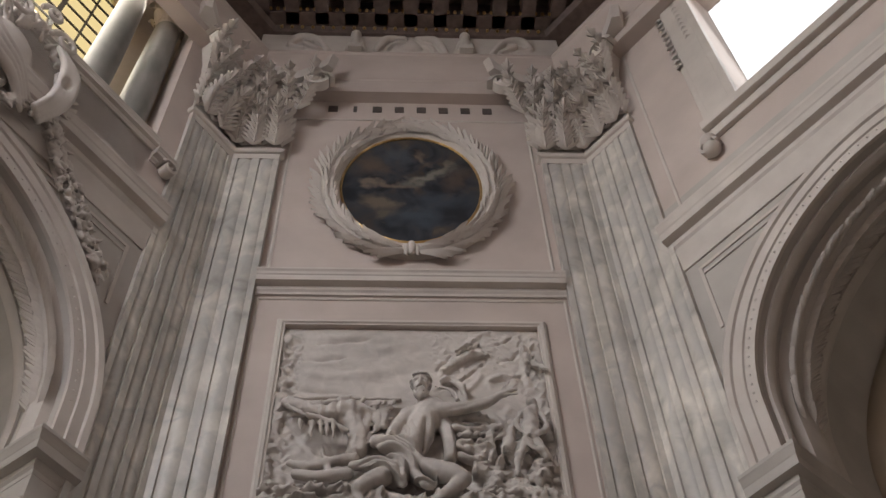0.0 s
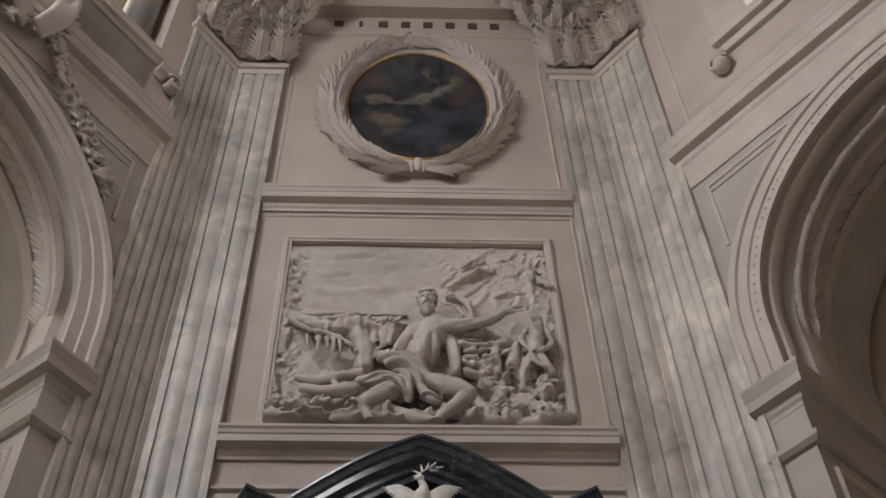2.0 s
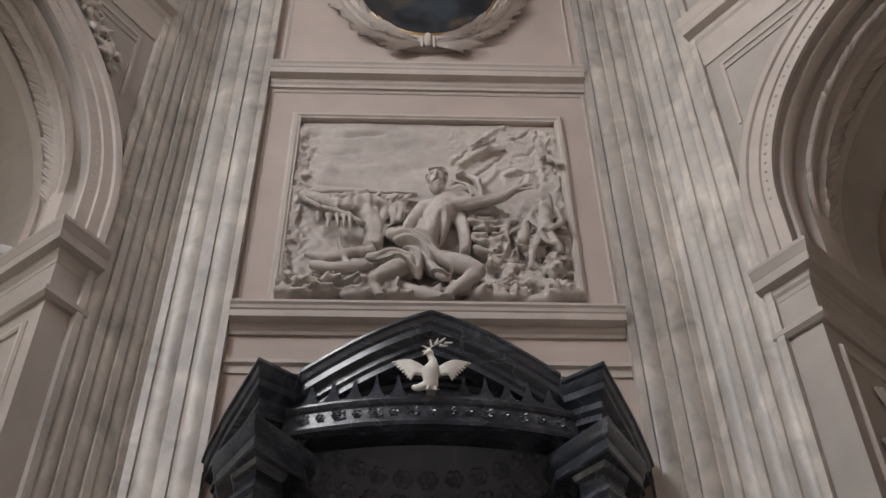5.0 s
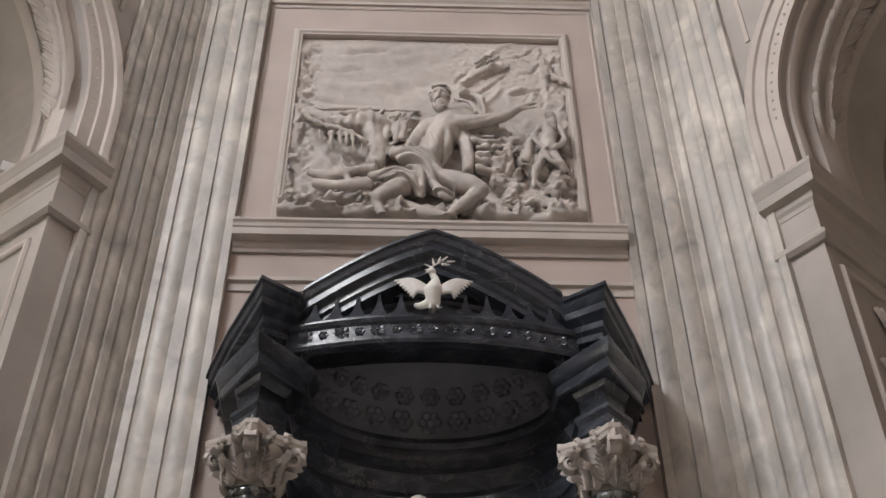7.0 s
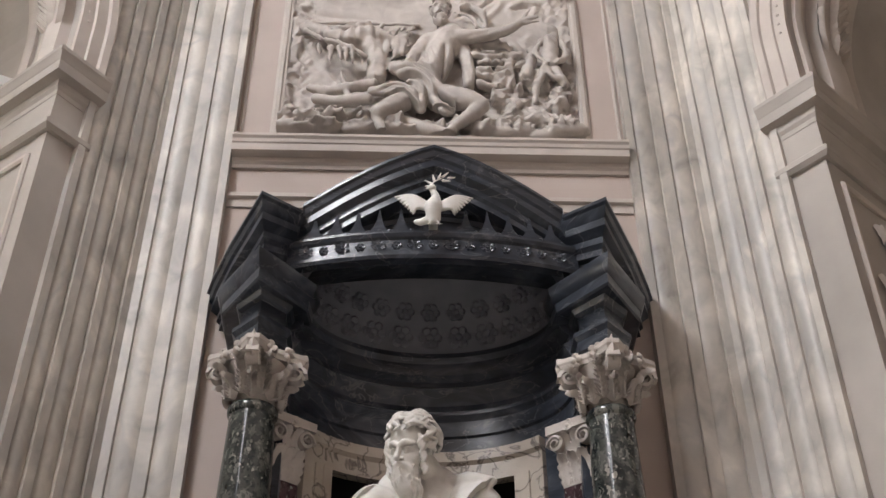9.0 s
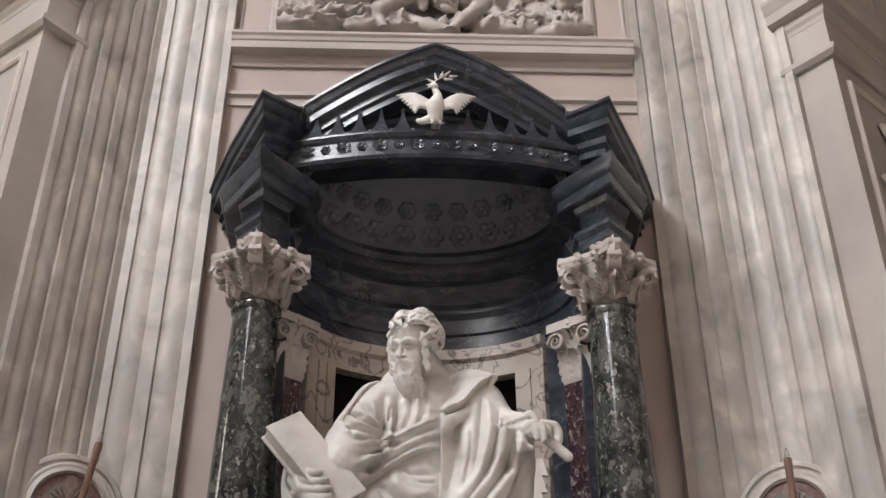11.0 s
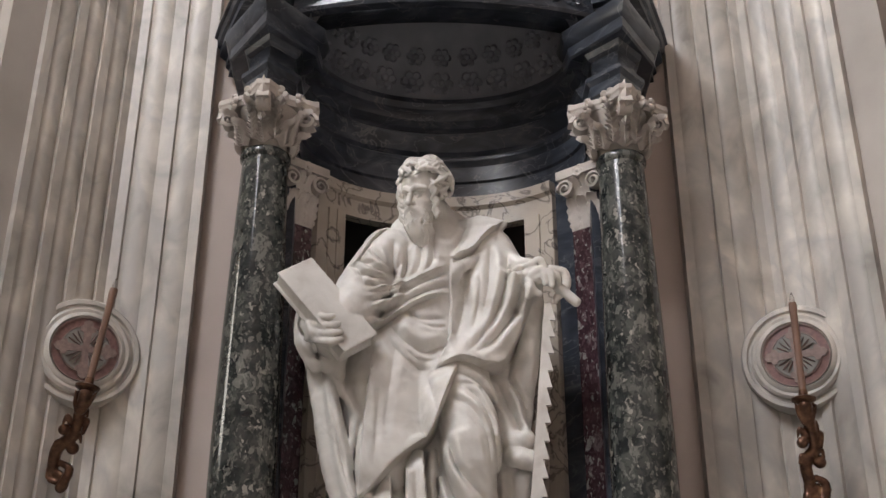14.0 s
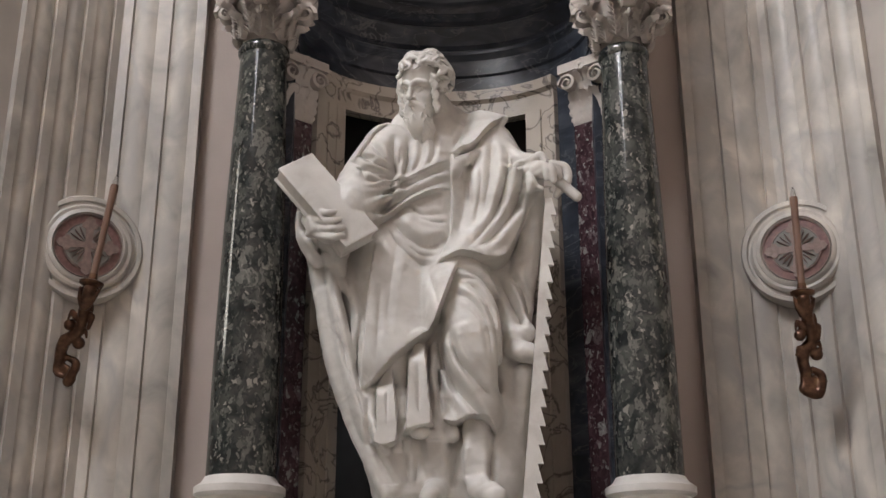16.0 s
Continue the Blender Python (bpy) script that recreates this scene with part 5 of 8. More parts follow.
for e, n, r in ((14, 13, 0.15), (31, 13, 0.12)):
    for i in range(n):
        a = math.pi * (i + 0.5) / n
        ce, se = math.cos(radians(e)), math.sin(radians(e))
        p = Vector((rx * ce * math.cos(a), NICHE_Y - 0.05 + ry * ce * math.sin(a), zb + rz * se))
        nrm = Vector((math.cos(a) / rx * ce, math.sin(a) / ry * ce, se / rz)).normalized()
        bm = bmesh.new()
        q = nrm.to_track_quat("Y", "Z").to_matrix().to_4x4()
        rosette(bm, Matrix.Translation(p) @ q, r, 6, 0.45)
        part("rosette", bm, DOME, dome, smooth=True)
# dark closing above the dome and soffit behind the front band
bm = bmesh.new()
plan_sweep(bm, [oval(180 * i / 24, 0.0, NICHE_Y) for i in range(25)], [(0.0, 8.78), (-0.02, 8.78), (-0.02, 9.98), (0.0, 9.98)][::-1])
add_box(bm, (-1.1, 9.95, 9.76), (1.1, 11.3, 9.80))
part("backing", bm, BLACK, shrine)

# marble door frame at the back
fr = thing("door_surround", "veined cream marble door frame behind the statue", "door frame", at=(0, 11.2, 0.5))
bm = bmesh.new()
plan_sweep(bm, [oval(35 + 120 * i / 24) for i in range(25)], [(0.06, 7.10), (-0.07, 7.10), (-0.07, 7.30), (-0.11, 7.34), (-0.11, 7.46), (0.06, 7.46)])
part("lintel", bm, PANEL, fr, smooth=True, angle=30)
for t0, t1, d in ((35, 43, 0.07), (43, 51, 0.10), (147, 155, 0.07), (142, 147, 0.095), (137, 142, 0.115)):
    bm = bmesh.new()
    plan_sweep(bm, [oval(t0 + (t1 - t0) * i / 3) for i in range(4)], [(0.06, 0.5), (-d, 0.5), (-d, 7.10), (0.06, 7.10)])
    part("jamb", bm, PANEL, fr, "streaked brown and cream marble")
# near-black sheet that paints the shade inside the door frame
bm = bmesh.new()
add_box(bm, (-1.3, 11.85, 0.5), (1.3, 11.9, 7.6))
part("shade_sheet", bm, DARK, fr)

# purple inner pilasters with pale capitals
for s in (-1, 1):
    p = thing("inner_pilaster", "purple breccia pilaster with a pale marble capital", "pilaster", "inner pilasters of the shrine", at=(s * 1.53, 10.5, 0.5))
    rot = Matrix.Translation((s * 1.53, 10.52, -0.10)) @ pose(0, 0, 0, 0, 0, -s * 40)
    bm = bmesh.new()
    add_box(bm, (-0.17, -0.08, 2.9), (0.17, 0.15, 6.78), rot)
    part("shaft", bm, PURPLE, p, bevel=0.01)
    bm = bmesh.new()
    add_box(bm, (-0.20, -0.11, 0.5), (0.20, 0.15, 2.9), rot)
    part("base", bm, BLACK, p)
    bm = bmesh.new()
    add_box(bm, (-0.17, -0.08, 6.78), (0.17, 0.14, 7.36), rot)
    add_box(bm, (-0.27, -0.20, 7.36), (0.27, 0.16, 7.46), rot)
    for x in (-0.12, 0.0, 0.12):
        leaf(bm, rot @ Matrix.Translation((x, -0.08, 6.80)), 0.16, 0.34, 0.35, 0.1)
    for x in (-0.07, 0.07):
        leaf(bm, rot @ Matrix.Translation((x, -0.08, 6.98)), 0.16, 0.38, 0.4, 0.12)
    for k in (-1, 1):
        scroll(bm, rot @ Matrix.Translation((k * 0.17, -0.14, 7.24)) @ Matrix.Diagonal((k, 1, 1, 1)), 0.12, 0.12, 1.8)
    rosette(bm, rot @ Matrix.Translation((0, -0.18, 7.40)), 0.08, 5, 0.4)
    part("capital", bm, RELIEF, p, smooth=True, angle=40)

# columns of green breccia
CX, CY = 1.81, 10.08
for s in (-1, 1):
    c = thing("column", "polished green breccia column with a white Corinthian capital", "column", "green columns", at=(s * CX, CY, 0))
    at = Matrix.Translation((s * CX, CY, 0))
    bm = bmesh.new()
    lathe(bm, [(0.305, 3.01)] + [(0.303 - 0.073 * max(0, (f - 0.25) / 0.75) ** 1.5, 3.01 + 4.15 * f) for f in [i / 12 for i in range(1, 13)]] + [(0.252, 7.18), (0.258, 7.21), (0.252, 7.25), (0.23, 7.27)], 40, at)
    part("shaft", bm, GREEN, c, smooth=True, angle=40)
    bm = bmesh.new()
    lathe(bm, [(0.45, 2.53), (0.45, 2.69), (0.43, 2.74), (0.36, 2.77), (0.35, 2.83), (0.40, 2.86), (0.40, 2.92), (0.34, 2.96), (0.31, 3.01)], 40, at)
    add_box(bm, (-0.46, -0.46, 2.37), (0.46, 0.46, 2.53), at @ pose(0, 0, 0, 0, 0, 45))
    part("base", bm, STATUE, c, smooth=True, angle=40)
    bm = bmesh.new()
    add_box(bm, (-0.5, -0.5, 0.0), (0.5, 0.5, 2.37), at @ pose(0, 0, 0, 0, 0, 45))
    part("pedestal", bm, BLACK, c, bevel=0.02)
    cap = bmesh.new()
    lathe(cap, [(0.21, 7.26), (0.215, 7.50), (0.24, 7.64), (0.30, 7.74), (0.28, 7.76)], 24, at)
    bell = part("capital", cap, RELIEF, c, "white carved marble capital", smooth=True)
    for tier, (z, h, r, o) in enumerate(((7.27, 0.25, 0.255, 0), (7.30, 0.42, 0.265, 22.5))):
        for k in range(8):
            bm = bmesh.new()
            frond(bm, at @ pose(0, 0, 0, 0, 0, 45 * k + o) @ Matrix.Translation((0, -r + 0.015, z)), 0.17, h, 0.40, 0.10)
            part("acanthus_leaf", bm, RELIEF, bell, smooth=True, angle=50)
    for k in range(4):
        bm = bmesh.new()
        m = at @ pose(0, 0, 0, 0, 0, 90 * k) @ Matrix.Translation((0.40, 0, 7.66))
        scroll(bm, m, 0.125, 0.15, 2.0, 0.34)
        leaf(bm, at @ pose(0, 0, 0, 0, 0, 90 * k + 90) @ Matrix.Translation((0, -0.27, 7.45)), 0.14, 0.30, 0.5, 0.3)
        part("volute", bm, RELIEF, bell, smooth=True, angle=45)
        bm = bmesh.new()
        rosette(bm, at @ pose(0, 0, 0, 0, 0, 45 * k - 67.5) @ Matrix.Translation((0, -0.36, 7.80 + 0.02 * (k % 2))), 0.10, 5, 0.5)
        blade(bm, at @ pose(0, 0, 0, 0, 0, 90 * k) @ Matrix.Translation((0, -0.47, 7.62)), 0.30, 0.07)
        part("flower", bm, RELIEF, bell, smooth=True)
    bm = bmesh.new()
    tips = []
    for k in range(4):
        a = radians(90 * k)
        for d in (-7, 7):
            tips.append((0.52, a + radians(d)))
        for d, r in ((22, 0.40), (45, 0.315), (68, 0.40)):
            tips.append((r, a + radians(d)))
    lv = [[bm.verts.new(at @ Vector((r * g * math.cos(a), r * g * math.sin(a), z))) for r, a in tips] for z, g in ((7.75, 0.93), (7.79, 0.96), (7.81, 1.0), (7.86, 1.0))]
    n = len(tips)
    for u, w in zip(lv, lv[1:]):
        for i in range(n):
            bm.faces.new((u[i], u[(i + 1) % n], w[(i + 1) % n], w[i]))
    bm.faces.new(lv[0][::-1])
    bm.faces.new(lv[-1])
    part("abacus", bm, RELIEF, bell)

# entablature blocks over the columns
for s in (-1, 1):
    core = [(s * 1.57, 10.60), (s * 1.57, 10.08), (s * 1.81, 9.82), (s * 2.05, 10.08), (s * 2.05, 11.0)]
    wide = [(s * 1.52, 10.44), (s * 1.54, 10.22), (s * 1.81, 9.88), (s * 2.10, 10.32), (s * 2.12, 11.0)]
    bm = bmesh.new()
    plan_sweep(bm, core if s > 0 else core[::-1], [(-0.2, 7.86), (0.0, 7.86), (0.0, 7.98), (0.03, 8.0), (0.03, 8.12), (0.07, 8.17), (0.07, 8.22), (0.0, 8.25), (0.0, 8.44), (0.04, 8.47), (0.07, 8.54), (-0.2, 8.54)])
    block = part("entablature_block", bm, BLACK, shrine, "black marble with grey veins", smooth=True, angle=25)
    bm = bmesh.new()
    plan_sweep(bm, wide if s > 0 else wide[::-1], [(-0.3, 8.53), (0.18, 8.53), (0.20, 8.55), (0.20, 8.67), (0.23, 8.70), (0.27, 8.79), (0.27, 8.86), (-0.3, 8.86)])
    part("block_cornice", bm, BLACK, block, smooth=True, angle=25)
    bm = bmesh.new()
    add_mesh(bm, [(x, y, z) for z in (7.87, 8.55) for x, y in core + [(s * 1.6, 11.0)]] + [(x, y, z) for z in (8.54, 9.08) for x, y in wide + [(s * 1.6, 11.0)]], [(0, 1, 2, 3, 4, 5), (6, 7, 8, 9, 10, 11), (12, 13, 14, 15, 16, 17), (18, 19, 20, 21, 22, 23)] + [(o + i, o + (i + 1) % 6, o + 6 + (i + 1) % 6, o + 6 + i) for o in (0, 12) for i in range(6)])
    part("core", bm, BLACK, block)

# bowed band with rosettes and a row of spikes
def bow(x, y_end=10.02, y_mid=9.76):
    return (x, y_end - (y_end - y_mid) * (1 - (x / 1.6) ** 2))


path = [bow(-1.62 + 3.24 * i / 32) for i in range(33)]
bm = bmesh.new()
plan_sweep(bm, path, [(-0.10, 8.98), (0.01, 8.98), (0.03, 9.02), (0.03, 9.06), (0.0, 9.08), (0.0, 9.24), (0.03, 9.26), (0.05, 9.30), (0.05, 9.33), (-0.10, 9.33)])
band = part("bowed_band", bm, BLACK, shrine, smooth=True, angle=25)
bm = bmesh.new()
face = [(x, y + 0.30, 9.60 + 0.72 * math.sin((1 - min(1, abs(x) / 1.55)) * 0.7) / math.sin(0.7) - 0.12) for x, y in path]
k = len(face)
add_mesh(bm, [(x, y, 9.0) for x, y, z in face] + [(x, y, z) for x, y, z in face] + [(x, y + 0.1, 9.0) for x, y, z in face] + [(x, y + 0.1, z) for x, y, z in face],
         [(i, i + 1, k + i + 1, k + i) for i in range(k - 1)] + [(2 * k + i, 3 * k + i, 3 * k + i + 1, 2 * k + i + 1) for i in range(k - 1)] + [(k + i, k + i + 1, 3 * k + i + 1, 3 * k + i) for i in range(k - 1)])
part("tympanum", bm, BLACK, shrine)
for i in range(15):
    x = -1.40 + i * 0.2
    X, Y = bow(x)
    bm = bmesh.new()
    m = Matrix.Translation((X, Y - 0.005, 9.16))
    if i % 2:
        rosette(bm, m, 0.06, 6, 0.35)
    else:
        for k in range(6):
            leaf(bm, m @ pose(0, 0, 0, 0, 60 * k, 0) @ Matrix.Diagonal((1.0, 1, 0.8, 1)), 0.06, 0.12, 0.2, 0.1, 5, 5)
        rosette(bm, m @ Matrix.Diagonal((1.5, 1, 0.8, 1)), 0.06, 8, 0.35)
    part("rosette", bm, BLACK, band, smooth=True)
SPIKE = [(0.105, 0.0), (0.10, 0.05), (0.055, 0.12), (0.03, 0.20), (0.012, 0.30), (0.0, 0.37)]
for i in range(12):
    x = -1.32 + i * 0.24
    X, Y = bow(x)
    if abs(x) < 0.15:
        continue
    bm = bmesh.new()
    pts = [(X + sx * w, z) for sx, seq in ((1, SPIKE), (-1, SPIKE[-2::-1])) for w, z in seq]
    n = len(pts)
    add_mesh(bm, [(x2, Y + dy, 9.32 + z) for dy in (-0.01, 0.05) for x2, z in pts], [tuple(range(n)), tuple(range(2 * n - 1, n - 1, -1))] + [(k, (k + 1) % n, n + (k + 1) % n, n + k) for k in range(n)])
    part("spike", bm, BLACK, band)
    bm = bmesh.new()
    q = bow(x + 0.12)
    add_ball(bm, (q[0], q[1] + 0.02, 9.37), 0.035, None, 10, 7)
    part("ball", bm, BLACK, band, smooth=True)

# raking cornice: from the wall over each projecting corner and up to the apex
half = [(2.42, 10.95, 9.14), (2.34, 10.75, 9.19), (2.12, 10.28, 9.28), (1.83, 9.72, 9.37), (1.55, 10.14, 9.58)]
rise = []
for i in range(1, 11):
    f = i / 10
    x = 1.55 * (1 - f)
    rise.append((x, 10.14 - 0.38 * math.sin(f * math.pi / 2), 9.60 + 0.72 * math.sin(f * 0.7) / math.sin(0.7)))
right = half + rise
full = [(-x, y, z) for x, y, z in right] + right[-2::-1]
bm = bmesh.new()
plan_sweep(bm, full, [(-0.25, -0.36), (0.02, -0.36), (0.02, -0.28), (0.06, -0.25), (0.06, -0.17), (0.14, -0.12), (0.14, -0.03), (0.17, 0.0), (0.19, 0.07), (0.22, 0.09), (0.22, 0.13), (-0.25, 0.13)])
part("raking_cornice", bm, BLACK, shrine, "black marble curved pediment moulding", smooth=True, angle=25)
for s in (-1, 1):
    bm = bmesh.new()
    add_mesh(bm, [(s * x, y, z) for x, y, z in ((1.55, 10.2, 8.8), (1.83, 9.86, 8.8), (2.16, 10.5, 8.8), (2.2, 11.0, 8.8), (1.55, 10.2, 9.4), (1.83, 9.86, 9.25), (2.16, 10.5, 9.1), (2.2, 11.0, 9.0))], [(0, 1, 5, 4), (1, 2, 6, 5), (2, 3, 7, 6), (4, 5, 6, 7)])
    part("corner_fill", bm, BLACK, shrine)
bm = bmesh.new()
n = len(right)
add_mesh(bm, [(x, y + 0.2, z - 0.25) for x, y, z in full] + [(x * 0.9, 11.02, z - 0.55) for x, y, z in full], [(i, i + 1, len(full) + i + 1, len(full) + i) for i in range(len(full) - 1)])
part("roof", bm, BLACK, shrine)

# white dove with a branch
dv = Carving((-0.50, 9.35, 9.25), (0.50, 9.95, 10.15), 0.011)
dv.line([(0.0, 9.62, 9.42), (-0.01, 9.58, 9.55), (0.02, 9.60, 9.70), (-0.01, 9.60, 9.80)], [0.075, 0.095, 0.05, 0.035], 0.02)
dv.ball((-0.02, 9.58, 9.83), (0.045, 0.045, 0.04), 0.015)
dv.bone((-0.05, 9.57, 9.82), (-0.09, 9.56, 9.80), 0.015, 0.006, 0.008)
dv.line([(-0.05, 9.63, 9.42), (-0.14, 9.66, 9.40), (-0.19, 9.68, 9.42)], [0.05, 0.04, 0.03], 0.02)
for s in (-1, 1):
    for i in range(8):
        f = i / 7
        dv.line([(s * 0.06, 9.62, 9.62 - 0.07 * f), (s * (0.24 - 0.05 * f), 9.60, 9.72 - 0.16 * f), (s * (0.43 - 0.20 * f), 9.62, 9.72 - 0.24 * f)], [0.028, 0.026, 0.012], 0.006)
    dv.line([(s * 0.03, 9.60, 9.38), (s * 0.05, 9.58, 9.31)], [0.015, 0.012], 0.01)
    for k in (-1, 0, 1):
        dv.bone((s * 0.05, 9.58, 9.31), (s * 0.05 + 0.04 * k, 9.54, 9.29), 0.010, 0.007, 0.006)
dv.line([(-0.08, 9.56, 9.80), (0.0, 9.56, 9.90), (0.10, 9.58, 9.98)], [0.009, 0.009, 0.007], 0.006)
for x, z, a in ((-0.03, 9.88, 150), (0.0, 9.93, 100), (0.05, 9.96, 70), (0.10, 9.99, 40), (0.10, 9.93, -10), (0.16, 9.97, 0), (-0.02, 9.85, 190)):
    d = radians(a)
    dv.bone((x, 9.57, z), (x + 0.08 * math.cos(d), 9.56, z + 0.08 * math.sin(d)), 0.018, 0.008, 0.006)
dv.line([(0, 9.66, 9.5), (0, 9.9, 9.5)], [0.05, 0.05], 0.02)
tagged(carved("dove_ornament", dv, STATUE), "white marble dove with a branch fixed to the black pediment", "ornament")

# pedestal under the statue
ped = thing("statue_pedestal", "black and cream marble pedestal under the statue", "pedestal", at=(0, 10.1, 0))
bm = bmesh.new()
add_box(bm, (-1.05, 9.35, 0.0), (1.05, 10.7, 2.05))
part("die", bm, PANEL, ped, bevel=0.02)
bm = bmesh.new()
add_box(bm, (-1.15, 9.25, 2.05), (1.15, 10.75, 2.25))
part("cap", bm, BLACK, ped, bevel=0.03)

# ---- consecration crosses and candle brackets on the pilasters ----
for s in (-1, 1):
    half_turn = math.degrees(TURN[s]) / 2
    c, sn = math.cos(TURN[s]), math.sin(TURN[s])
    p = Vector((s * (BEND_X + c * 0.17), 10.85 - sn * 0.17, 5.34)) + Vector((-s * math.sin(radians(half_turn)), -math.cos(radians(half_turn)), 0)) * 0.15
    m = Matrix.Translation(p) @ pose(0, 0, 0, 0, 0, -s * half_turn)
    md = thing("cross_medallion", "round marble medallion with a cross on red porphyry", "medallion", "cross medallions", at=p)
    flat = m @ pose(0, 0, 0, 90)
    bm = bmesh.new()
    lathe(bm, [(0.55, -0.25), (0.55, -0.03), (0.53, 0.0), (0.49, 0.0), (0.48, -0.03), (0.455, -0.03), (0.445, 0.015), (0.42, 0.035), (0.39, 0.03), (0.375, 0.05), (0.345, 0.06), (0.33, 0.02), (0.0, 0.02)], 48, flat)
    part("ring", bm, MARBLE, md, smooth=True, angle=35)
    bm = bmesh.new()
    lathe(bm, [(0.325, 0.026), (0.23, 0.028), (0.0, 0.028)], 40, flat)
    part("disc", bm, RED, md)
    bm = bmesh.new()
    lathe(bm, [(0.235, 0.03), (0.225, 0.042), (0.0, 0.042)], 40, flat)
    part("inlay", bm, GREYSTONE, md, "dark green-grey inlay")
    for r in (0.238, 0.322):
        bm = bmesh.new()
        lathe(bm, [(r - 0.006, 0.03), (r - 0.005, 0.047), (r + 0.005, 0.047), (r + 0.006, 0.03)], 48, flat, cap=False)
        part("thin_ring", bm, PALE_RED, md, smooth=True)
    for k in range(4):
        a = 90 * k
        bm = bmesh.new()
        out = [(-0.028, 0.0), (0.028, 0.0), (0.040, 0.17), (0.075, 0.185), (0.080, 0.225), (0.048, 0.24), (0.042, 0.28), (0.0, 0.305), (-0.042, 0.28), (-0.048, 0.24), (-0.080, 0.225), (-0.075, 0.185), (-0.040, 0.17)]
        k2 = len(out)
        add_mesh(bm, [(x, y, z) for y in (-0.052, -0.03) for x, z in out], [tuple(range(k2)), tuple(range(2 * k2 - 1, k2 - 1, -1))] + [(i, (i + 1) % k2, k2 + (i + 1) % k2, k2 + i) for i in range(k2)], m @ pose(0, 0, 0, 0, a, 0))
        part("cross_arm", bm, PALE_RED, md, "pale red stone arm")
        for d in (-16, 0, 16):
            bm = bmesh.new()
            blade(bm, m @ Matrix.Translation((0, -0.035, 0)) @ pose(0, 0, 0, 0, a + 45 + d, 0) @ Matrix.Translation((0, 0, 0.07)), 0.13, 0.018)
            part("ray", bm, PALE_RED, md)
    # bracket
    q = {-1: ((-3.60, 10.52, 4.10), (-3.26, 9.98, 4.76), (-3.13, 9.98, 5.80)), 1: ((3.43, 10.32, 3.95), (3.31, 9.95, 4.68), (3.33, 9.95, 5.70))}[s]
    b0, b1, b2 = [Vector(v) for v in q]
    cb = thing("candle_bracket", "bronze scroll bracket holding a candle with a glass tip", "candle holder", "candle brackets", at=b0)
    cv = Carving(tuple(min(b0[i], b1[i]) - 0.3 for i in range(3)), tuple(max(b0[i], b1[i]) + 0.3 for i in range(3)), 0.014)
    d = b1 - b0
    g = lambda f, sx, sz: tuple(b0 + d * f + Vector((sx, -0.02, sz)))
    cv.line([g(0.0, 0, 0), g(0.02, -0.08 * s, -0.10), g(0.05, 0.05, -0.17), g(0.12, 0.10, -0.06), g(0.10, 0.02, 0.02)], [0.05, 0.05, 0.05, 0.04, 0.03], 0.015)
    cv.line([g(0.05, -0.05, 0.0), g(0.25, -0.06, 0.04), g(0.45, 0.04, 0.02), g(0.70, 0.02, 0.0), g(1.0, 0, -0.05)], [0.05, 0.06, 0.05, 0.055, 0.06], 0.015)
    cv.ball(g(0.30, 0.07, 0.0), 0.06, 0.015)
    cv.ball(g(0.52, -0.07, 0.0), 0.055, 0.015)
    cv.line([g(0.55, 0.06, 0.05), g(0.62, 0.11, 0.0), g(0.55, 0.10, -0.06)], [0.03, 0.03, 0.02], 0.01)
    for i in range(9):
        w = 0.7 * i
        cv.line([g(0.82, 0.045 * math.cos(w), 0.045 * math.sin(w) - 0.05), g(0.90, 0.075 * math.cos(w), 0.06 * math.sin(w) - 0.03), g(1.0, 0.10 * math.cos(w), 0.05 * math.sin(w) - 0.04)], [0.016, 0.022, 0.010], 0.006)
    for f, sx in ((0.30, -0.09), (0.38, 0.09), (0.60, -0.08), (0.68, 0.07)):
        cv.line([g(f, sx * 0.4, 0.0), g(f + 0.05, sx, 0.02), g(f + 0.02, sx * 1.35, -0.03)], [0.030, 0.026, 0.012], 0.008)
    for i in range(14):
        w, r = 0.55 * i, 0.125 * (1 - i / 17)
        w2, r2 = 0.55 * (i + 1), 0.125 * (1 - (i + 1) / 17)
        cv.bone(g(0.06, r * math.cos(w), r * math.sin(w) - 0.06), g(0.06, r2 * math.cos(w2), r2 * math.sin(w2) - 0.06), 0.026, 0.025, 0.006)
    carved("arm", cv, BRONZE, cb)
    bm = bmesh.new()
    up = Matrix.Translation(b1) @ (b2 - b1).to_track_quat("Z", "Y").to_matrix().to_4x4()
    lathe(bm, [(0.03, -0.12), (0.05, -0.08), (0.06, -0.03), (0.11, 0.0), (0.115, 0.02), (0.10, 0.03), (0.045, 0.035), (0.04, 0.10)], 20, up)
    part("cup", bm, BRONZE, cb, smooth=True)
    L = (b2 - b1).length
    bm = bmesh.new()
    lathe(bm, [(0.034, 0.02), (0.032, L * 0.5), (0.036, L * 0.86), (0.04, L * 0.90), (0.036, L * 0.95), (0.0, L * 0.95)], 16, up)
    part("candle", bm, CANDLE, cb, "brownish candle sleeve", smooth=True)
    bm = bmesh.new()
    lathe(bm, [(0.022, L * 0.95), (0.026, L * 0.98), (0.018, L * 1.03), (0.0, L * 1.06)], 12, up)
    part("bulb", bm, BULB, cb, "clear glass bulb", smooth=True)
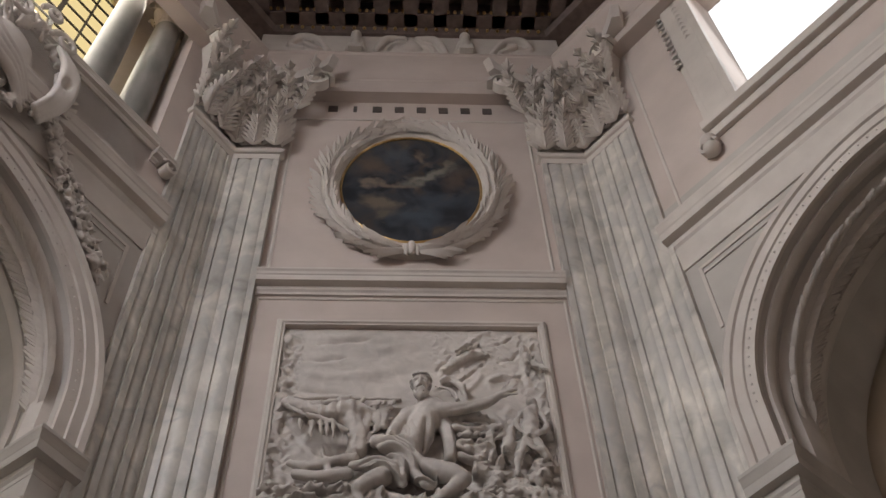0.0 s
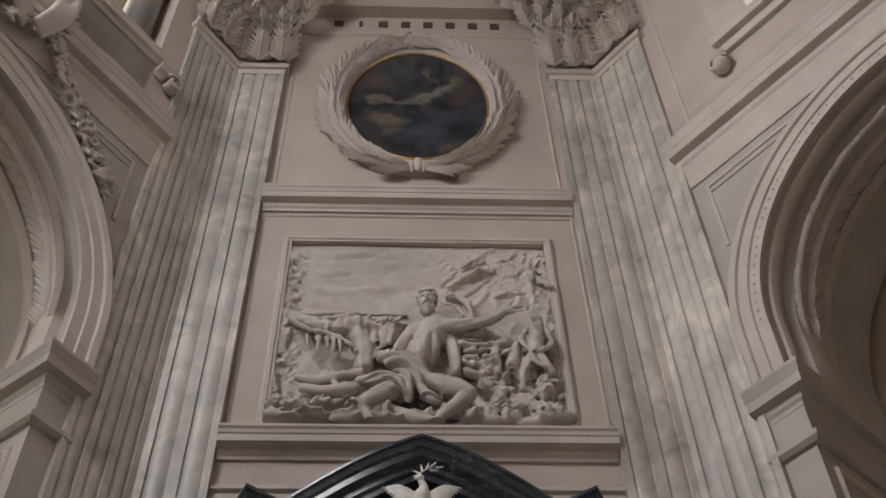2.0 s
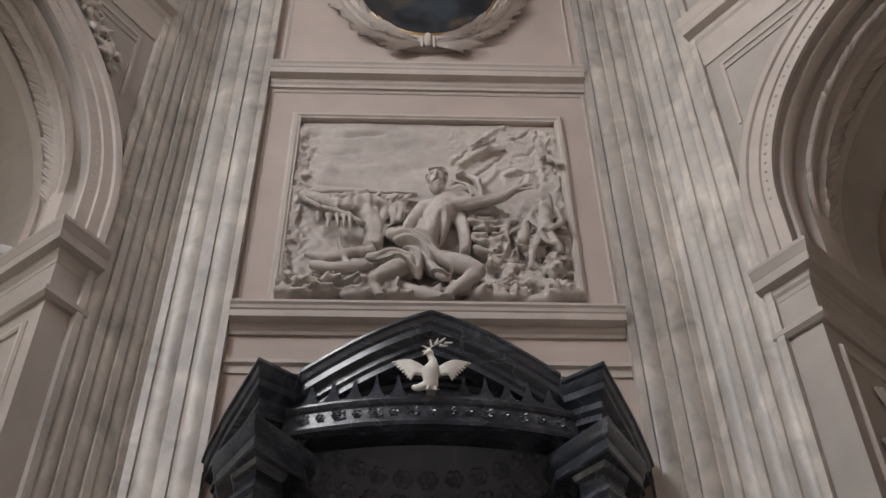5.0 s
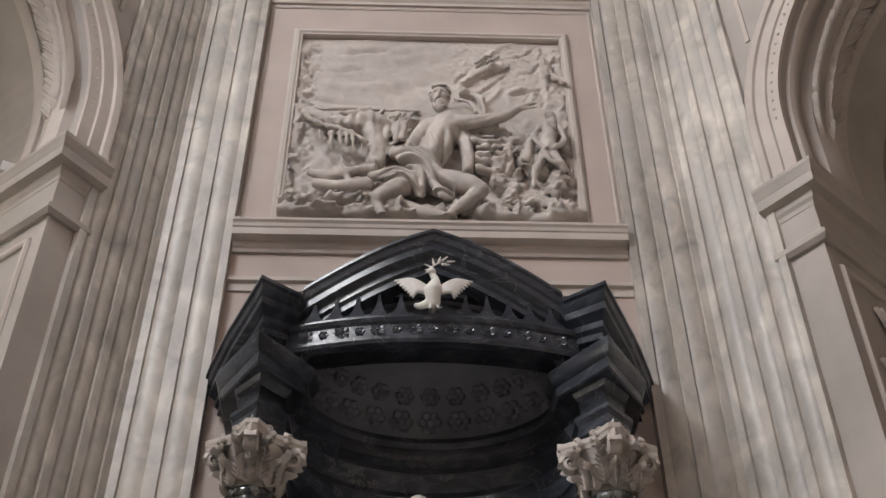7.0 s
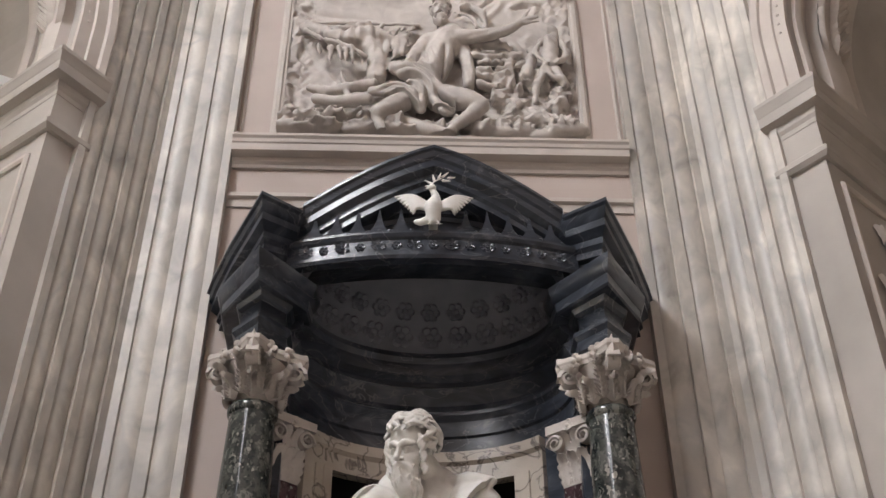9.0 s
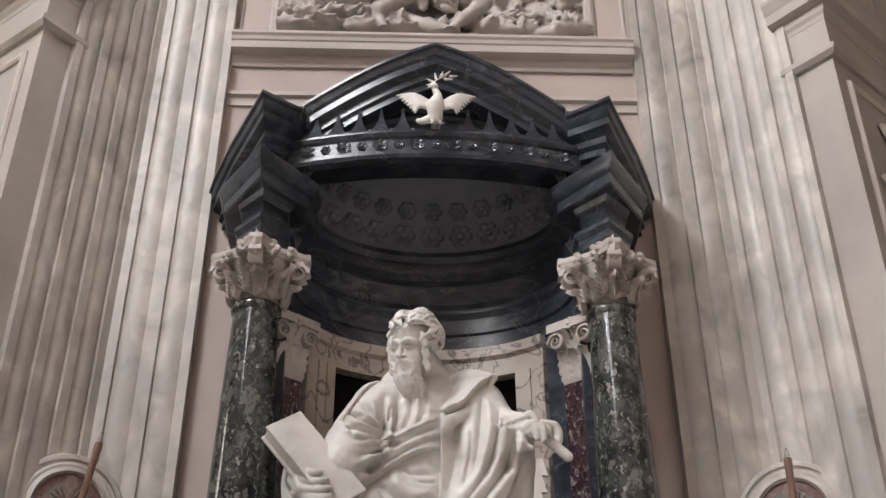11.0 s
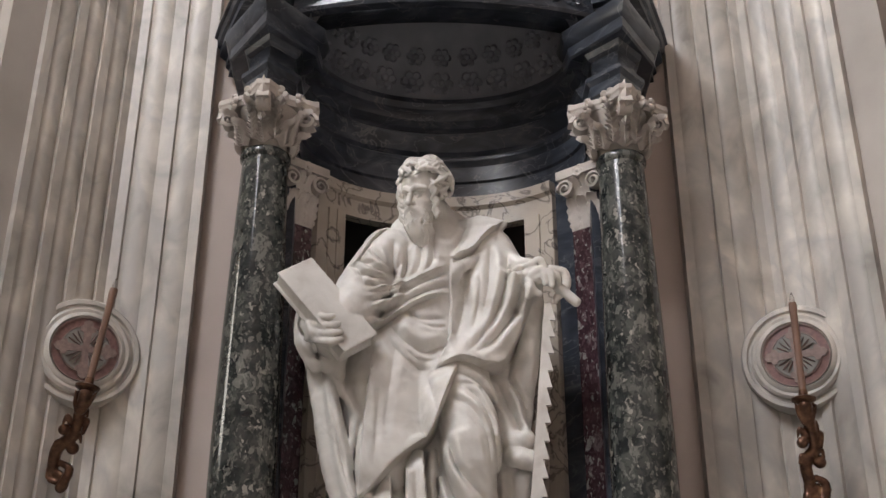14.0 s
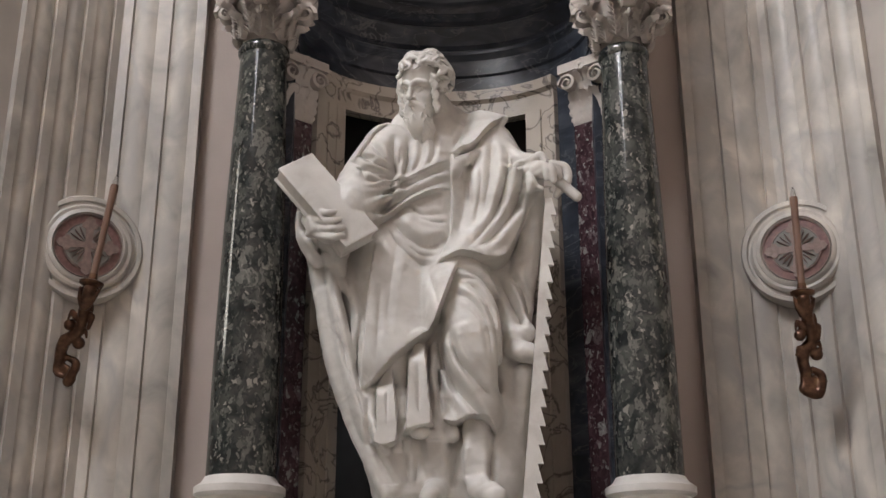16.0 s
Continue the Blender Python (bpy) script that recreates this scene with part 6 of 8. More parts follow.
# ---- statue ----
st = Carving((-1.75, 9.25, 2.3), (1.35, 10.75, 6.75), 0.0115)
st.line([(-0.80, 10.25, 5.45), (-0.68, 10.25, 4.32), (-0.35, 10.20, 2.96)], [0.329, 0.371, 0.318], 0.05)
st.line([(0.51, 10.20, 5.55), (0.54, 10.20, 4.31), (0.41, 10.20, 2.96)], [0.291, 0.265, 0.318], 0.05)
st.line([(-0.04, 10.30, 5.01), (-0.01, 10.35, 3.70)], [0.530, 0.451], 0.05)
st.line([(-1.21, 10.00, 5.07), (-1.12, 10.00, 4.69), (-0.97, 10.00, 4.04), (-0.75, 10.00, 3.43), (-0.49, 9.95, 2.90)], [0.095, 0.106, 0.127, 0.117, 0.106], 0.04)
st.line([(-1.04, 9.90, 4.93), (-0.95, 9.90, 4.44), (-0.83, 9.90, 3.97), (-0.70, 9.90, 3.41)], [0.074, 0.085, 0.085, 0.074], 0.03)
st.line([(-0.12, 10.22, 6.25), (-0.23, 10.16, 5.25)], [0.488, 0.530], 0.05)
st.line([(-0.54, 10.10, 6.17), (0.40, 10.12, 6.19)], [0.233, 0.265], 0.05)
st.line([(-0.47, 10.10, 5.11), (-0.51, 10.02, 4.05)], [0.424, 0.307], 0.05)
st.line([(0.06, 10.05, 4.98), (0.22, 9.74, 4.24), (0.30, 9.94, 3.52)], [0.360, 0.265, 0.191], 0.05)
st.line([(0.27, 9.90, 3.51), (0.30, 9.92, 2.97)], [0.154, 0.106], 0.02)
st.line([(-0.12, 10.00, 3.43), (-0.08, 9.96, 2.93)], [0.133, 0.095], 0.02)
st.line([(0.29, 9.90, 2.91), (0.41, 9.55, 2.79)], [0.117, 0.085], 0.03)
st.line([(-0.09, 9.95, 2.90), (-0.15, 9.60, 2.79)], [0.106, 0.085], 0.03)
st.line([(-0.18, 9.74, 6.59), (-0.05, 9.90, 6.42), (-0.04, 9.97, 6.20)], [0.150, 0.180, 0.254], 0.03)
st.line([(-0.53, 9.92, 6.09), (-0.76, 9.74, 5.65), (-0.93, 9.70, 5.33), (-1.19, 9.75, 5.15)], [0.265, 0.254, 0.212, 0.138], 0.04)
st.line([(-0.48, 9.82, 6.04), (-0.68, 9.68, 5.74), (-0.78, 9.62, 5.52)], [0.064, 0.074, 0.053], 0.02)
st.line([(-0.39, 9.78, 5.93), (-0.52, 9.64, 5.67), (-0.62, 9.60, 5.51)], [0.053, 0.058, 0.042], 0.02)
st.line([(-0.58, 9.88, 6.11), (-0.84, 9.76, 5.83), (-0.99, 9.74, 5.65)], [0.053, 0.053, 0.042], 0.02)
st.line([(-0.73, 9.60, 5.59), (-0.83, 9.58, 5.50)], [0.074, 0.053], 0.02)
st.line([(-0.47, 9.64, 5.61), (-0.52, 9.70, 5.81), (-0.37, 9.75, 5.95)], [0.048, 0.042, 0.032], 0.02)
st.line([(-1.17, 9.55, 5.16), (-1.01, 9.50, 5.09)], [0.117, 0.106], 0.02)
st.line([(0.40, 10.00, 6.17), (0.63, 9.90, 5.73), (0.77, 9.70, 5.79)], [0.276, 0.254, 0.170], 0.04)
st.line([(0.50, 9.88, 6.12), (0.72, 9.70, 5.90)], [0.095, 0.074], 0.02)
st.line([(0.74, 9.62, 5.78), (0.86, 9.55, 5.75)], [0.095, 0.085], 0.02)
st.line([(0.76, 9.54, 5.83), (0.86, 9.50, 5.87), (0.91, 9.50, 5.81)], [0.037, 0.037, 0.032], 0.008)
st.line([(0.80, 9.50, 5.73), (0.89, 9.45, 5.75), (0.91, 9.45, 5.62)], [0.037, 0.037, 0.032], 0.008)
st.line([(0.84, 9.50, 5.70), (0.95, 9.44, 5.73), (0.97, 9.45, 5.60)], [0.037, 0.037, 0.032], 0.008)
st.line([(0.87, 9.52, 5.68), (1.00, 9.46, 5.72), (1.04, 9.48, 5.64)], [0.037, 0.037, 0.026], 0.008)
st.line([(0.75, 9.55, 5.69), (0.80, 9.50, 5.57), (0.86, 9.48, 5.53)], [0.037, 0.032, 0.026], 0.008)
st.line([(0.88, 9.54, 5.75), (1.04, 9.54, 5.62), (1.19, 9.54, 5.48)], [0.048, 0.048, 0.048], 0.01)
st.line([(0.97, 9.58, 5.82), (1.10, 9.60, 5.80), (1.12, 9.60, 5.66), (1.01, 9.58, 5.51)], [0.037, 0.042, 0.042, 0.037], 0.01)
st.line([(0.07, 9.90, 6.36), (0.34, 9.86, 6.39), (0.57, 9.84, 6.41)], [0.085, 0.095, 0.032], 0.02)
st.line([(0.57, 9.84, 6.40), (0.40, 9.80, 6.12), (0.22, 9.74, 5.97), (0.06, 9.70, 5.81)], [0.037, 0.042, 0.048, 0.048], 0.015)
st.line([(0.15, 9.85, 6.26), (0.33, 9.85, 6.23), (0.17, 9.80, 6.06)], [0.085, 0.074, 0.074], 0.03)
st.line([(0.45, 10.05, 6.03), (0.38, 9.95, 5.23), (0.06, 9.90, 4.88)], [0.291, 0.291, 0.212], 0.05)
st.line([(0.81, 9.90, 5.61), (0.75, 9.95, 5.06), (0.66, 10.05, 4.49), (0.65, 10.10, 3.86)], [0.127, 0.138, 0.138, 0.127], 0.04)
st.line([(-0.57, 10.03, 3.66), (-0.35, 10.01, 3.62), (0.00, 10.02, 3.69)], [0.223, 0.233, 0.223], 0.03)
st.line([(-0.65, 9.88, 3.76), (-0.69, 9.88, 3.48)], [0.074, 0.069], 0.015)
st.line([(-0.53, 9.84, 3.88), (-0.53, 9.82, 3.31)], [0.080, 0.090], 0.012)
st.line([(-0.39, 9.92, 4.00), (-0.40, 9.90, 3.26)], [0.069, 0.080], 0.012)
st.line([(-0.26, 9.80, 4.13), (-0.24, 9.78, 3.40)], [0.085, 0.106], 0.012)
st.line([(-0.11, 9.88, 4.16), (-0.09, 9.86, 3.38)], [0.074, 0.085], 0.012)
st.line([(0.01, 9.88, 4.02), (0.06, 9.92, 3.37)], [0.064, 0.074], 0.015)
st.line([(0.69, 9.95, 3.93), (0.63, 10.00, 3.43)], [0.085, 0.064], 0.02)
st.line([(-1.31, 9.80, 5.44), (-1.29, 9.80, 5.17), (-1.18, 9.82, 4.94)], [0.070, 0.090, 0.070], 0.03)
st.line([(-1.17, 9.76, 5.31), (-1.09, 9.76, 5.10), (-1.06, 9.80, 4.94)], [0.090, 0.100, 0.070], 0.03)
st.line([(-0.99, 9.80, 5.25), (-0.96, 9.82, 5.07), (-0.98, 9.85, 4.88)], [0.070, 0.080, 0.070], 0.03)
st.line([(0.59, 9.90, 4.14), (0.69, 9.84, 4.10), (0.80, 9.84, 4.07)], [0.080, 0.100, 0.090], 0.03)
st.line([(0.62, 9.95, 4.25), (0.72, 9.92, 4.29)], [0.100, 0.100], 0.04)
st.line([(-0.69, 9.90, 3.76), (-0.68, 9.90, 3.36)], [0.06, 0.07], 0.012)
st.line([(-0.50, 9.92, 3.92), (-0.50, 9.92, 3.27)], [0.06, 0.08], 0.012)
st.line([(-0.39, 9.92, 4.03), (-0.39, 9.92, 3.27)], [0.07, 0.09], 0.012)
st.line([(-0.12, 9.93, 4.13), (-0.12, 9.93, 3.34)], [0.07, 0.09], 0.012)
st.line([(-0.01, 9.92, 3.92), (-0.01, 9.92, 3.37)], [0.06, 0.08], 0.012)
st.box((-0.56, 9.52, 3.06), (0.17, 0.36, 0.14), None, 0.006, 0.004, cut=True)
st.box((-0.19, 9.52, 3.19), (0.19, 0.36, 0.12), None, 0.006, 0.004, cut=True)
st.line([(0.06, 10.25, 3.58), (0.06, 10.25, 2.87)], [0.26, 0.28], 0.04)
# folds, pleats and edges of the cloth
st.fold("edge", [(0.06, 6.02), (0.05, 5.70), (0.05, 5.42), (0.03, 5.14), (-0.10, 4.85)], 0.075, 0.20)
st.fold("edge", [(0.04, 6.00), (0.23, 6.05), (0.39, 6.23), (0.57, 6.42)], 0.085, 0.12)
st.fold("groove", [(0.24, 6.45), (0.15, 6.20), (0.06, 6.04)], 0.030, 0.05)
st.fold("ridge", [(0.34, 6.38), (0.25, 6.23), (0.14, 6.10)], 0.020, 0.07)
st.fold("edge", [(-0.74, 5.21), (-0.52, 5.34), (-0.26, 5.50), (0.05, 5.64)], 0.075, 0.12)
st.fold("groove", [(-0.71, 5.45), (-0.47, 5.57), (-0.15, 5.74), (0.05, 5.86)], 0.045, 0.05)
st.fold("groove", [(-0.73, 5.31), (-0.47, 5.45), (-0.20, 5.60), (0.05, 5.73)], 0.050, 0.05)
st.fold("ridge", [(-0.70, 5.37), (-0.47, 5.52), (-0.18, 5.67), (0.05, 5.80)], 0.020, 0.05)
st.fold("edge", [(-0.66, 5.57), (-0.47, 5.65), (-0.15, 5.81), (0.04, 5.93)], 0.040, 0.08)
st.fold("groove", [(-0.52, 5.32), (-0.39, 5.15), (-0.20, 5.04), (0.02, 5.13)], 0.045, 0.07)
st.fold("groove", [(-0.56, 5.26), (-0.45, 5.07), (-0.27, 4.91), (-0.13, 4.86)], 0.040, 0.07)
st.fold("ridge", [(-0.45, 5.36), (-0.30, 5.21), (-0.11, 5.15), (0.02, 5.21)], 0.025, 0.06)
st.fold("groove", [(-0.35, 5.43), (-0.21, 5.33), (0.01, 5.37)], 0.025, 0.05)
st.fold("groove", [(-0.48, 6.16), (-0.49, 5.93), (-0.47, 5.73), (-0.55, 5.61)], 0.060, 0.06)
st.fold("groove", [(-0.36, 6.10), (-0.36, 5.87), (-0.41, 5.73)], 0.025, 0.04)
st.fold("groove", [(-0.23, 6.23), (-0.23, 5.93), (-0.31, 5.76)], 0.030, 0.04)
st.fold("groove", [(-0.12, 6.23), (-0.11, 5.96), (-0.18, 5.82)], 0.025, 0.04)
st.fold("ridge", [(-0.29, 6.17), (-0.30, 5.93), (-0.35, 5.77)], 0.020, 0.04)
st.fold("ridge", [(-0.17, 6.20), (-0.17, 5.96), (-0.23, 5.81)], 0.020, 0.04)
st.fold("ridge", [(-0.04, 6.17), (-0.03, 5.96)], 0.020, 0.05)
st.fold("groove", [(-0.81, 5.92), (-0.66, 5.80), (-0.51, 5.75)], 0.050, 0.04)
st.fold("groove", [(-0.72, 6.07), (-0.61, 5.92), (-0.51, 5.80)], 0.045, 0.04)
st.fold("groove", [(-0.84, 5.74), (-0.71, 5.71), (-0.53, 5.69)], 0.040, 0.04)
st.fold("groove", [(-0.76, 5.61), (-0.66, 5.61), (-0.55, 5.64)], 0.035, 0.04)
st.fold("ridge", [(-0.75, 5.99), (-0.64, 5.86), (-0.53, 5.78)], 0.030, 0.04)
st.fold("ridge", [(-0.79, 5.83), (-0.67, 5.76), (-0.54, 5.72)], 0.025, 0.04)
st.fold("ridge", [(-0.63, 6.10), (-0.56, 5.93), (-0.52, 5.83)], 0.025, 0.04)
st.fold("edge", [(-0.86, 5.80), (-0.77, 5.98), (-0.67, 6.18), (-0.51, 6.33)], 0.040, 0.06)
st.fold("groove", [(0.43, 6.14), (0.41, 5.76), (0.33, 5.31)], 0.055, 0.06)
st.fold("ridge", [(0.51, 6.10), (0.48, 5.71), (0.39, 5.31), (0.28, 5.08)], 0.050, 0.06)
st.fold("groove", [(0.60, 6.04), (0.56, 5.71), (0.43, 5.31), (0.17, 4.96)], 0.060, 0.06)
st.fold("ridge", [(0.29, 5.95), (0.27, 5.53), (0.19, 5.14)], 0.030, 0.07)
st.fold("groove", [(0.17, 5.92), (0.18, 5.53), (0.10, 5.14)], 0.022, 0.06)
st.fold("groove", [(0.72, 5.81), (0.67, 5.53), (0.48, 5.19), (0.24, 4.97)], 0.055, 0.06)
st.fold("ridge", [(0.66, 5.85), (0.61, 5.56), (0.44, 5.22)], 0.030, 0.05)
st.fold("ridge", [(0.79, 5.70), (0.69, 5.36), (0.45, 5.03)], 0.040, 0.05)
st.fold("edge", [(-0.09, 4.86), (0.14, 4.96), (0.37, 4.92), (0.54, 4.96), (0.66, 5.18), (0.80, 5.52)], 0.120, 0.20)
st.fold("groove", [(0.48, 5.87), (0.68, 5.87), (0.81, 5.90)], 0.040, 0.05)
st.fold("groove", [(0.52, 5.75), (0.65, 5.78), (0.76, 5.81)], 0.040, 0.04)
st.fold("edge", [(0.75, 5.62), (0.62, 5.78), (0.60, 5.93)], 0.060, 0.08)
st.fold("edge", [(-0.76, 3.74), (-0.63, 3.82), (-0.45, 4.01), (-0.28, 4.16), (-0.13, 4.27), (-0.04, 4.48), (0.06, 4.75), (0.12, 4.91)], 0.150, 0.30)
st.fold("edge", [(-0.65, 5.08), (-0.70, 4.64), (-0.73, 4.22), (-0.76, 3.75)], 0.110, 0.15)
st.fold("ridge", [(-0.63, 4.91), (-0.65, 4.32), (-0.67, 3.96)], 0.020, 0.06)
st.fold("groove", [(-0.58, 4.75), (-0.61, 4.22), (-0.62, 3.93)], 0.020, 0.05)
st.fold("groove", [(-0.44, 5.16), (-0.49, 4.75), (-0.54, 4.27)], 0.018, 0.07)
st.fold("groove", [(-0.16, 4.79), (-0.10, 4.54), (-0.07, 4.39)], 0.030, 0.05)
st.fold("ridge", [(-0.25, 4.86), (-0.19, 4.59), (-0.16, 4.35)], 0.015, 0.08)
st.fold("ridge", [(-1.12, 4.86), (-0.98, 4.43), (-0.90, 4.01), (-0.69, 3.40), (-0.50, 2.96)], 0.040, 0.06)
st.fold("groove", [(-1.02, 4.86), (-0.89, 4.43), (-0.82, 4.01), (-0.75, 3.70)], 0.070, 0.07)
st.fold("ridge", [(-0.93, 4.86), (-0.83, 4.53), (-0.78, 4.11)], 0.030, 0.05)
st.fold("groove", [(-0.98, 4.37), (-0.88, 3.96), (-0.67, 3.35), (-0.45, 2.92)], 0.050, 0.05)
st.fold("ridge", [(-0.86, 4.01), (-0.75, 3.60), (-0.54, 3.21), (-0.42, 2.91)], 0.040, 0.05)
st.fold("groove", [(0.07, 4.75), (0.27, 4.59), (0.41, 4.33), (0.46, 3.91), (0.46, 3.53)], 0.050, 0.06)
st.fold("groove", [(0.04, 4.59), (0.22, 4.47), (0.36, 4.22), (0.41, 3.81)], 0.035, 0.05)
st.fold("groove", [(0.06, 4.86), (0.31, 4.73), (0.49, 4.43), (0.52, 3.96)], 0.060, 0.06)
st.fold("ridge", [(0.06, 4.67), (0.25, 4.54), (0.39, 4.27), (0.44, 3.86)], 0.025, 0.04)
st.fold("ridge", [(0.08, 4.81), (0.30, 4.66), (0.45, 4.38), (0.49, 3.93)], 0.025, 0.04)
st.fold("groove", [(-0.07, 4.22), (0.00, 3.91), (0.20, 3.59), (0.40, 3.39)], 0.060, 0.06)
st.fold("groove", [(0.01, 4.26), (0.08, 4.01), (0.20, 3.83)], 0.030, 0.05)
st.fold("groove", [(-0.11, 4.01), (-0.04, 3.75), (0.04, 3.55)], 0.045, 0.05)
st.fold("ridge", [(-0.04, 4.24), (0.04, 3.96), (0.21, 3.70), (0.39, 3.53)], 0.030, 0.05)
st.fold("ridge", [(0.08, 4.27), (0.14, 4.01), (0.24, 3.88)], 0.015, 0.05)
st.fold("edge", [(-0.03, 3.48), (0.07, 3.45), (0.20, 3.49), (0.35, 3.48), (0.45, 3.34)], 0.100, 0.14)
st.fold("edge", [(-0.62, 3.78), (-0.61, 3.53), (-0.60, 3.26)], 0.090, 0.10)
st.fold("edge", [(-0.43, 3.27), (-0.44, 3.55), (-0.48, 3.93)], 0.090, 0.10)
st.fold("edge", [(-0.34, 4.06), (-0.34, 3.70), (-0.36, 3.36)], 0.100, 0.10)
st.fold("edge", [(-0.13, 3.42), (-0.16, 3.75), (-0.20, 4.22)], 0.080, 0.10)
st.fold("groove", [(-0.52, 3.75), (-0.52, 3.30)], 0.020, 0.03)
st.fold("groove", [(-0.25, 4.01), (-0.24, 3.43)], 0.025, 0.04)
st.fold("groove", [(-0.70, 3.68), (-0.68, 3.38)], 0.050, 0.04)
st.fold("groove", [(-0.07, 4.01), (-0.05, 3.50)], 0.050, 0.04)
st.fold("edge", [(-0.67, 3.27), (-0.52, 3.25), (-0.41, 3.29)], 0.100, 0.08)
st.fold("edge", [(-0.39, 3.35), (-0.25, 3.40), (-0.10, 3.42)], 0.100, 0.08)
st.fold("groove", [(0.47, 4.86), (0.62, 4.54), (0.71, 4.33)], 0.060, 0.06)
st.fold("groove", [(0.58, 4.86), (0.72, 4.65), (0.77, 4.43)], 0.050, 0.05)
st.fold("ridge", [(0.52, 4.86), (0.66, 4.59), (0.74, 4.35)], 0.040, 0.05)
st.fold("groove", [(-0.24, 3.21), (-0.27, 2.91)], 0.040, 0.05)
st.fold("groove", [(0.10, 3.30), (0.05, 2.89)], 0.050, 0.06)
st.fold("groove", [(0.40, 3.25), (0.38, 2.91)], 0.040, 0.05)
st.fold("ridge", [(0.17, 3.30), (0.13, 2.91)], 0.030, 0.05)
st.fold("groove", [(-0.37, 3.21), (-0.33, 2.91)], 0.040, 0.05)
st.fold("groove", [(-1.33, 5.47), (-1.28, 5.19), (-1.11, 4.94)], 0.040, 0.05)
st.fold("groove", [(-1.20, 5.30), (-1.17, 5.08), (-1.03, 4.94)], 0.040, 0.04)
st.fold("groove", [(-0.76, 5.87), (-0.64, 5.84)], 0.030, 0.03)
st.fold("groove", [(-0.67, 5.67), (-0.52, 5.65), (-0.36, 5.70)], 0.030, 0.03)
st.fold("groove", [(-0.91, 5.87), (-0.79, 5.76), (-0.74, 5.61)], 0.030, 0.04)
st.fold("groove", [(-0.42, 6.02), (-0.43, 5.82)], 0.020, 0.03)
st.fold("groove", [(0.33, 5.88), (0.32, 5.59), (0.26, 5.25)], 0.025, 0.04)
st.fold("groove", [(0.53, 5.65), (0.44, 5.33)], 0.030, 0.04)
st.fold("groove", [(0.22, 5.82), (0.22, 5.42)], 0.015, 0.03)
st.fold("groove", [(-0.71, 5.53), (-0.52, 5.60), (-0.31, 5.67)], 0.030, 0.03)
st.fold("groove", [(-0.65, 5.37), (-0.42, 5.52)], 0.030, 0.03)
st.fold("groove", [(-0.26, 5.30), (-0.10, 5.26), (0.02, 5.29)], 0.020, 0.03)
st.fold("groove", [(-0.39, 5.08), (-0.23, 4.96), (-0.07, 4.96)], 0.025, 0.04)
st.fold("groove", [(0.13, 4.64), (0.31, 4.49), (0.42, 4.22)], 0.020, 0.03)
st.fold("groove", [(0.10, 4.73), (0.31, 4.65), (0.47, 4.35)], 0.025, 0.03)
st.fold("groove", [(0.05, 4.22), (0.11, 3.96), (0.28, 3.75), (0.40, 3.65)], 0.030, 0.04)
st.fold("groove", [(0.16, 4.43), (0.31, 4.22), (0.36, 3.96)], 0.015, 0.04)
st.fold("groove", [(-0.76, 4.43), (-0.80, 4.01), (-0.72, 3.60)], 0.050, 0.05)
st.fold("groove", [(-1.05, 4.75), (-0.95, 4.27), (-0.85, 3.91)], 0.030, 0.04)
st.press()
st.rough((-1.7, 2.4), (1.3, 6.7), 0.0035, 34, 41)
# the head, built facing forward about its own centre, then turned and bowed
hd = Carving((-0.42, -0.42, -0.72), (0.42, 0.42, 0.42), 0.0075)
hd.ball((0, 0.03, 0.06), (0.205, 0.245, 0.235), 0.02)
hd.ball((0, -0.09, -0.11), (0.150, 0.150, 0.195), 0.04)
hd.line([(-0.125, -0.17, 0.025), (-0.065, -0.225, 0.045), (0, -0.225, 0.02), (0.065, -0.225, 0.045), (0.125, -0.17, 0.025)], [0.020, 0.028, 0.022, 0.028, 0.020], 0.02)
for k in (-1, 1):
    hd.ball((k * 0.068, -0.245, -0.025), (0.046, 0.045, 0.032), 0.02, cut=True)
    hd.ball((k * 0.066, -0.195, -0.025), (0.034, 0.030, 0.026), 0.006)
    hd.line([(k * 0.035, -0.215, -0.018), (k * 0.066, -0.228, -0.004), (k * 0.105, -0.200, -0.020)], [0.007, 0.009, 0.007], 0.005)
    hd.line([(k * 0.038, -0.212, -0.040), (k * 0.068, -0.220, -0.050), (k * 0.100, -0.195, -0.036)], [0.006, 0.007, 0.006], 0.006)
    hd.ball((k * 0.100, -0.150, -0.105), (0.050, 0.050, 0.050), 0.03)
    hd.ball((k * 0.030, -0.252, -0.098), (0.020, 0.020, 0.016), 0.010)
    hd.line([(k * 0.006, -0.262, -0.140), (k * 0.055, -0.240, -0.165), (k * 0.095, -0.195, -0.235), (k * 0.105, -0.165, -0.285)], [0.020, 0.026, 0.024, 0.012], 0.008)
    hd.ball((k * 0.205, 0.03, -0.03), (0.024, 0.045, 0.065), 0.010)
hd.line([(0, -0.225, 0.01), (0, -0.262, -0.05), (0, -0.290, -0.090)], [0.020, 0.024, 0.030], 0.014)
hd.line([(-0.030, -0.250, -0.172), (0.030, -0.250, -0.172)], [0.012, 0.012], 0.008, cut=True)
hd.line([(-0.025, -0.235, -0.192), (0.025, -0.235, -0.192)], [0.020, 0.020], 0.010)
hd.line([(0, -0.14, -0.22), (0.01, -0.16, -0.35), (0.03, -0.13, -0.46)], [0.130, 0.120, 0.060], 0.03)
rng = random.Random(17)
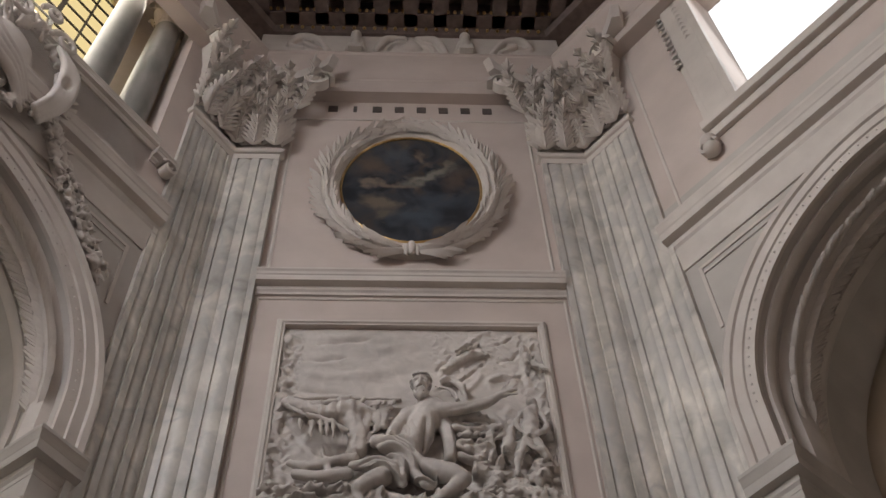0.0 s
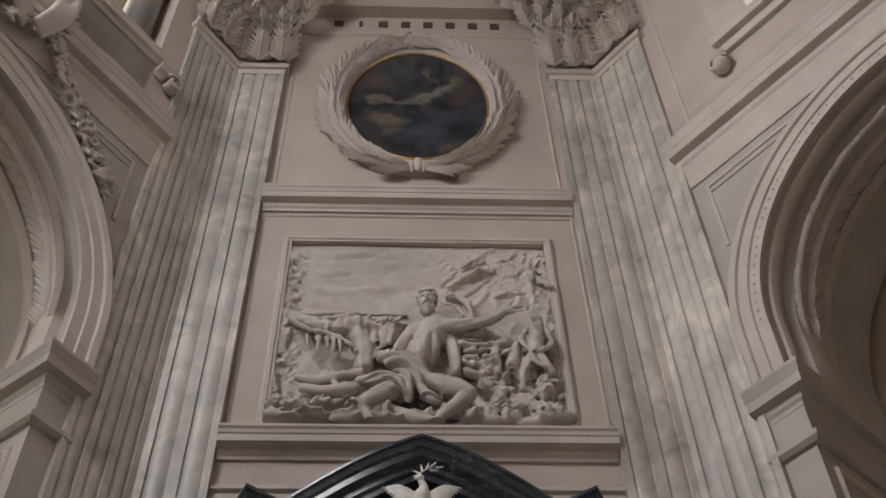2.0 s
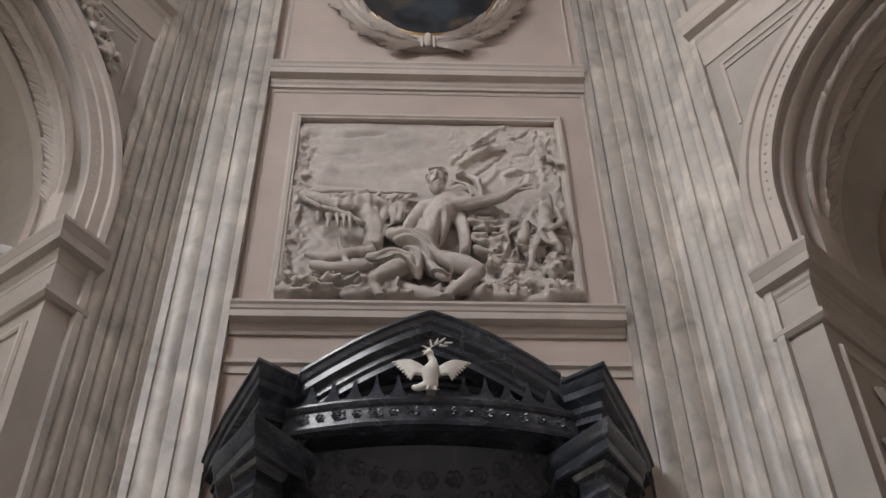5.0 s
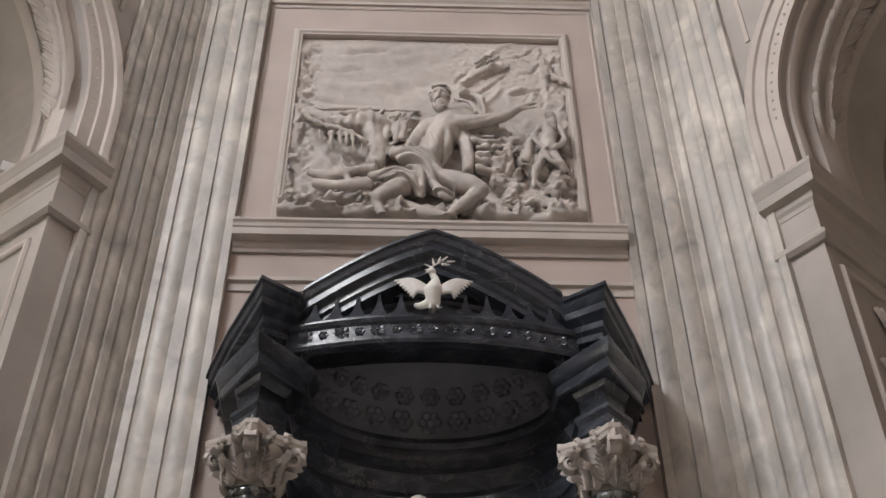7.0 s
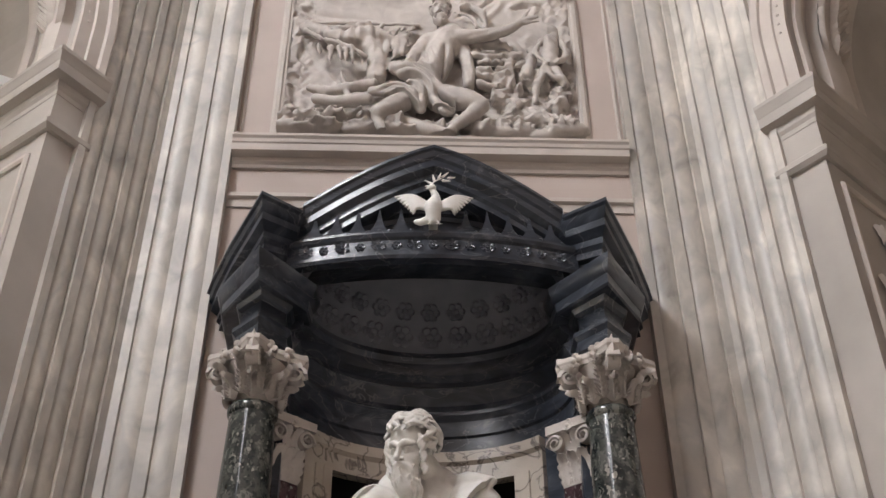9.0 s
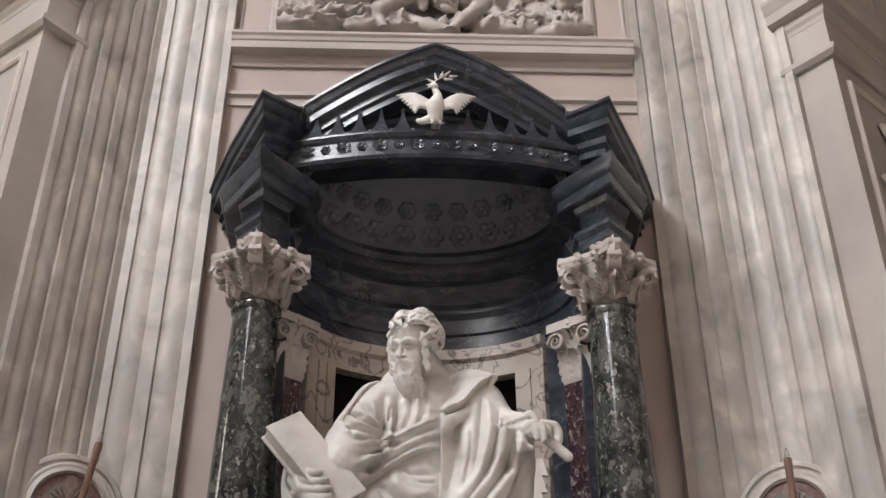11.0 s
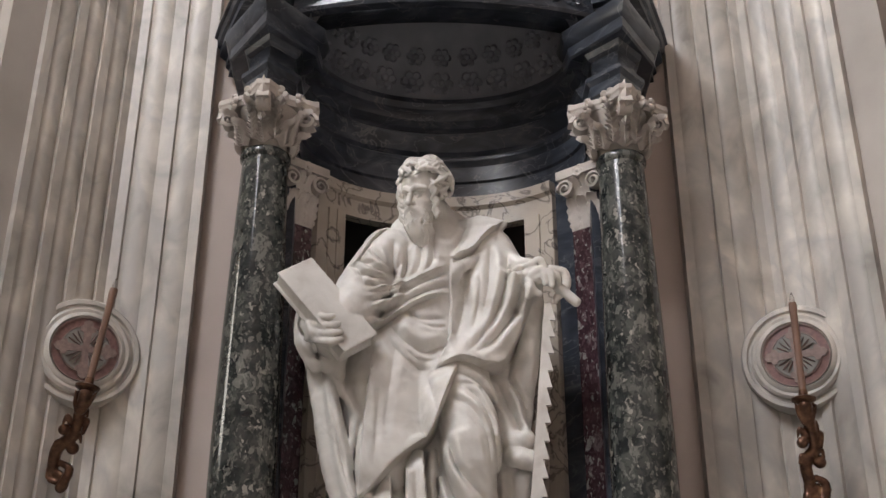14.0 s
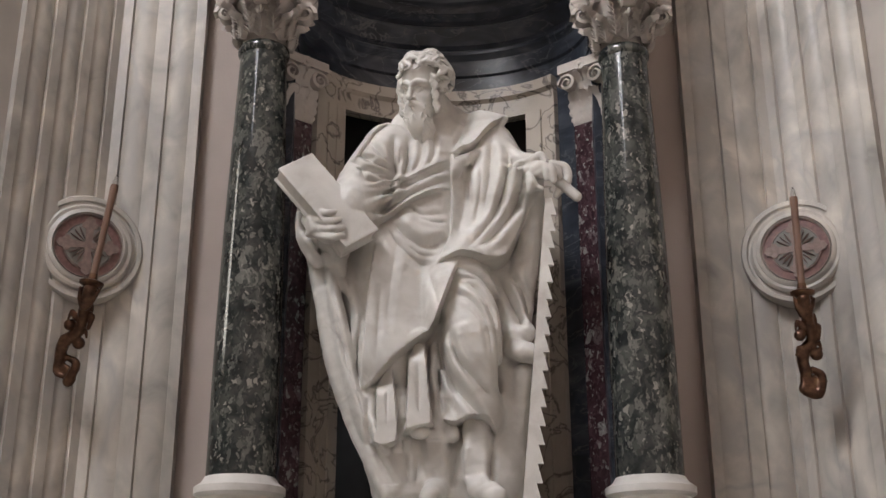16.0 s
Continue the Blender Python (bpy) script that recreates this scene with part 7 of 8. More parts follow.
for i in range(70):            # wavy locks of the beard
    a = rng.uniform(-1.35, 1.35)
    r0, z0 = rng.uniform(0.12, 0.155), rng.uniform(-0.36, -0.18)
    p = [(r0 * math.sin(a) * (1 - 0.10 * j) + 0.016 * math.sin(1.9 * j + i), -0.13 - r0 * math.cos(a) * (1 - 0.06 * j) + 0.012 * j, z0 - 0.058 * j) for j in range(5)]
    hd.line(p, [0.012, 0.019, 0.018, 0.014, 0.006], 0.003, smooth=3)
for i in range(230):           # wavy locks of the hair, swept back and down from the crown
    a = rng.uniform(0, 2 * math.pi)
    e = math.radians(rng.uniform(-12, 80))
    front = math.sin(a) < -0.35
    if front and e < math.radians(42):
        continue
    p = []
    swell, curl = rng.uniform(0.96, 1.12), rng.choice((-1, 1)) * rng.uniform(0.08, 0.26)
    for j in range(5):
        b, h = a + curl * math.sin(1.5 * j + 0.3 * i) * (1.0 if e < 1.0 else 2.0), e - 0.095 * j
        p.append((swell * 0.236 * math.cos(h) * math.cos(b), 0.03 + swell * 0.272 * math.cos(h) * math.sin(b), 0.06 + swell * 0.262 * math.sin(h)))
    hd.line(p, [0.012, 0.022, 0.022, 0.018, 0.006], 0.003, smooth=3)
for k in (-1, 1):              # side locks in front of the ears
    for i in range(9):
        x, z = k * (0.165 + 0.012 * (i % 3)), 0.10 - 0.035 * i
        hd.line([(x, -0.10 - 0.012 * (i % 2), z), (x + k * 0.03, -0.12, z - 0.035), (x + k * 0.012, -0.13, z - 0.07), (x - k * 0.012, -0.12, z - 0.085)], [0.018, 0.026, 0.024, 0.012], 0.004, smooth=3)
TURNED = pose(-0.203, 9.660, 6.655, 25, 8, -34)
# the book: two boards and a block of leaves
book = pose(0, 0, 0, -26, 50, 0)
BOOK = Vector((-1.09, 9.52, 5.38))
for lift, half, rim in ((-0.075, (0.49, 0.016, 0.205), 0.006), (0.0, (0.475, 0.065, 0.188), 0.004), (0.075, (0.49, 0.016, 0.205), 0.006)):
    st.box(tuple(BOOK + book @ Vector((0, lift, 0))), half, book, 0.005, rim)
for lift in (-0.04, -0.012, 0.016, 0.044):
    st.bone(tuple(BOOK + book @ Vector((-0.46, lift, -0.192))), tuple(BOOK + book @ Vector((0.46, lift, -0.192))), 0.006, 0.006, 0.004, cut=True)
# fingers of the hand that carries it
st.line([(-1.23, 9.50, 5.32), (-1.08, 9.37, 5.24), (-1.00, 9.36, 5.25)], [0.040, 0.038, 0.026], 0.006)
st.line([(-1.21, 9.50, 5.23), (-1.05, 9.37, 5.16), (-0.95, 9.36, 5.18)], [0.040, 0.038, 0.026], 0.006)
st.line([(-1.19, 9.50, 5.15), (-1.02, 9.37, 5.09), (-0.92, 9.36, 5.10)], [0.040, 0.038, 0.026], 0.006)
st.line([(-1.15, 9.50, 5.08), (-1.01, 9.37, 5.01), (-0.92, 9.36, 5.03)], [0.040, 0.038, 0.026], 0.006)
st.line([(-1.26, 9.60, 5.26), (-1.16, 9.52, 5.15)], [0.06, 0.09], 0.02)
st.box((0.0, 10.0, 2.42), (0.95, 0.60, 0.22), None, 0.03)
# the saw: a blade with seventeen teeth
v3, q3 = [], []
for i in range(18):
    f = i / 17
    x, z, w = 0.958 + -0.228 * f, 5.460 + -2.726 * f, 0.055 + 0.05 * f
    for y in (9.53, 9.575):
        v3 += [(x - w, y, z), (x, y, z), (x + 0.052, y, z)]
for i in range(17):
    p, q = 6 * i, 6 * i + 6
    q3 += [(p, q, q + 2, p + 1), (p + 3, p + 4, q + 5, q + 3), (p + 1, q + 2, q + 5, p + 4), (q + 2, q, q + 3, q + 5), (p, p + 3, q + 3, q)]
v1, q1 = st.mesh()
v2, q2 = hd.mesh()
turn = np.array(TURNED)
v2 = v2 @ turn[:3, :3].T + turn[:3, 3]
fig = carved_mesh("statue", np.vstack([v1, v2, np.array(v3)]), np.vstack([q1, q2 + len(v1), np.array(q3) + len(v1) + len(v2)]), STATUE)
fig.data.set_sharp_from_angle(angle=radians(48))
tagged(fig, "white marble robed bearded statue holding a book and a saw", "statue")
# ---- stucco relief over the shrine ----
RX0, RX1, RZ0, RZ1 = -2.02, 2.02, 11.86, 15.86


def slab(step=0.022):
    return Carving((RX0 - 0.04, 10.3, RZ0 - 0.1), (RX1 + 0.15, 11.2, RZ1 + 0.04), step)


bg, beast, man, child = slab(0.02), slab(0.019), slab(0.015), slab(0.018)
bg.box((0, 11.11, (RZ0 + RZ1) / 2), (RX1, 0.06, (RZ1 - RZ0) / 2))
bg.line([(-1.80, 11.00, 14.14), (-1.02, 10.98, 14.14), (-0.19, 11.00, 14.14)], [0.030, 0.030, 0.030], 0.03)
bg.line([(0.54, 10.95, 13.64), (0.87, 10.90, 13.68), (1.11, 10.92, 13.59)], [0.072, 0.084, 0.048], 0.02)
bg.line([(0.58, 10.92, 13.43), (0.85, 10.88, 13.31), (1.22, 10.90, 13.45)], [0.072, 0.084, 0.054], 0.02)
bg.line([(0.65, 10.92, 13.09), (1.00, 10.88, 13.03), (1.13, 10.90, 13.29)], [0.078, 0.084, 0.054], 0.02)
bg.line([(0.68, 10.92, 12.86), (0.95, 10.90, 12.72)], [0.072, 0.066], 0.02)
bg.line([(0.44, 10.96, 14.52), (0.64, 10.94, 14.41), (0.76, 10.94, 14.19), (0.78, 10.94, 13.92)], [0.030, 0.036, 0.036, 0.030], 0.012)
bg.line([(0.35, 10.96, 14.39), (0.56, 10.94, 14.28), (0.65, 10.94, 14.06)], [0.024, 0.030, 0.024], 0.012)
bg.line([(0.57, 11.00, 15.03), (0.75, 10.98, 15.28), (1.02, 11.00, 15.45)], [0.036, 0.042, 0.030], 0.02)
bg.line([(0.44, 11.00, 14.83), (0.75, 10.98, 15.08), (1.18, 11.00, 15.19)], [0.030, 0.036, 0.030], 0.02)
bg.line([(1.71, 10.96, 15.29), (1.81, 10.94, 15.00), (1.94, 10.90, 14.80), (2.03, 10.82, 14.66)], [0.042, 0.048, 0.042, 0.024], 0.02)
beast.line([(-1.82, 10.92, 13.96), (-1.52, 10.86, 13.76), (-1.19, 10.84, 13.65), (-0.88, 10.88, 13.77), (-0.59, 10.95, 13.73)], [0.072, 0.096, 0.108, 0.144, 0.108], 0.03)
beast.line([(-1.80, 10.80, 13.77), (-1.50, 10.76, 13.53), (-1.18, 10.75, 13.41), (-0.91, 10.78, 13.22)], [0.030, 0.036, 0.036, 0.036], 0.01)
beast.line([(-1.78, 10.84, 13.97), (-1.48, 10.80, 13.80), (-1.16, 10.78, 13.83), (-0.92, 10.80, 13.92)], [0.030, 0.036, 0.042, 0.054], 0.012)
beast.line([(-1.75, 10.86, 13.96), (-1.64, 10.82, 13.80)], [0.054, 0.060], 0.02)
beast.line([(-1.22, 10.78, 13.68), (-1.14, 10.75, 13.74), (-1.03, 10.75, 13.75), (-0.95, 10.78, 13.69)], [0.018, 0.024, 0.024, 0.018], 0.008)
beast.line([(-1.16, 10.84, 13.83), (-0.92, 10.84, 13.80)], [0.060, 0.048], 0.02)
beast.ball((-1.06, 10.76, 13.66), (0.042, 0.030, 0.030), 0.01)
beast.line([(-0.96, 10.90, 13.70), (-0.76, 10.94, 13.36), (-0.77, 10.98, 13.00)], [0.120, 0.144, 0.144], 0.04)
beast.line([(-1.57, 10.76, 13.41), (-1.54, 10.76, 13.18)], [0.036, 0.012], 0.01)
beast.line([(-1.41, 10.76, 13.37), (-1.40, 10.76, 13.02)], [0.048, 0.012], 0.01)
beast.line([(-1.53, 10.83, 13.46), (-1.49, 10.83, 13.32)], [0.024, 0.012], 0.01)
beast.line([(-1.30, 10.76, 13.37), (-1.25, 10.76, 13.14)], [0.030, 0.012], 0.01)
beast.line([(-1.20, 10.76, 13.35), (-1.18, 10.76, 13.10)], [0.036, 0.012], 0.01)
beast.line([(-1.10, 10.76, 13.31), (-1.09, 10.76, 13.08)], [0.036, 0.012], 0.01)
beast.line([(-1.03, 10.83, 13.31), (-1.04, 10.83, 13.18)], [0.030, 0.012], 0.01)
beast.line([(-0.96, 10.83, 13.22), (-0.97, 10.83, 13.11)], [0.024, 0.012], 0.01)
beast.line([(-1.24, 10.86, 13.03), (-1.19, 10.86, 12.75), (-1.11, 10.86, 12.48)], [0.018, 0.036, 0.054], 0.01)
beast.line([(-1.66, 10.94, 12.76), (-1.41, 10.88, 12.63), (-1.11, 10.86, 12.70), (-0.80, 10.88, 12.78)], [0.054, 0.072, 0.072, 0.084], 0.03)
beast.line([(-1.56, 10.90, 12.51), (-1.25, 10.86, 12.42), (-0.87, 10.84, 12.46)], [0.072, 0.084, 0.084], 0.03)
beast.line([(-0.75, 10.90, 13.67), (-0.78, 10.88, 13.35)], [0.060, 0.036], 0.02)
beast.line([(-0.63, 10.90, 13.73), (-0.65, 10.88, 13.33)], [0.060, 0.036], 0.02)
beast.line([(-0.51, 10.90, 13.71), (-0.50, 10.88, 13.36)], [0.060, 0.036], 0.02)
beast.line([(-0.39, 10.90, 13.74), (-0.41, 10.88, 13.42)], [0.054, 0.036], 0.02)
man.line([(0.26, 10.93, 13.77), (0.09, 10.92, 13.36), (-0.09, 10.92, 12.84)], [0.240, 0.220, 0.220], 0.04)
man.line([(-0.04, 10.90, 13.68), (0.34, 10.86, 13.77)], [0.130, 0.130], 0.03)
man.line([(0.18, 10.84, 13.87), (0.15, 10.80, 14.01)], [0.100, 0.090], 0.02)
man.line([(0.31, 10.82, 13.69), (0.57, 10.77, 13.67), (0.84, 10.74, 13.70)], [0.120, 0.105, 0.085], 0.02)
man.line([(0.84, 10.74, 13.70), (1.06, 10.70, 13.74), (1.25, 10.67, 13.87)], [0.085, 0.075, 0.055], 0.02)
man.line([(1.25, 10.67, 13.87), (1.38, 10.64, 13.93), (1.49, 10.62, 13.94)], [0.050, 0.040, 0.020], 0.012)
man.line([(1.28, 10.66, 13.89), (1.41, 10.62, 13.97), (1.51, 10.62, 14.06)], [0.030, 0.022, 0.015], 0.008)
man.line([(1.26, 10.66, 13.89), (1.33, 10.62, 14.00), (1.39, 10.62, 14.11)], [0.030, 0.022, 0.014], 0.008)
man.line([(1.30, 10.66, 13.85), (1.42, 10.64, 13.86), (1.50, 10.63, 13.86)], [0.030, 0.020, 0.014], 0.008)
man.line([(-0.07, 10.90, 13.66), (-0.23, 10.86, 13.37), (-0.33, 10.85, 13.13)], [0.120, 0.100, 0.090], 0.025)
man.line([(-0.12, 10.90, 12.77), (0.01, 10.84, 12.57)], [0.200, 0.200], 0.03)
man.line([(-0.14, 10.84, 12.56), (-0.44, 10.74, 12.30), (-0.69, 10.70, 12.09)], [0.170, 0.140, 0.110], 0.02)
man.line([(-0.69, 10.70, 12.09), (-0.71, 10.74, 11.98), (-0.65, 10.72, 11.80)], [0.105, 0.080, 0.055], 0.02)
man.line([(-0.66, 10.72, 11.80), (-0.50, 10.64, 11.64)], [0.050, 0.030], 0.012)
man.line([(0.17, 10.82, 12.51), (0.47, 10.72, 12.36), (0.66, 10.68, 12.23)], [0.170, 0.150, 0.110], 0.02)
man.line([(0.66, 10.68, 12.21), (0.46, 10.72, 12.03), (0.27, 10.74, 11.86)], [0.105, 0.100, 0.060], 0.02)
man.line([(0.27, 10.73, 11.83), (0.10, 10.66, 11.67)], [0.055, 0.030], 0.012)
man.line([(-0.50, 10.88, 13.11), (-0.26, 10.80, 12.96), (-0.03, 10.77, 12.69)], [0.100, 0.120, 0.100], 0.04)
man.line([(-0.81, 10.86, 12.63), (-0.49, 10.78, 12.62), (-0.22, 10.73, 12.40), (-0.14, 10.74, 12.17)], [0.060, 0.090, 0.090, 0.050], 0.03)
man.line([(0.01, 10.74, 12.39), (0.16, 10.72, 12.16), (0.27, 10.74, 12.13)], [0.050, 0.070, 0.040], 0.03)
man.line([(0.42, 10.95, 13.68), (0.52, 10.94, 13.28), (0.52, 10.92, 12.86)], [0.100, 0.110, 0.110], 0.03)
man.line([(0.61, 10.97, 13.66), (0.70, 10.96, 13.34)], [0.070, 0.060], 0.03)
man.line([(-0.33, 10.86, 12.07), (-0.02, 10.80, 11.87), (0.27, 10.78, 11.77)], [0.080, 0.100, 0.070], 0.03)
man.line([(-1.04, 10.88, 12.13), (-0.82, 10.86, 12.22)], [0.080, 0.070], 0.03)
man.ball((0.125, 10.760, 14.228), (0.125, 0.135, 0.15), 0.015)
man.ball((0.115, 10.710, 14.098), (0.095, 0.09, 0.13), 0.02)
man.line([(0.110, 10.625, 14.168), (0.105, 10.595, 14.088)], [0.022, 0.032], 0.008)
man.line([(0.035, 10.650, 14.188), (0.110, 10.625, 14.198), (0.185, 10.650, 14.188)], [0.018, 0.024, 0.018], 0.008)
man.ball((0.065, 10.610, 14.158), (0.028, 0.03, 0.022), 0.01, cut=True)
man.line([(0.110, 10.610, 14.058), (0.035, 10.640, 13.998)], [0.026, 0.012], 0.008)
man.ball((0.155, 10.610, 14.158), (0.028, 0.03, 0.022), 0.01, cut=True)
man.line([(0.110, 10.610, 14.058), (0.185, 10.640, 13.998)], [0.026, 0.012], 0.008)
man.curls((0.115, 10.710, 13.968), (0.085, 0.085, 0.12), 40, 0.026, 8, lambda d: d.y < 0.3 and d.z < 0.2, 0.004)
man.curls((0.125, 10.760, 14.228), (0.135, 0.145, 0.165), 90, 0.032, 6, lambda d: not (d.y < -0.2 and abs(d.x) < 0.62 and d.z < 0.42), 0.005)
man.fold("groove", [(0.18, 13.47), (0.16, 13.15), (0.11, 12.84)], 0.060, 0.06)
man.fold("groove", [(-0.09, 13.50), (-0.04, 13.15), (-0.09, 12.89)], 0.025, 0.05)
man.fold("ridge", [(0.04, 13.29), (0.02, 13.00)], 0.020, 0.05)
man.fold("groove", [(0.29, 13.51), (0.38, 13.16), (0.42, 12.73)], 0.070, 0.06)
man.fold("groove", [(0.57, 13.48), (0.62, 13.08), (0.59, 12.74)], 0.050, 0.05)
man.fold("ridge", [(0.50, 13.48), (0.54, 13.07)], 0.030, 0.04)
man.fold("groove", [(-0.56, 13.02), (-0.30, 12.98), (-0.07, 12.81), (0.07, 12.59)], 0.050, 0.05)
man.fold("groove", [(-0.59, 12.84), (-0.30, 12.80), (-0.09, 12.59), (-0.04, 12.34)], 0.060, 0.05)
man.fold("ridge", [(-0.57, 12.93), (-0.30, 12.89), (-0.09, 12.72)], 0.030, 0.04)
man.fold("groove", [(-0.80, 12.63), (-0.49, 12.71), (-0.22, 12.52), (-0.16, 12.20)], 0.050, 0.05)
man.fold("ridge", [(-0.71, 12.72), (-0.45, 12.78), (-0.20, 12.61)], 0.030, 0.04)
man.fold("edge", [(-0.83, 12.50), (-0.48, 12.47), (-0.25, 12.28), (-0.16, 12.16)], 0.080, 0.08)
man.fold("groove", [(-0.38, 13.14), (-0.14, 13.03), (0.05, 12.81)], 0.040, 0.04)
man.fold("ridge", [(-0.46, 13.14), (-0.18, 13.10), (0.04, 12.92)], 0.030, 0.04)
man.fold("groove", [(0.05, 12.53), (0.16, 12.34), (0.28, 12.24)], 0.050, 0.05)
man.fold("edge", [(-0.12, 12.16), (0.07, 12.20), (0.29, 12.13), (0.32, 12.30)], 0.060, 0.06)
man.fold("groove", [(-0.06, 12.39), (0.01, 12.23)], 0.040, 0.04)
man.fold("groove", [(-0.28, 13.46), (-0.36, 13.22), (-0.40, 13.05)], 0.030, 0.04)
man.fold("groove", [(-0.49, 12.73), (-0.26, 12.66), (-0.12, 12.39)], 0.050, 0.04)
man.fold("groove", [(-0.40, 12.88), (-0.14, 12.72), (0.00, 12.45)], 0.045, 0.04)
man.fold("groove", [(-0.30, 13.05), (-0.09, 12.90), (0.08, 12.68)], 0.040, 0.03)
man.fold("groove", [(-0.73, 12.57), (-0.45, 12.58), (-0.24, 12.39)], 0.040, 0.03)
man.fold("groove", [(-0.58, 13.13), (-0.41, 13.18), (-0.22, 13.14)], 0.040, 0.03)
man.fold("groove", [(0.09, 12.45), (0.22, 12.31)], 0.040, 0.03)
man.fold("ridge", [(-0.45, 12.82), (-0.18, 12.68), (-0.06, 12.41)], 0.020, 0.03)
man.fold("groove", [(-0.01, 13.43), (0.05, 13.15)], 0.020, 0.03)
man.fold("groove", [(-0.12, 13.29), (-0.09, 13.00)], 0.020, 0.03)
man.fold("groove", [(0.39, 13.58), (0.70, 13.64), (0.98, 13.74)], 0.012, 0.04)
man.fold("groove", [(-0.48, 12.40), (-0.63, 12.22)], 0.012, 0.04)
man.press()
man.rough((-1.6, 11.8), (1.6, 14.8), 0.004, 36, 43)
child.ball((1.70, 10.80, 13.87), (0.072, 0.072, 0.084), 0.012)
child.line([(1.69, 10.84, 13.71), (1.64, 10.82, 13.22)], [0.108, 0.120], 0.02)
child.line([(1.54, 10.80, 13.63), (1.44, 10.78, 13.37), (1.58, 10.74, 13.13)], [0.042, 0.042, 0.036], 0.012)
child.line([(1.83, 10.82, 13.66), (1.87, 10.80, 13.34), (1.70, 10.74, 13.13)], [0.042, 0.042, 0.036], 0.012)
child.line([(1.59, 10.82, 13.07), (1.45, 10.82, 12.78), (1.40, 10.84, 12.47)], [0.072, 0.054, 0.042], 0.015)
child.line([(1.72, 10.82, 13.07), (1.83, 10.82, 12.79)], [0.072, 0.048], 0.015)
child.line([(1.54, 10.76, 13.06), (1.65, 10.76, 12.89), (1.78, 10.78, 12.86)], [0.036, 0.042, 0.030], 0.012)
child.ball((1.40, 10.84, 13.49), (0.060, 0.060, 0.066), 0.012)
child.line([(1.40, 10.88, 13.36), (1.31, 10.88, 13.01)], [0.084, 0.084], 0.02)
child.line([(1.28, 10.84, 13.23), (1.12, 10.86, 13.15)], [0.036, 0.030], 0.012)
rng = random.Random(5)
# rocks and weeds at the foot, leaves in the upper corner, rough edges, clouds
for i in range(60):
    x = rng.uniform(RX0 + 0.1, RX1 - 0.1)
    bg.ball((x, 11.0 - rng.uniform(0, 0.2), RZ0 + rng.uniform(0.0, 0.26)), (rng.uniform(0.1, 0.26), rng.uniform(0.08, 0.16), rng.uniform(0.05, 0.12)), 0.05)
for i in range(40):
    x, z = rng.uniform(0.9, 1.85), rng.uniform(11.95, 13.1)
    bg.ball((x, 11.05 - rng.uniform(0, 0.14), z), (rng.uniform(0.08, 0.2), 0.12, rng.uniform(0.08, 0.2)), 0.05)
for i in range(30):
    z = rng.uniform(RZ0 + 0.2, RZ1 - 0.2)
    for x in (RX0 + rng.uniform(0.0, 0.1), RX1 - rng.uniform(0.0, 0.14)):
        bg.ball((x, 11.08, z), (rng.uniform(0.06, 0.14), 0.09, rng.uniform(0.08, 0.2)), 0.05)
for i in range(26):
    a, r = rng.uniform(0, 6.28), rng.uniform(0, 1)
    x, z = 1.05 + 0.85 * r * math.cos(a), 15.30 + 0.42 * r * math.sin(a)
    bg.ball((x, 11.10, z), (rng.uniform(0.06, 0.2), 0.04, rng.uniform(0.05, 0.12)), 0.04)
for i in range(46):
    x, z = rng.uniform(-1.9, 0.5), rng.uniform(14.3, 15.75)
    bg.ball((x, 11.09, z), (rng.uniform(0.15, 0.45), 0.04, rng.uniform(0.05, 0.12)), 0.05)
bg.rough((RX0, RZ0), (RX1, RZ0 + 0.75), 0.018, 34, 3)
bg.rough((0.7, RZ0), (RX1, 13.6), 0.015, 46, 5)
bg.rough((RX0, RZ0), (RX0 + 0.35, RZ1), 0.020, 38, 7)
bg.rough((RX1 - 0.4, RZ0), (RX1, RZ1), 0.024, 40, 8)
bg.rough((0.2, 14.6), (RX1, RZ1), 0.012, 44, 9)
bg.rough((RX0, 14.0), (0.6, RZ1), 0.014, 9, 11)
bg.rough((RX0, RZ0), (RX1, 14.2), 0.016, 26, 12)
beast.rough((RX0, 12.6), (-0.1, 14.4), 0.012, 26, 15)
beast.ball((-1.05, 10.98, 13.75), (0.45, 0.12, 0.20), 0.04)
for i in range(60):       # shaggy mane of the beast
    x, z = rng.uniform(-0.75, -0.2), rng.uniform(13.2, 14.1)
    d = rng.uniform(0.6, 2.2)
    beast.bone((x, 10.95, z), (x - 0.06 + 0.05 * math.cos(d), 10.88, z - 0.16 * math.sin(d)), 0.035, 0.012, 0.010)
bg.fold("groove", [(0.31, 14.78), (0.66, 15.19), (1.11, 15.55)], 0.045, 0.05)
bg.fold("ridge", [(0.27, 14.59), (0.66, 14.93), (1.01, 15.23), (1.24, 15.35)], 0.045, 0.05)
bg.fold("groove", [(0.61, 14.47), (0.91, 14.80), (1.18, 15.10)], 0.045, 0.05)
bg.fold("ridge", [(0.68, 14.22), (0.94, 14.54), (1.08, 14.81)], 0.045, 0.05)
bg.fold("groove", [(1.19, 15.42), (1.47, 15.57), (1.65, 15.78)], 0.045, 0.05)
bg.fold("ridge", [(0.76, 15.33), (1.03, 15.69), (1.30, 15.84)], 0.045, 0.05)
bg.fold("groove", [(1.31, 15.08), (1.57, 15.16), (1.80, 15.51)], 0.045, 0.05)
bg.fold("ridge", [(1.67, 15.37), (1.73, 14.96), (1.72, 14.44)], 0.045, 0.05)
bg.fold("groove", [(0.31, 14.33), (0.52, 14.47), (0.68, 14.28), (0.72, 13.97)], 0.045, 0.05)
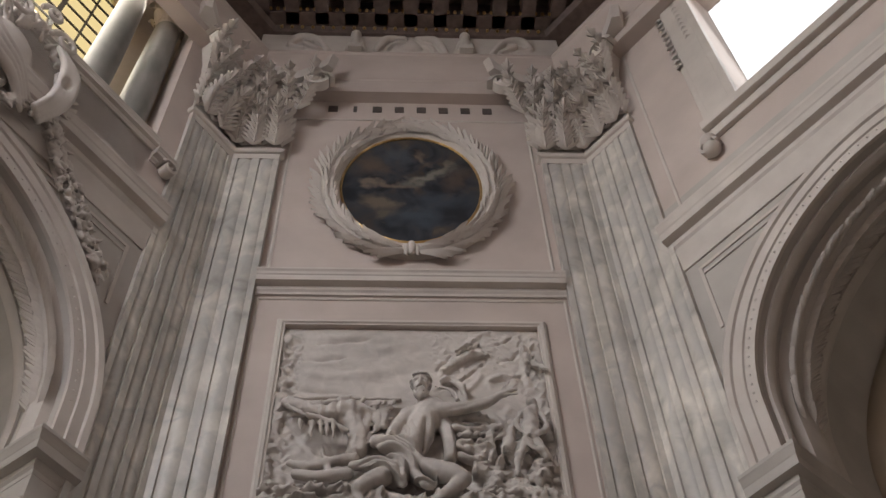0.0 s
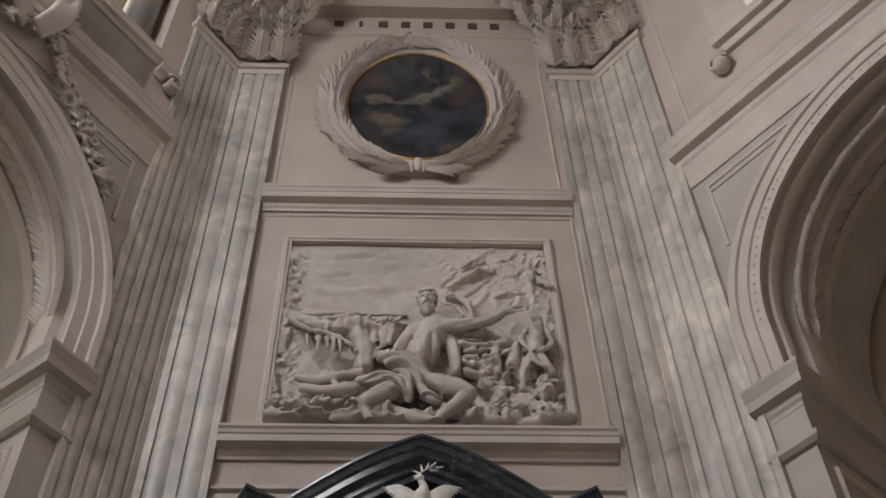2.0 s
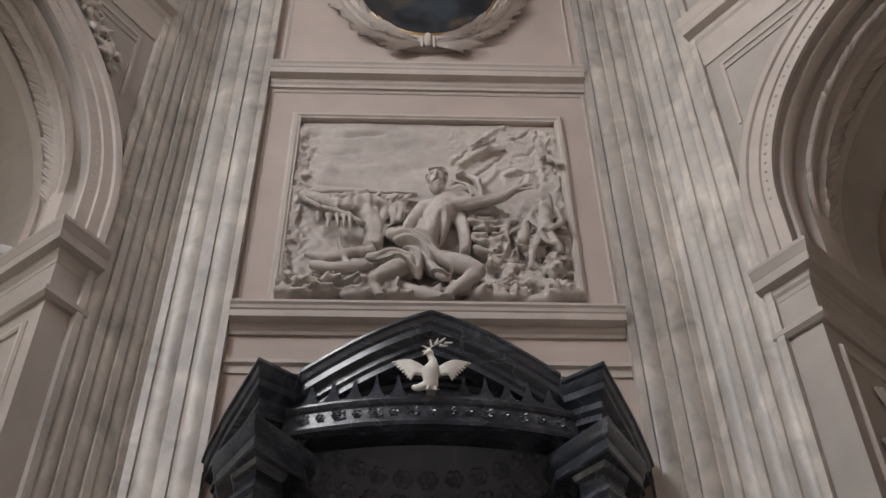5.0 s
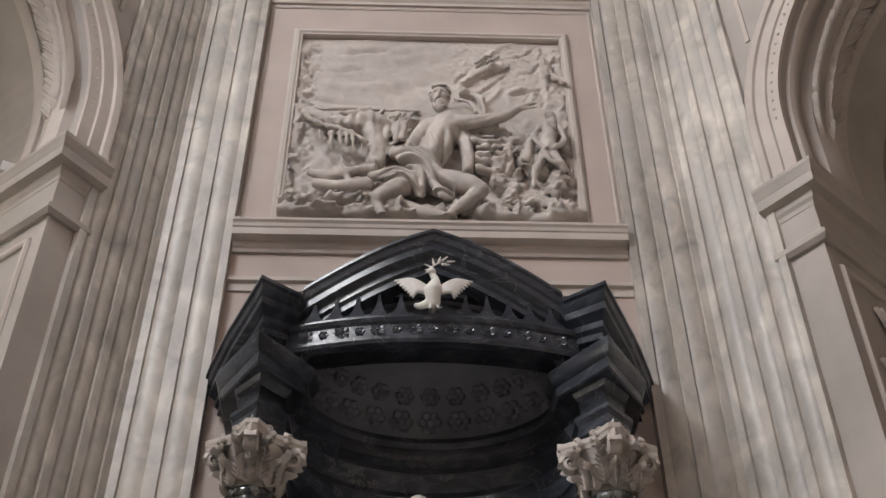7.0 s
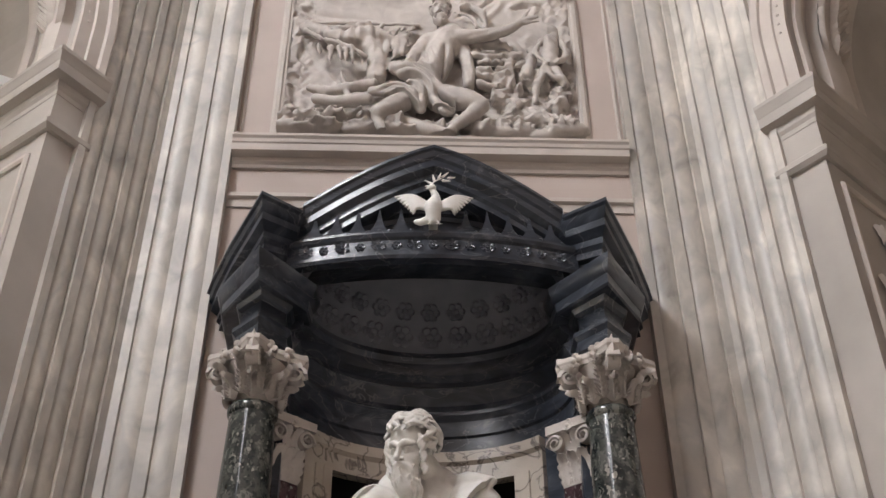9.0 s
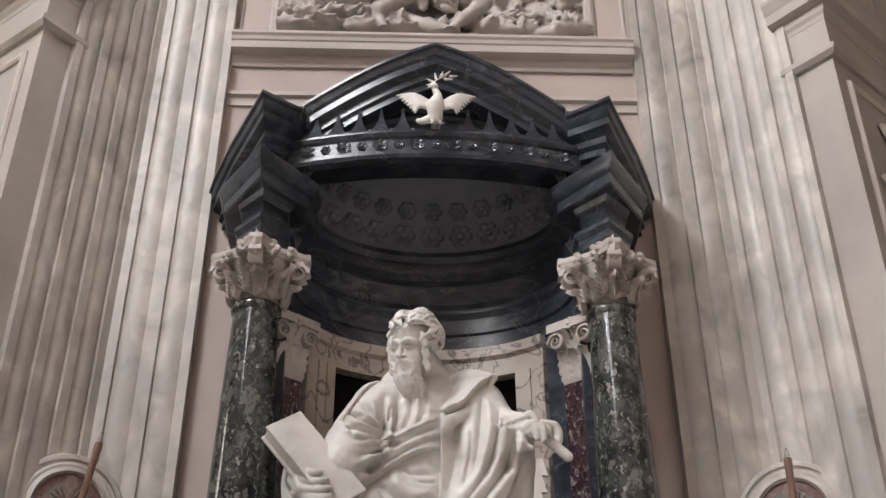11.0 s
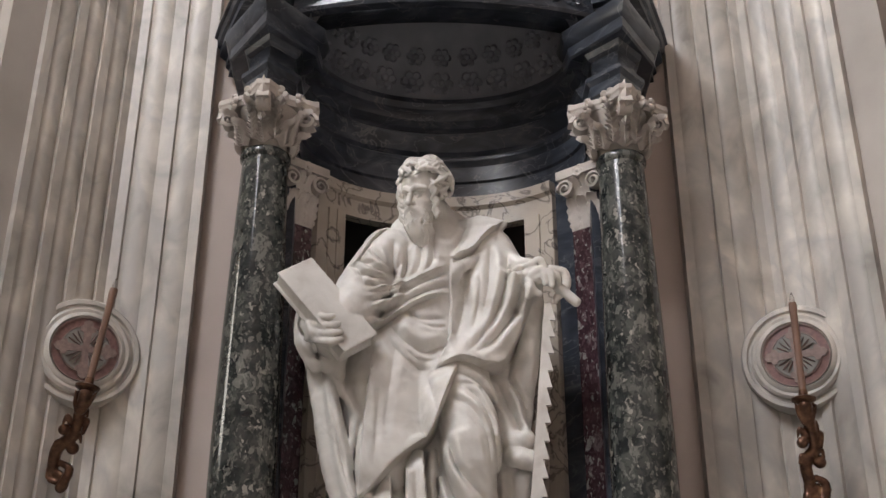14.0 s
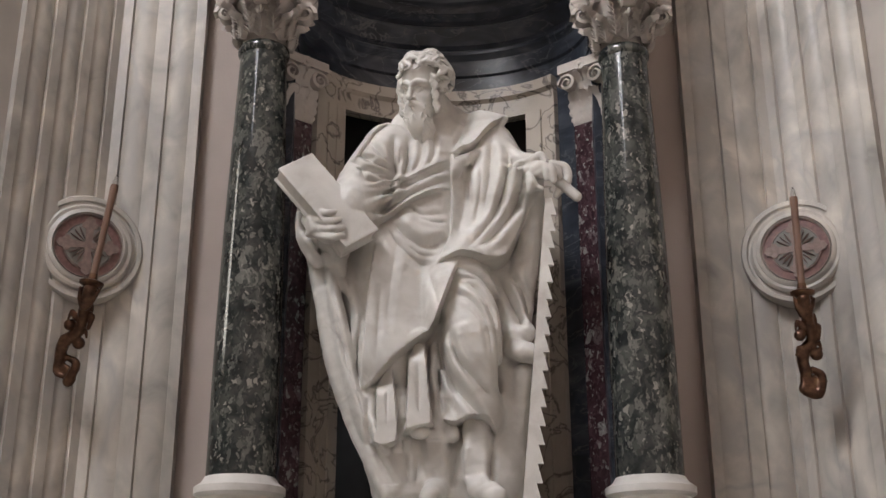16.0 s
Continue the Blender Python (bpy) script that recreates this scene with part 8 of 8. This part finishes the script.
bg.fold("ridge", [(0.41, 14.50), (0.63, 14.56), (0.81, 14.28)], 0.045, 0.05)
bg.fold("groove", [(1.11, 14.55), (1.33, 14.62), (1.59, 14.69), (1.73, 14.83)], 0.045, 0.05)
bg.fold("ridge", [(1.19, 14.36), (1.16, 14.62), (1.38, 14.75), (1.54, 14.63), (1.44, 14.41)], 0.045, 0.05)
bg.fold("groove", [(-1.87, 15.11), (-1.40, 15.06), (-0.97, 15.17)], 0.030, 0.09)
bg.fold("ridge", [(-1.72, 14.72), (-1.21, 14.67), (-0.54, 14.76)], 0.030, 0.09)
bg.fold("groove", [(-1.68, 15.46), (-1.08, 15.52), (-0.55, 15.64)], 0.030, 0.09)
bg.fold("ridge", [(-0.55, 15.29), (-0.20, 15.44), (0.15, 15.38)], 0.030, 0.09)
bg.fold("groove", [(-1.87, 14.45), (-1.36, 14.34), (-0.69, 14.29)], 0.030, 0.09)
bg.fold("groove", [(0.54, 13.36), (0.86, 13.30), (1.14, 13.38)], 0.06, 0.05)
bg.fold("groove", [(0.57, 13.09), (0.85, 13.04), (1.13, 13.14)], 0.06, 0.05)
bg.fold("groove", [(0.60, 12.81), (0.92, 12.73), (1.08, 12.94)], 0.06, 0.05)
bg.fold("groove", [(0.88, 13.63), (1.16, 13.73), (1.23, 13.58)], 0.06, 0.05)
bg.fold("groove", [(0.84, 13.37), (0.86, 13.04)], 0.06, 0.05)
bg.fold("groove", [(1.14, 13.38), (1.18, 12.94), (1.07, 12.66)], 0.06, 0.05)
bg.fold("groove", [(-1.85, 12.20), (-1.24, 12.16), (-0.63, 12.21)], 0.06, 0.05)
bg.fold("groove", [(-1.83, 12.02), (-1.23, 11.99), (-0.78, 12.02)], 0.06, 0.05)
bg.fold("groove", [(0.44, 12.26), (0.90, 12.19), (1.28, 12.26)], 0.06, 0.05)
bg.fold("groove", [(0.66, 12.04), (1.04, 12.09), (1.50, 12.03)], 0.06, 0.05)
bg.fold("groove", [(-1.65, 12.70), (-1.34, 12.63), (-1.15, 12.74)], 0.06, 0.05)
bg.fold("groove", [(-1.57, 12.53), (-1.33, 12.47), (-1.18, 12.54)], 0.06, 0.05)
bg.press()
relief = thing("wall_relief", "pale stucco relief of a man seated before a beast's jaws", "relief", at=(0, 11.0, RZ0))
carved("background", bg, RELIEF, relief)
carved("beast", beast, RELIEF, relief)
carved("seated_figure", man, RELIEF, relief)
child.rough((0.8, 12.2), (RX1, 14.3), 0.018, 26, 21)
carved("side_figure", child, RELIEF, relief)
# ---- the rest of the nave, closed round the camera ----
# unseen walls, added to enclose the room and shape its light
bm = bmesh.new()
for x, y0 in ((eL.x, eL.y), (eR.x, eR.y)):
    sgn = -1 if x < 0 else 1
    add_box(bm, (x - 0.5 * (sgn < 0), -14, 0), (x + 0.5 * (sgn > 0), y0, 18.0))
    # right side left without openings, to keep sky light off the left flank
    if sgn > 0:
        add_box(bm, (x, -14, 18.0), (x + 0.5, y0, ROOM_TOP))
        continue
    add_box(bm, (x - 0.5 * (sgn < 0), -14, 24.5), (x + 0.5 * (sgn > 0), y0, ROOM_TOP))
    for k in range(4):
        y = -14 + k * 5.0
        add_box(bm, (x - 0.5 * (sgn < 0), y, 18.0), (x + 0.5 * (sgn > 0), y + 1.6, 24.5))
add_box(bm, (eL.x - 0.5, -14.5, 0), (eR.x + 0.5, -14, ROOM_TOP))
tagged(part("wall_nave_unseen", bm, PLASTER), "plain plaster walls added unseen behind the camera to close off light", "wall", kind="structure")

for k in range(3):
    y = -10.0 + k * 5.0
    area_light("clerestory_lamp", (eL.x, y - 0.2, 21.2), (0, y * 0.3, 9.0), 3.2, 6.2, 1800 * (0.4, 0.9, 1.8)[k], (0.985, 0.98, 1.015))
area_light("window_lamp_right", flank(1) @ Vector((5.8, 0.9, 21.8)), flank(1) @ Vector((5.8, -8.0, 19.5)), 4.4, 5.0, 330, (0.96, 0.98, 1.0))
area_light("window_lamp_left", flank(-1) @ Vector((4.3, 1.0, 23.0)), flank(-1) @ Vector((5.4, -8.0, 18.0)), 3.2, 3.4, 500, (1.0, 0.93, 0.80))
# fill lamps added to brighten the two aisles, out of sight at their far ends
area_light("aisle_fill_lamp_left", flank(-1) @ Vector((9.5, 6.6, 10.0)), flank(-1) @ Vector((3.0, 0.5, 13.0)), 3.0, 6.0, 500, (1.0, 0.95, 0.86))
area_light("aisle_fill_lamp_right", flank(1) @ Vector((10.8, 4.6, 10.0)), flank(1) @ Vector((2.0, 4.0, 9.0)), 3.0, 6.0, 110, (1.0, 0.95, 0.86))
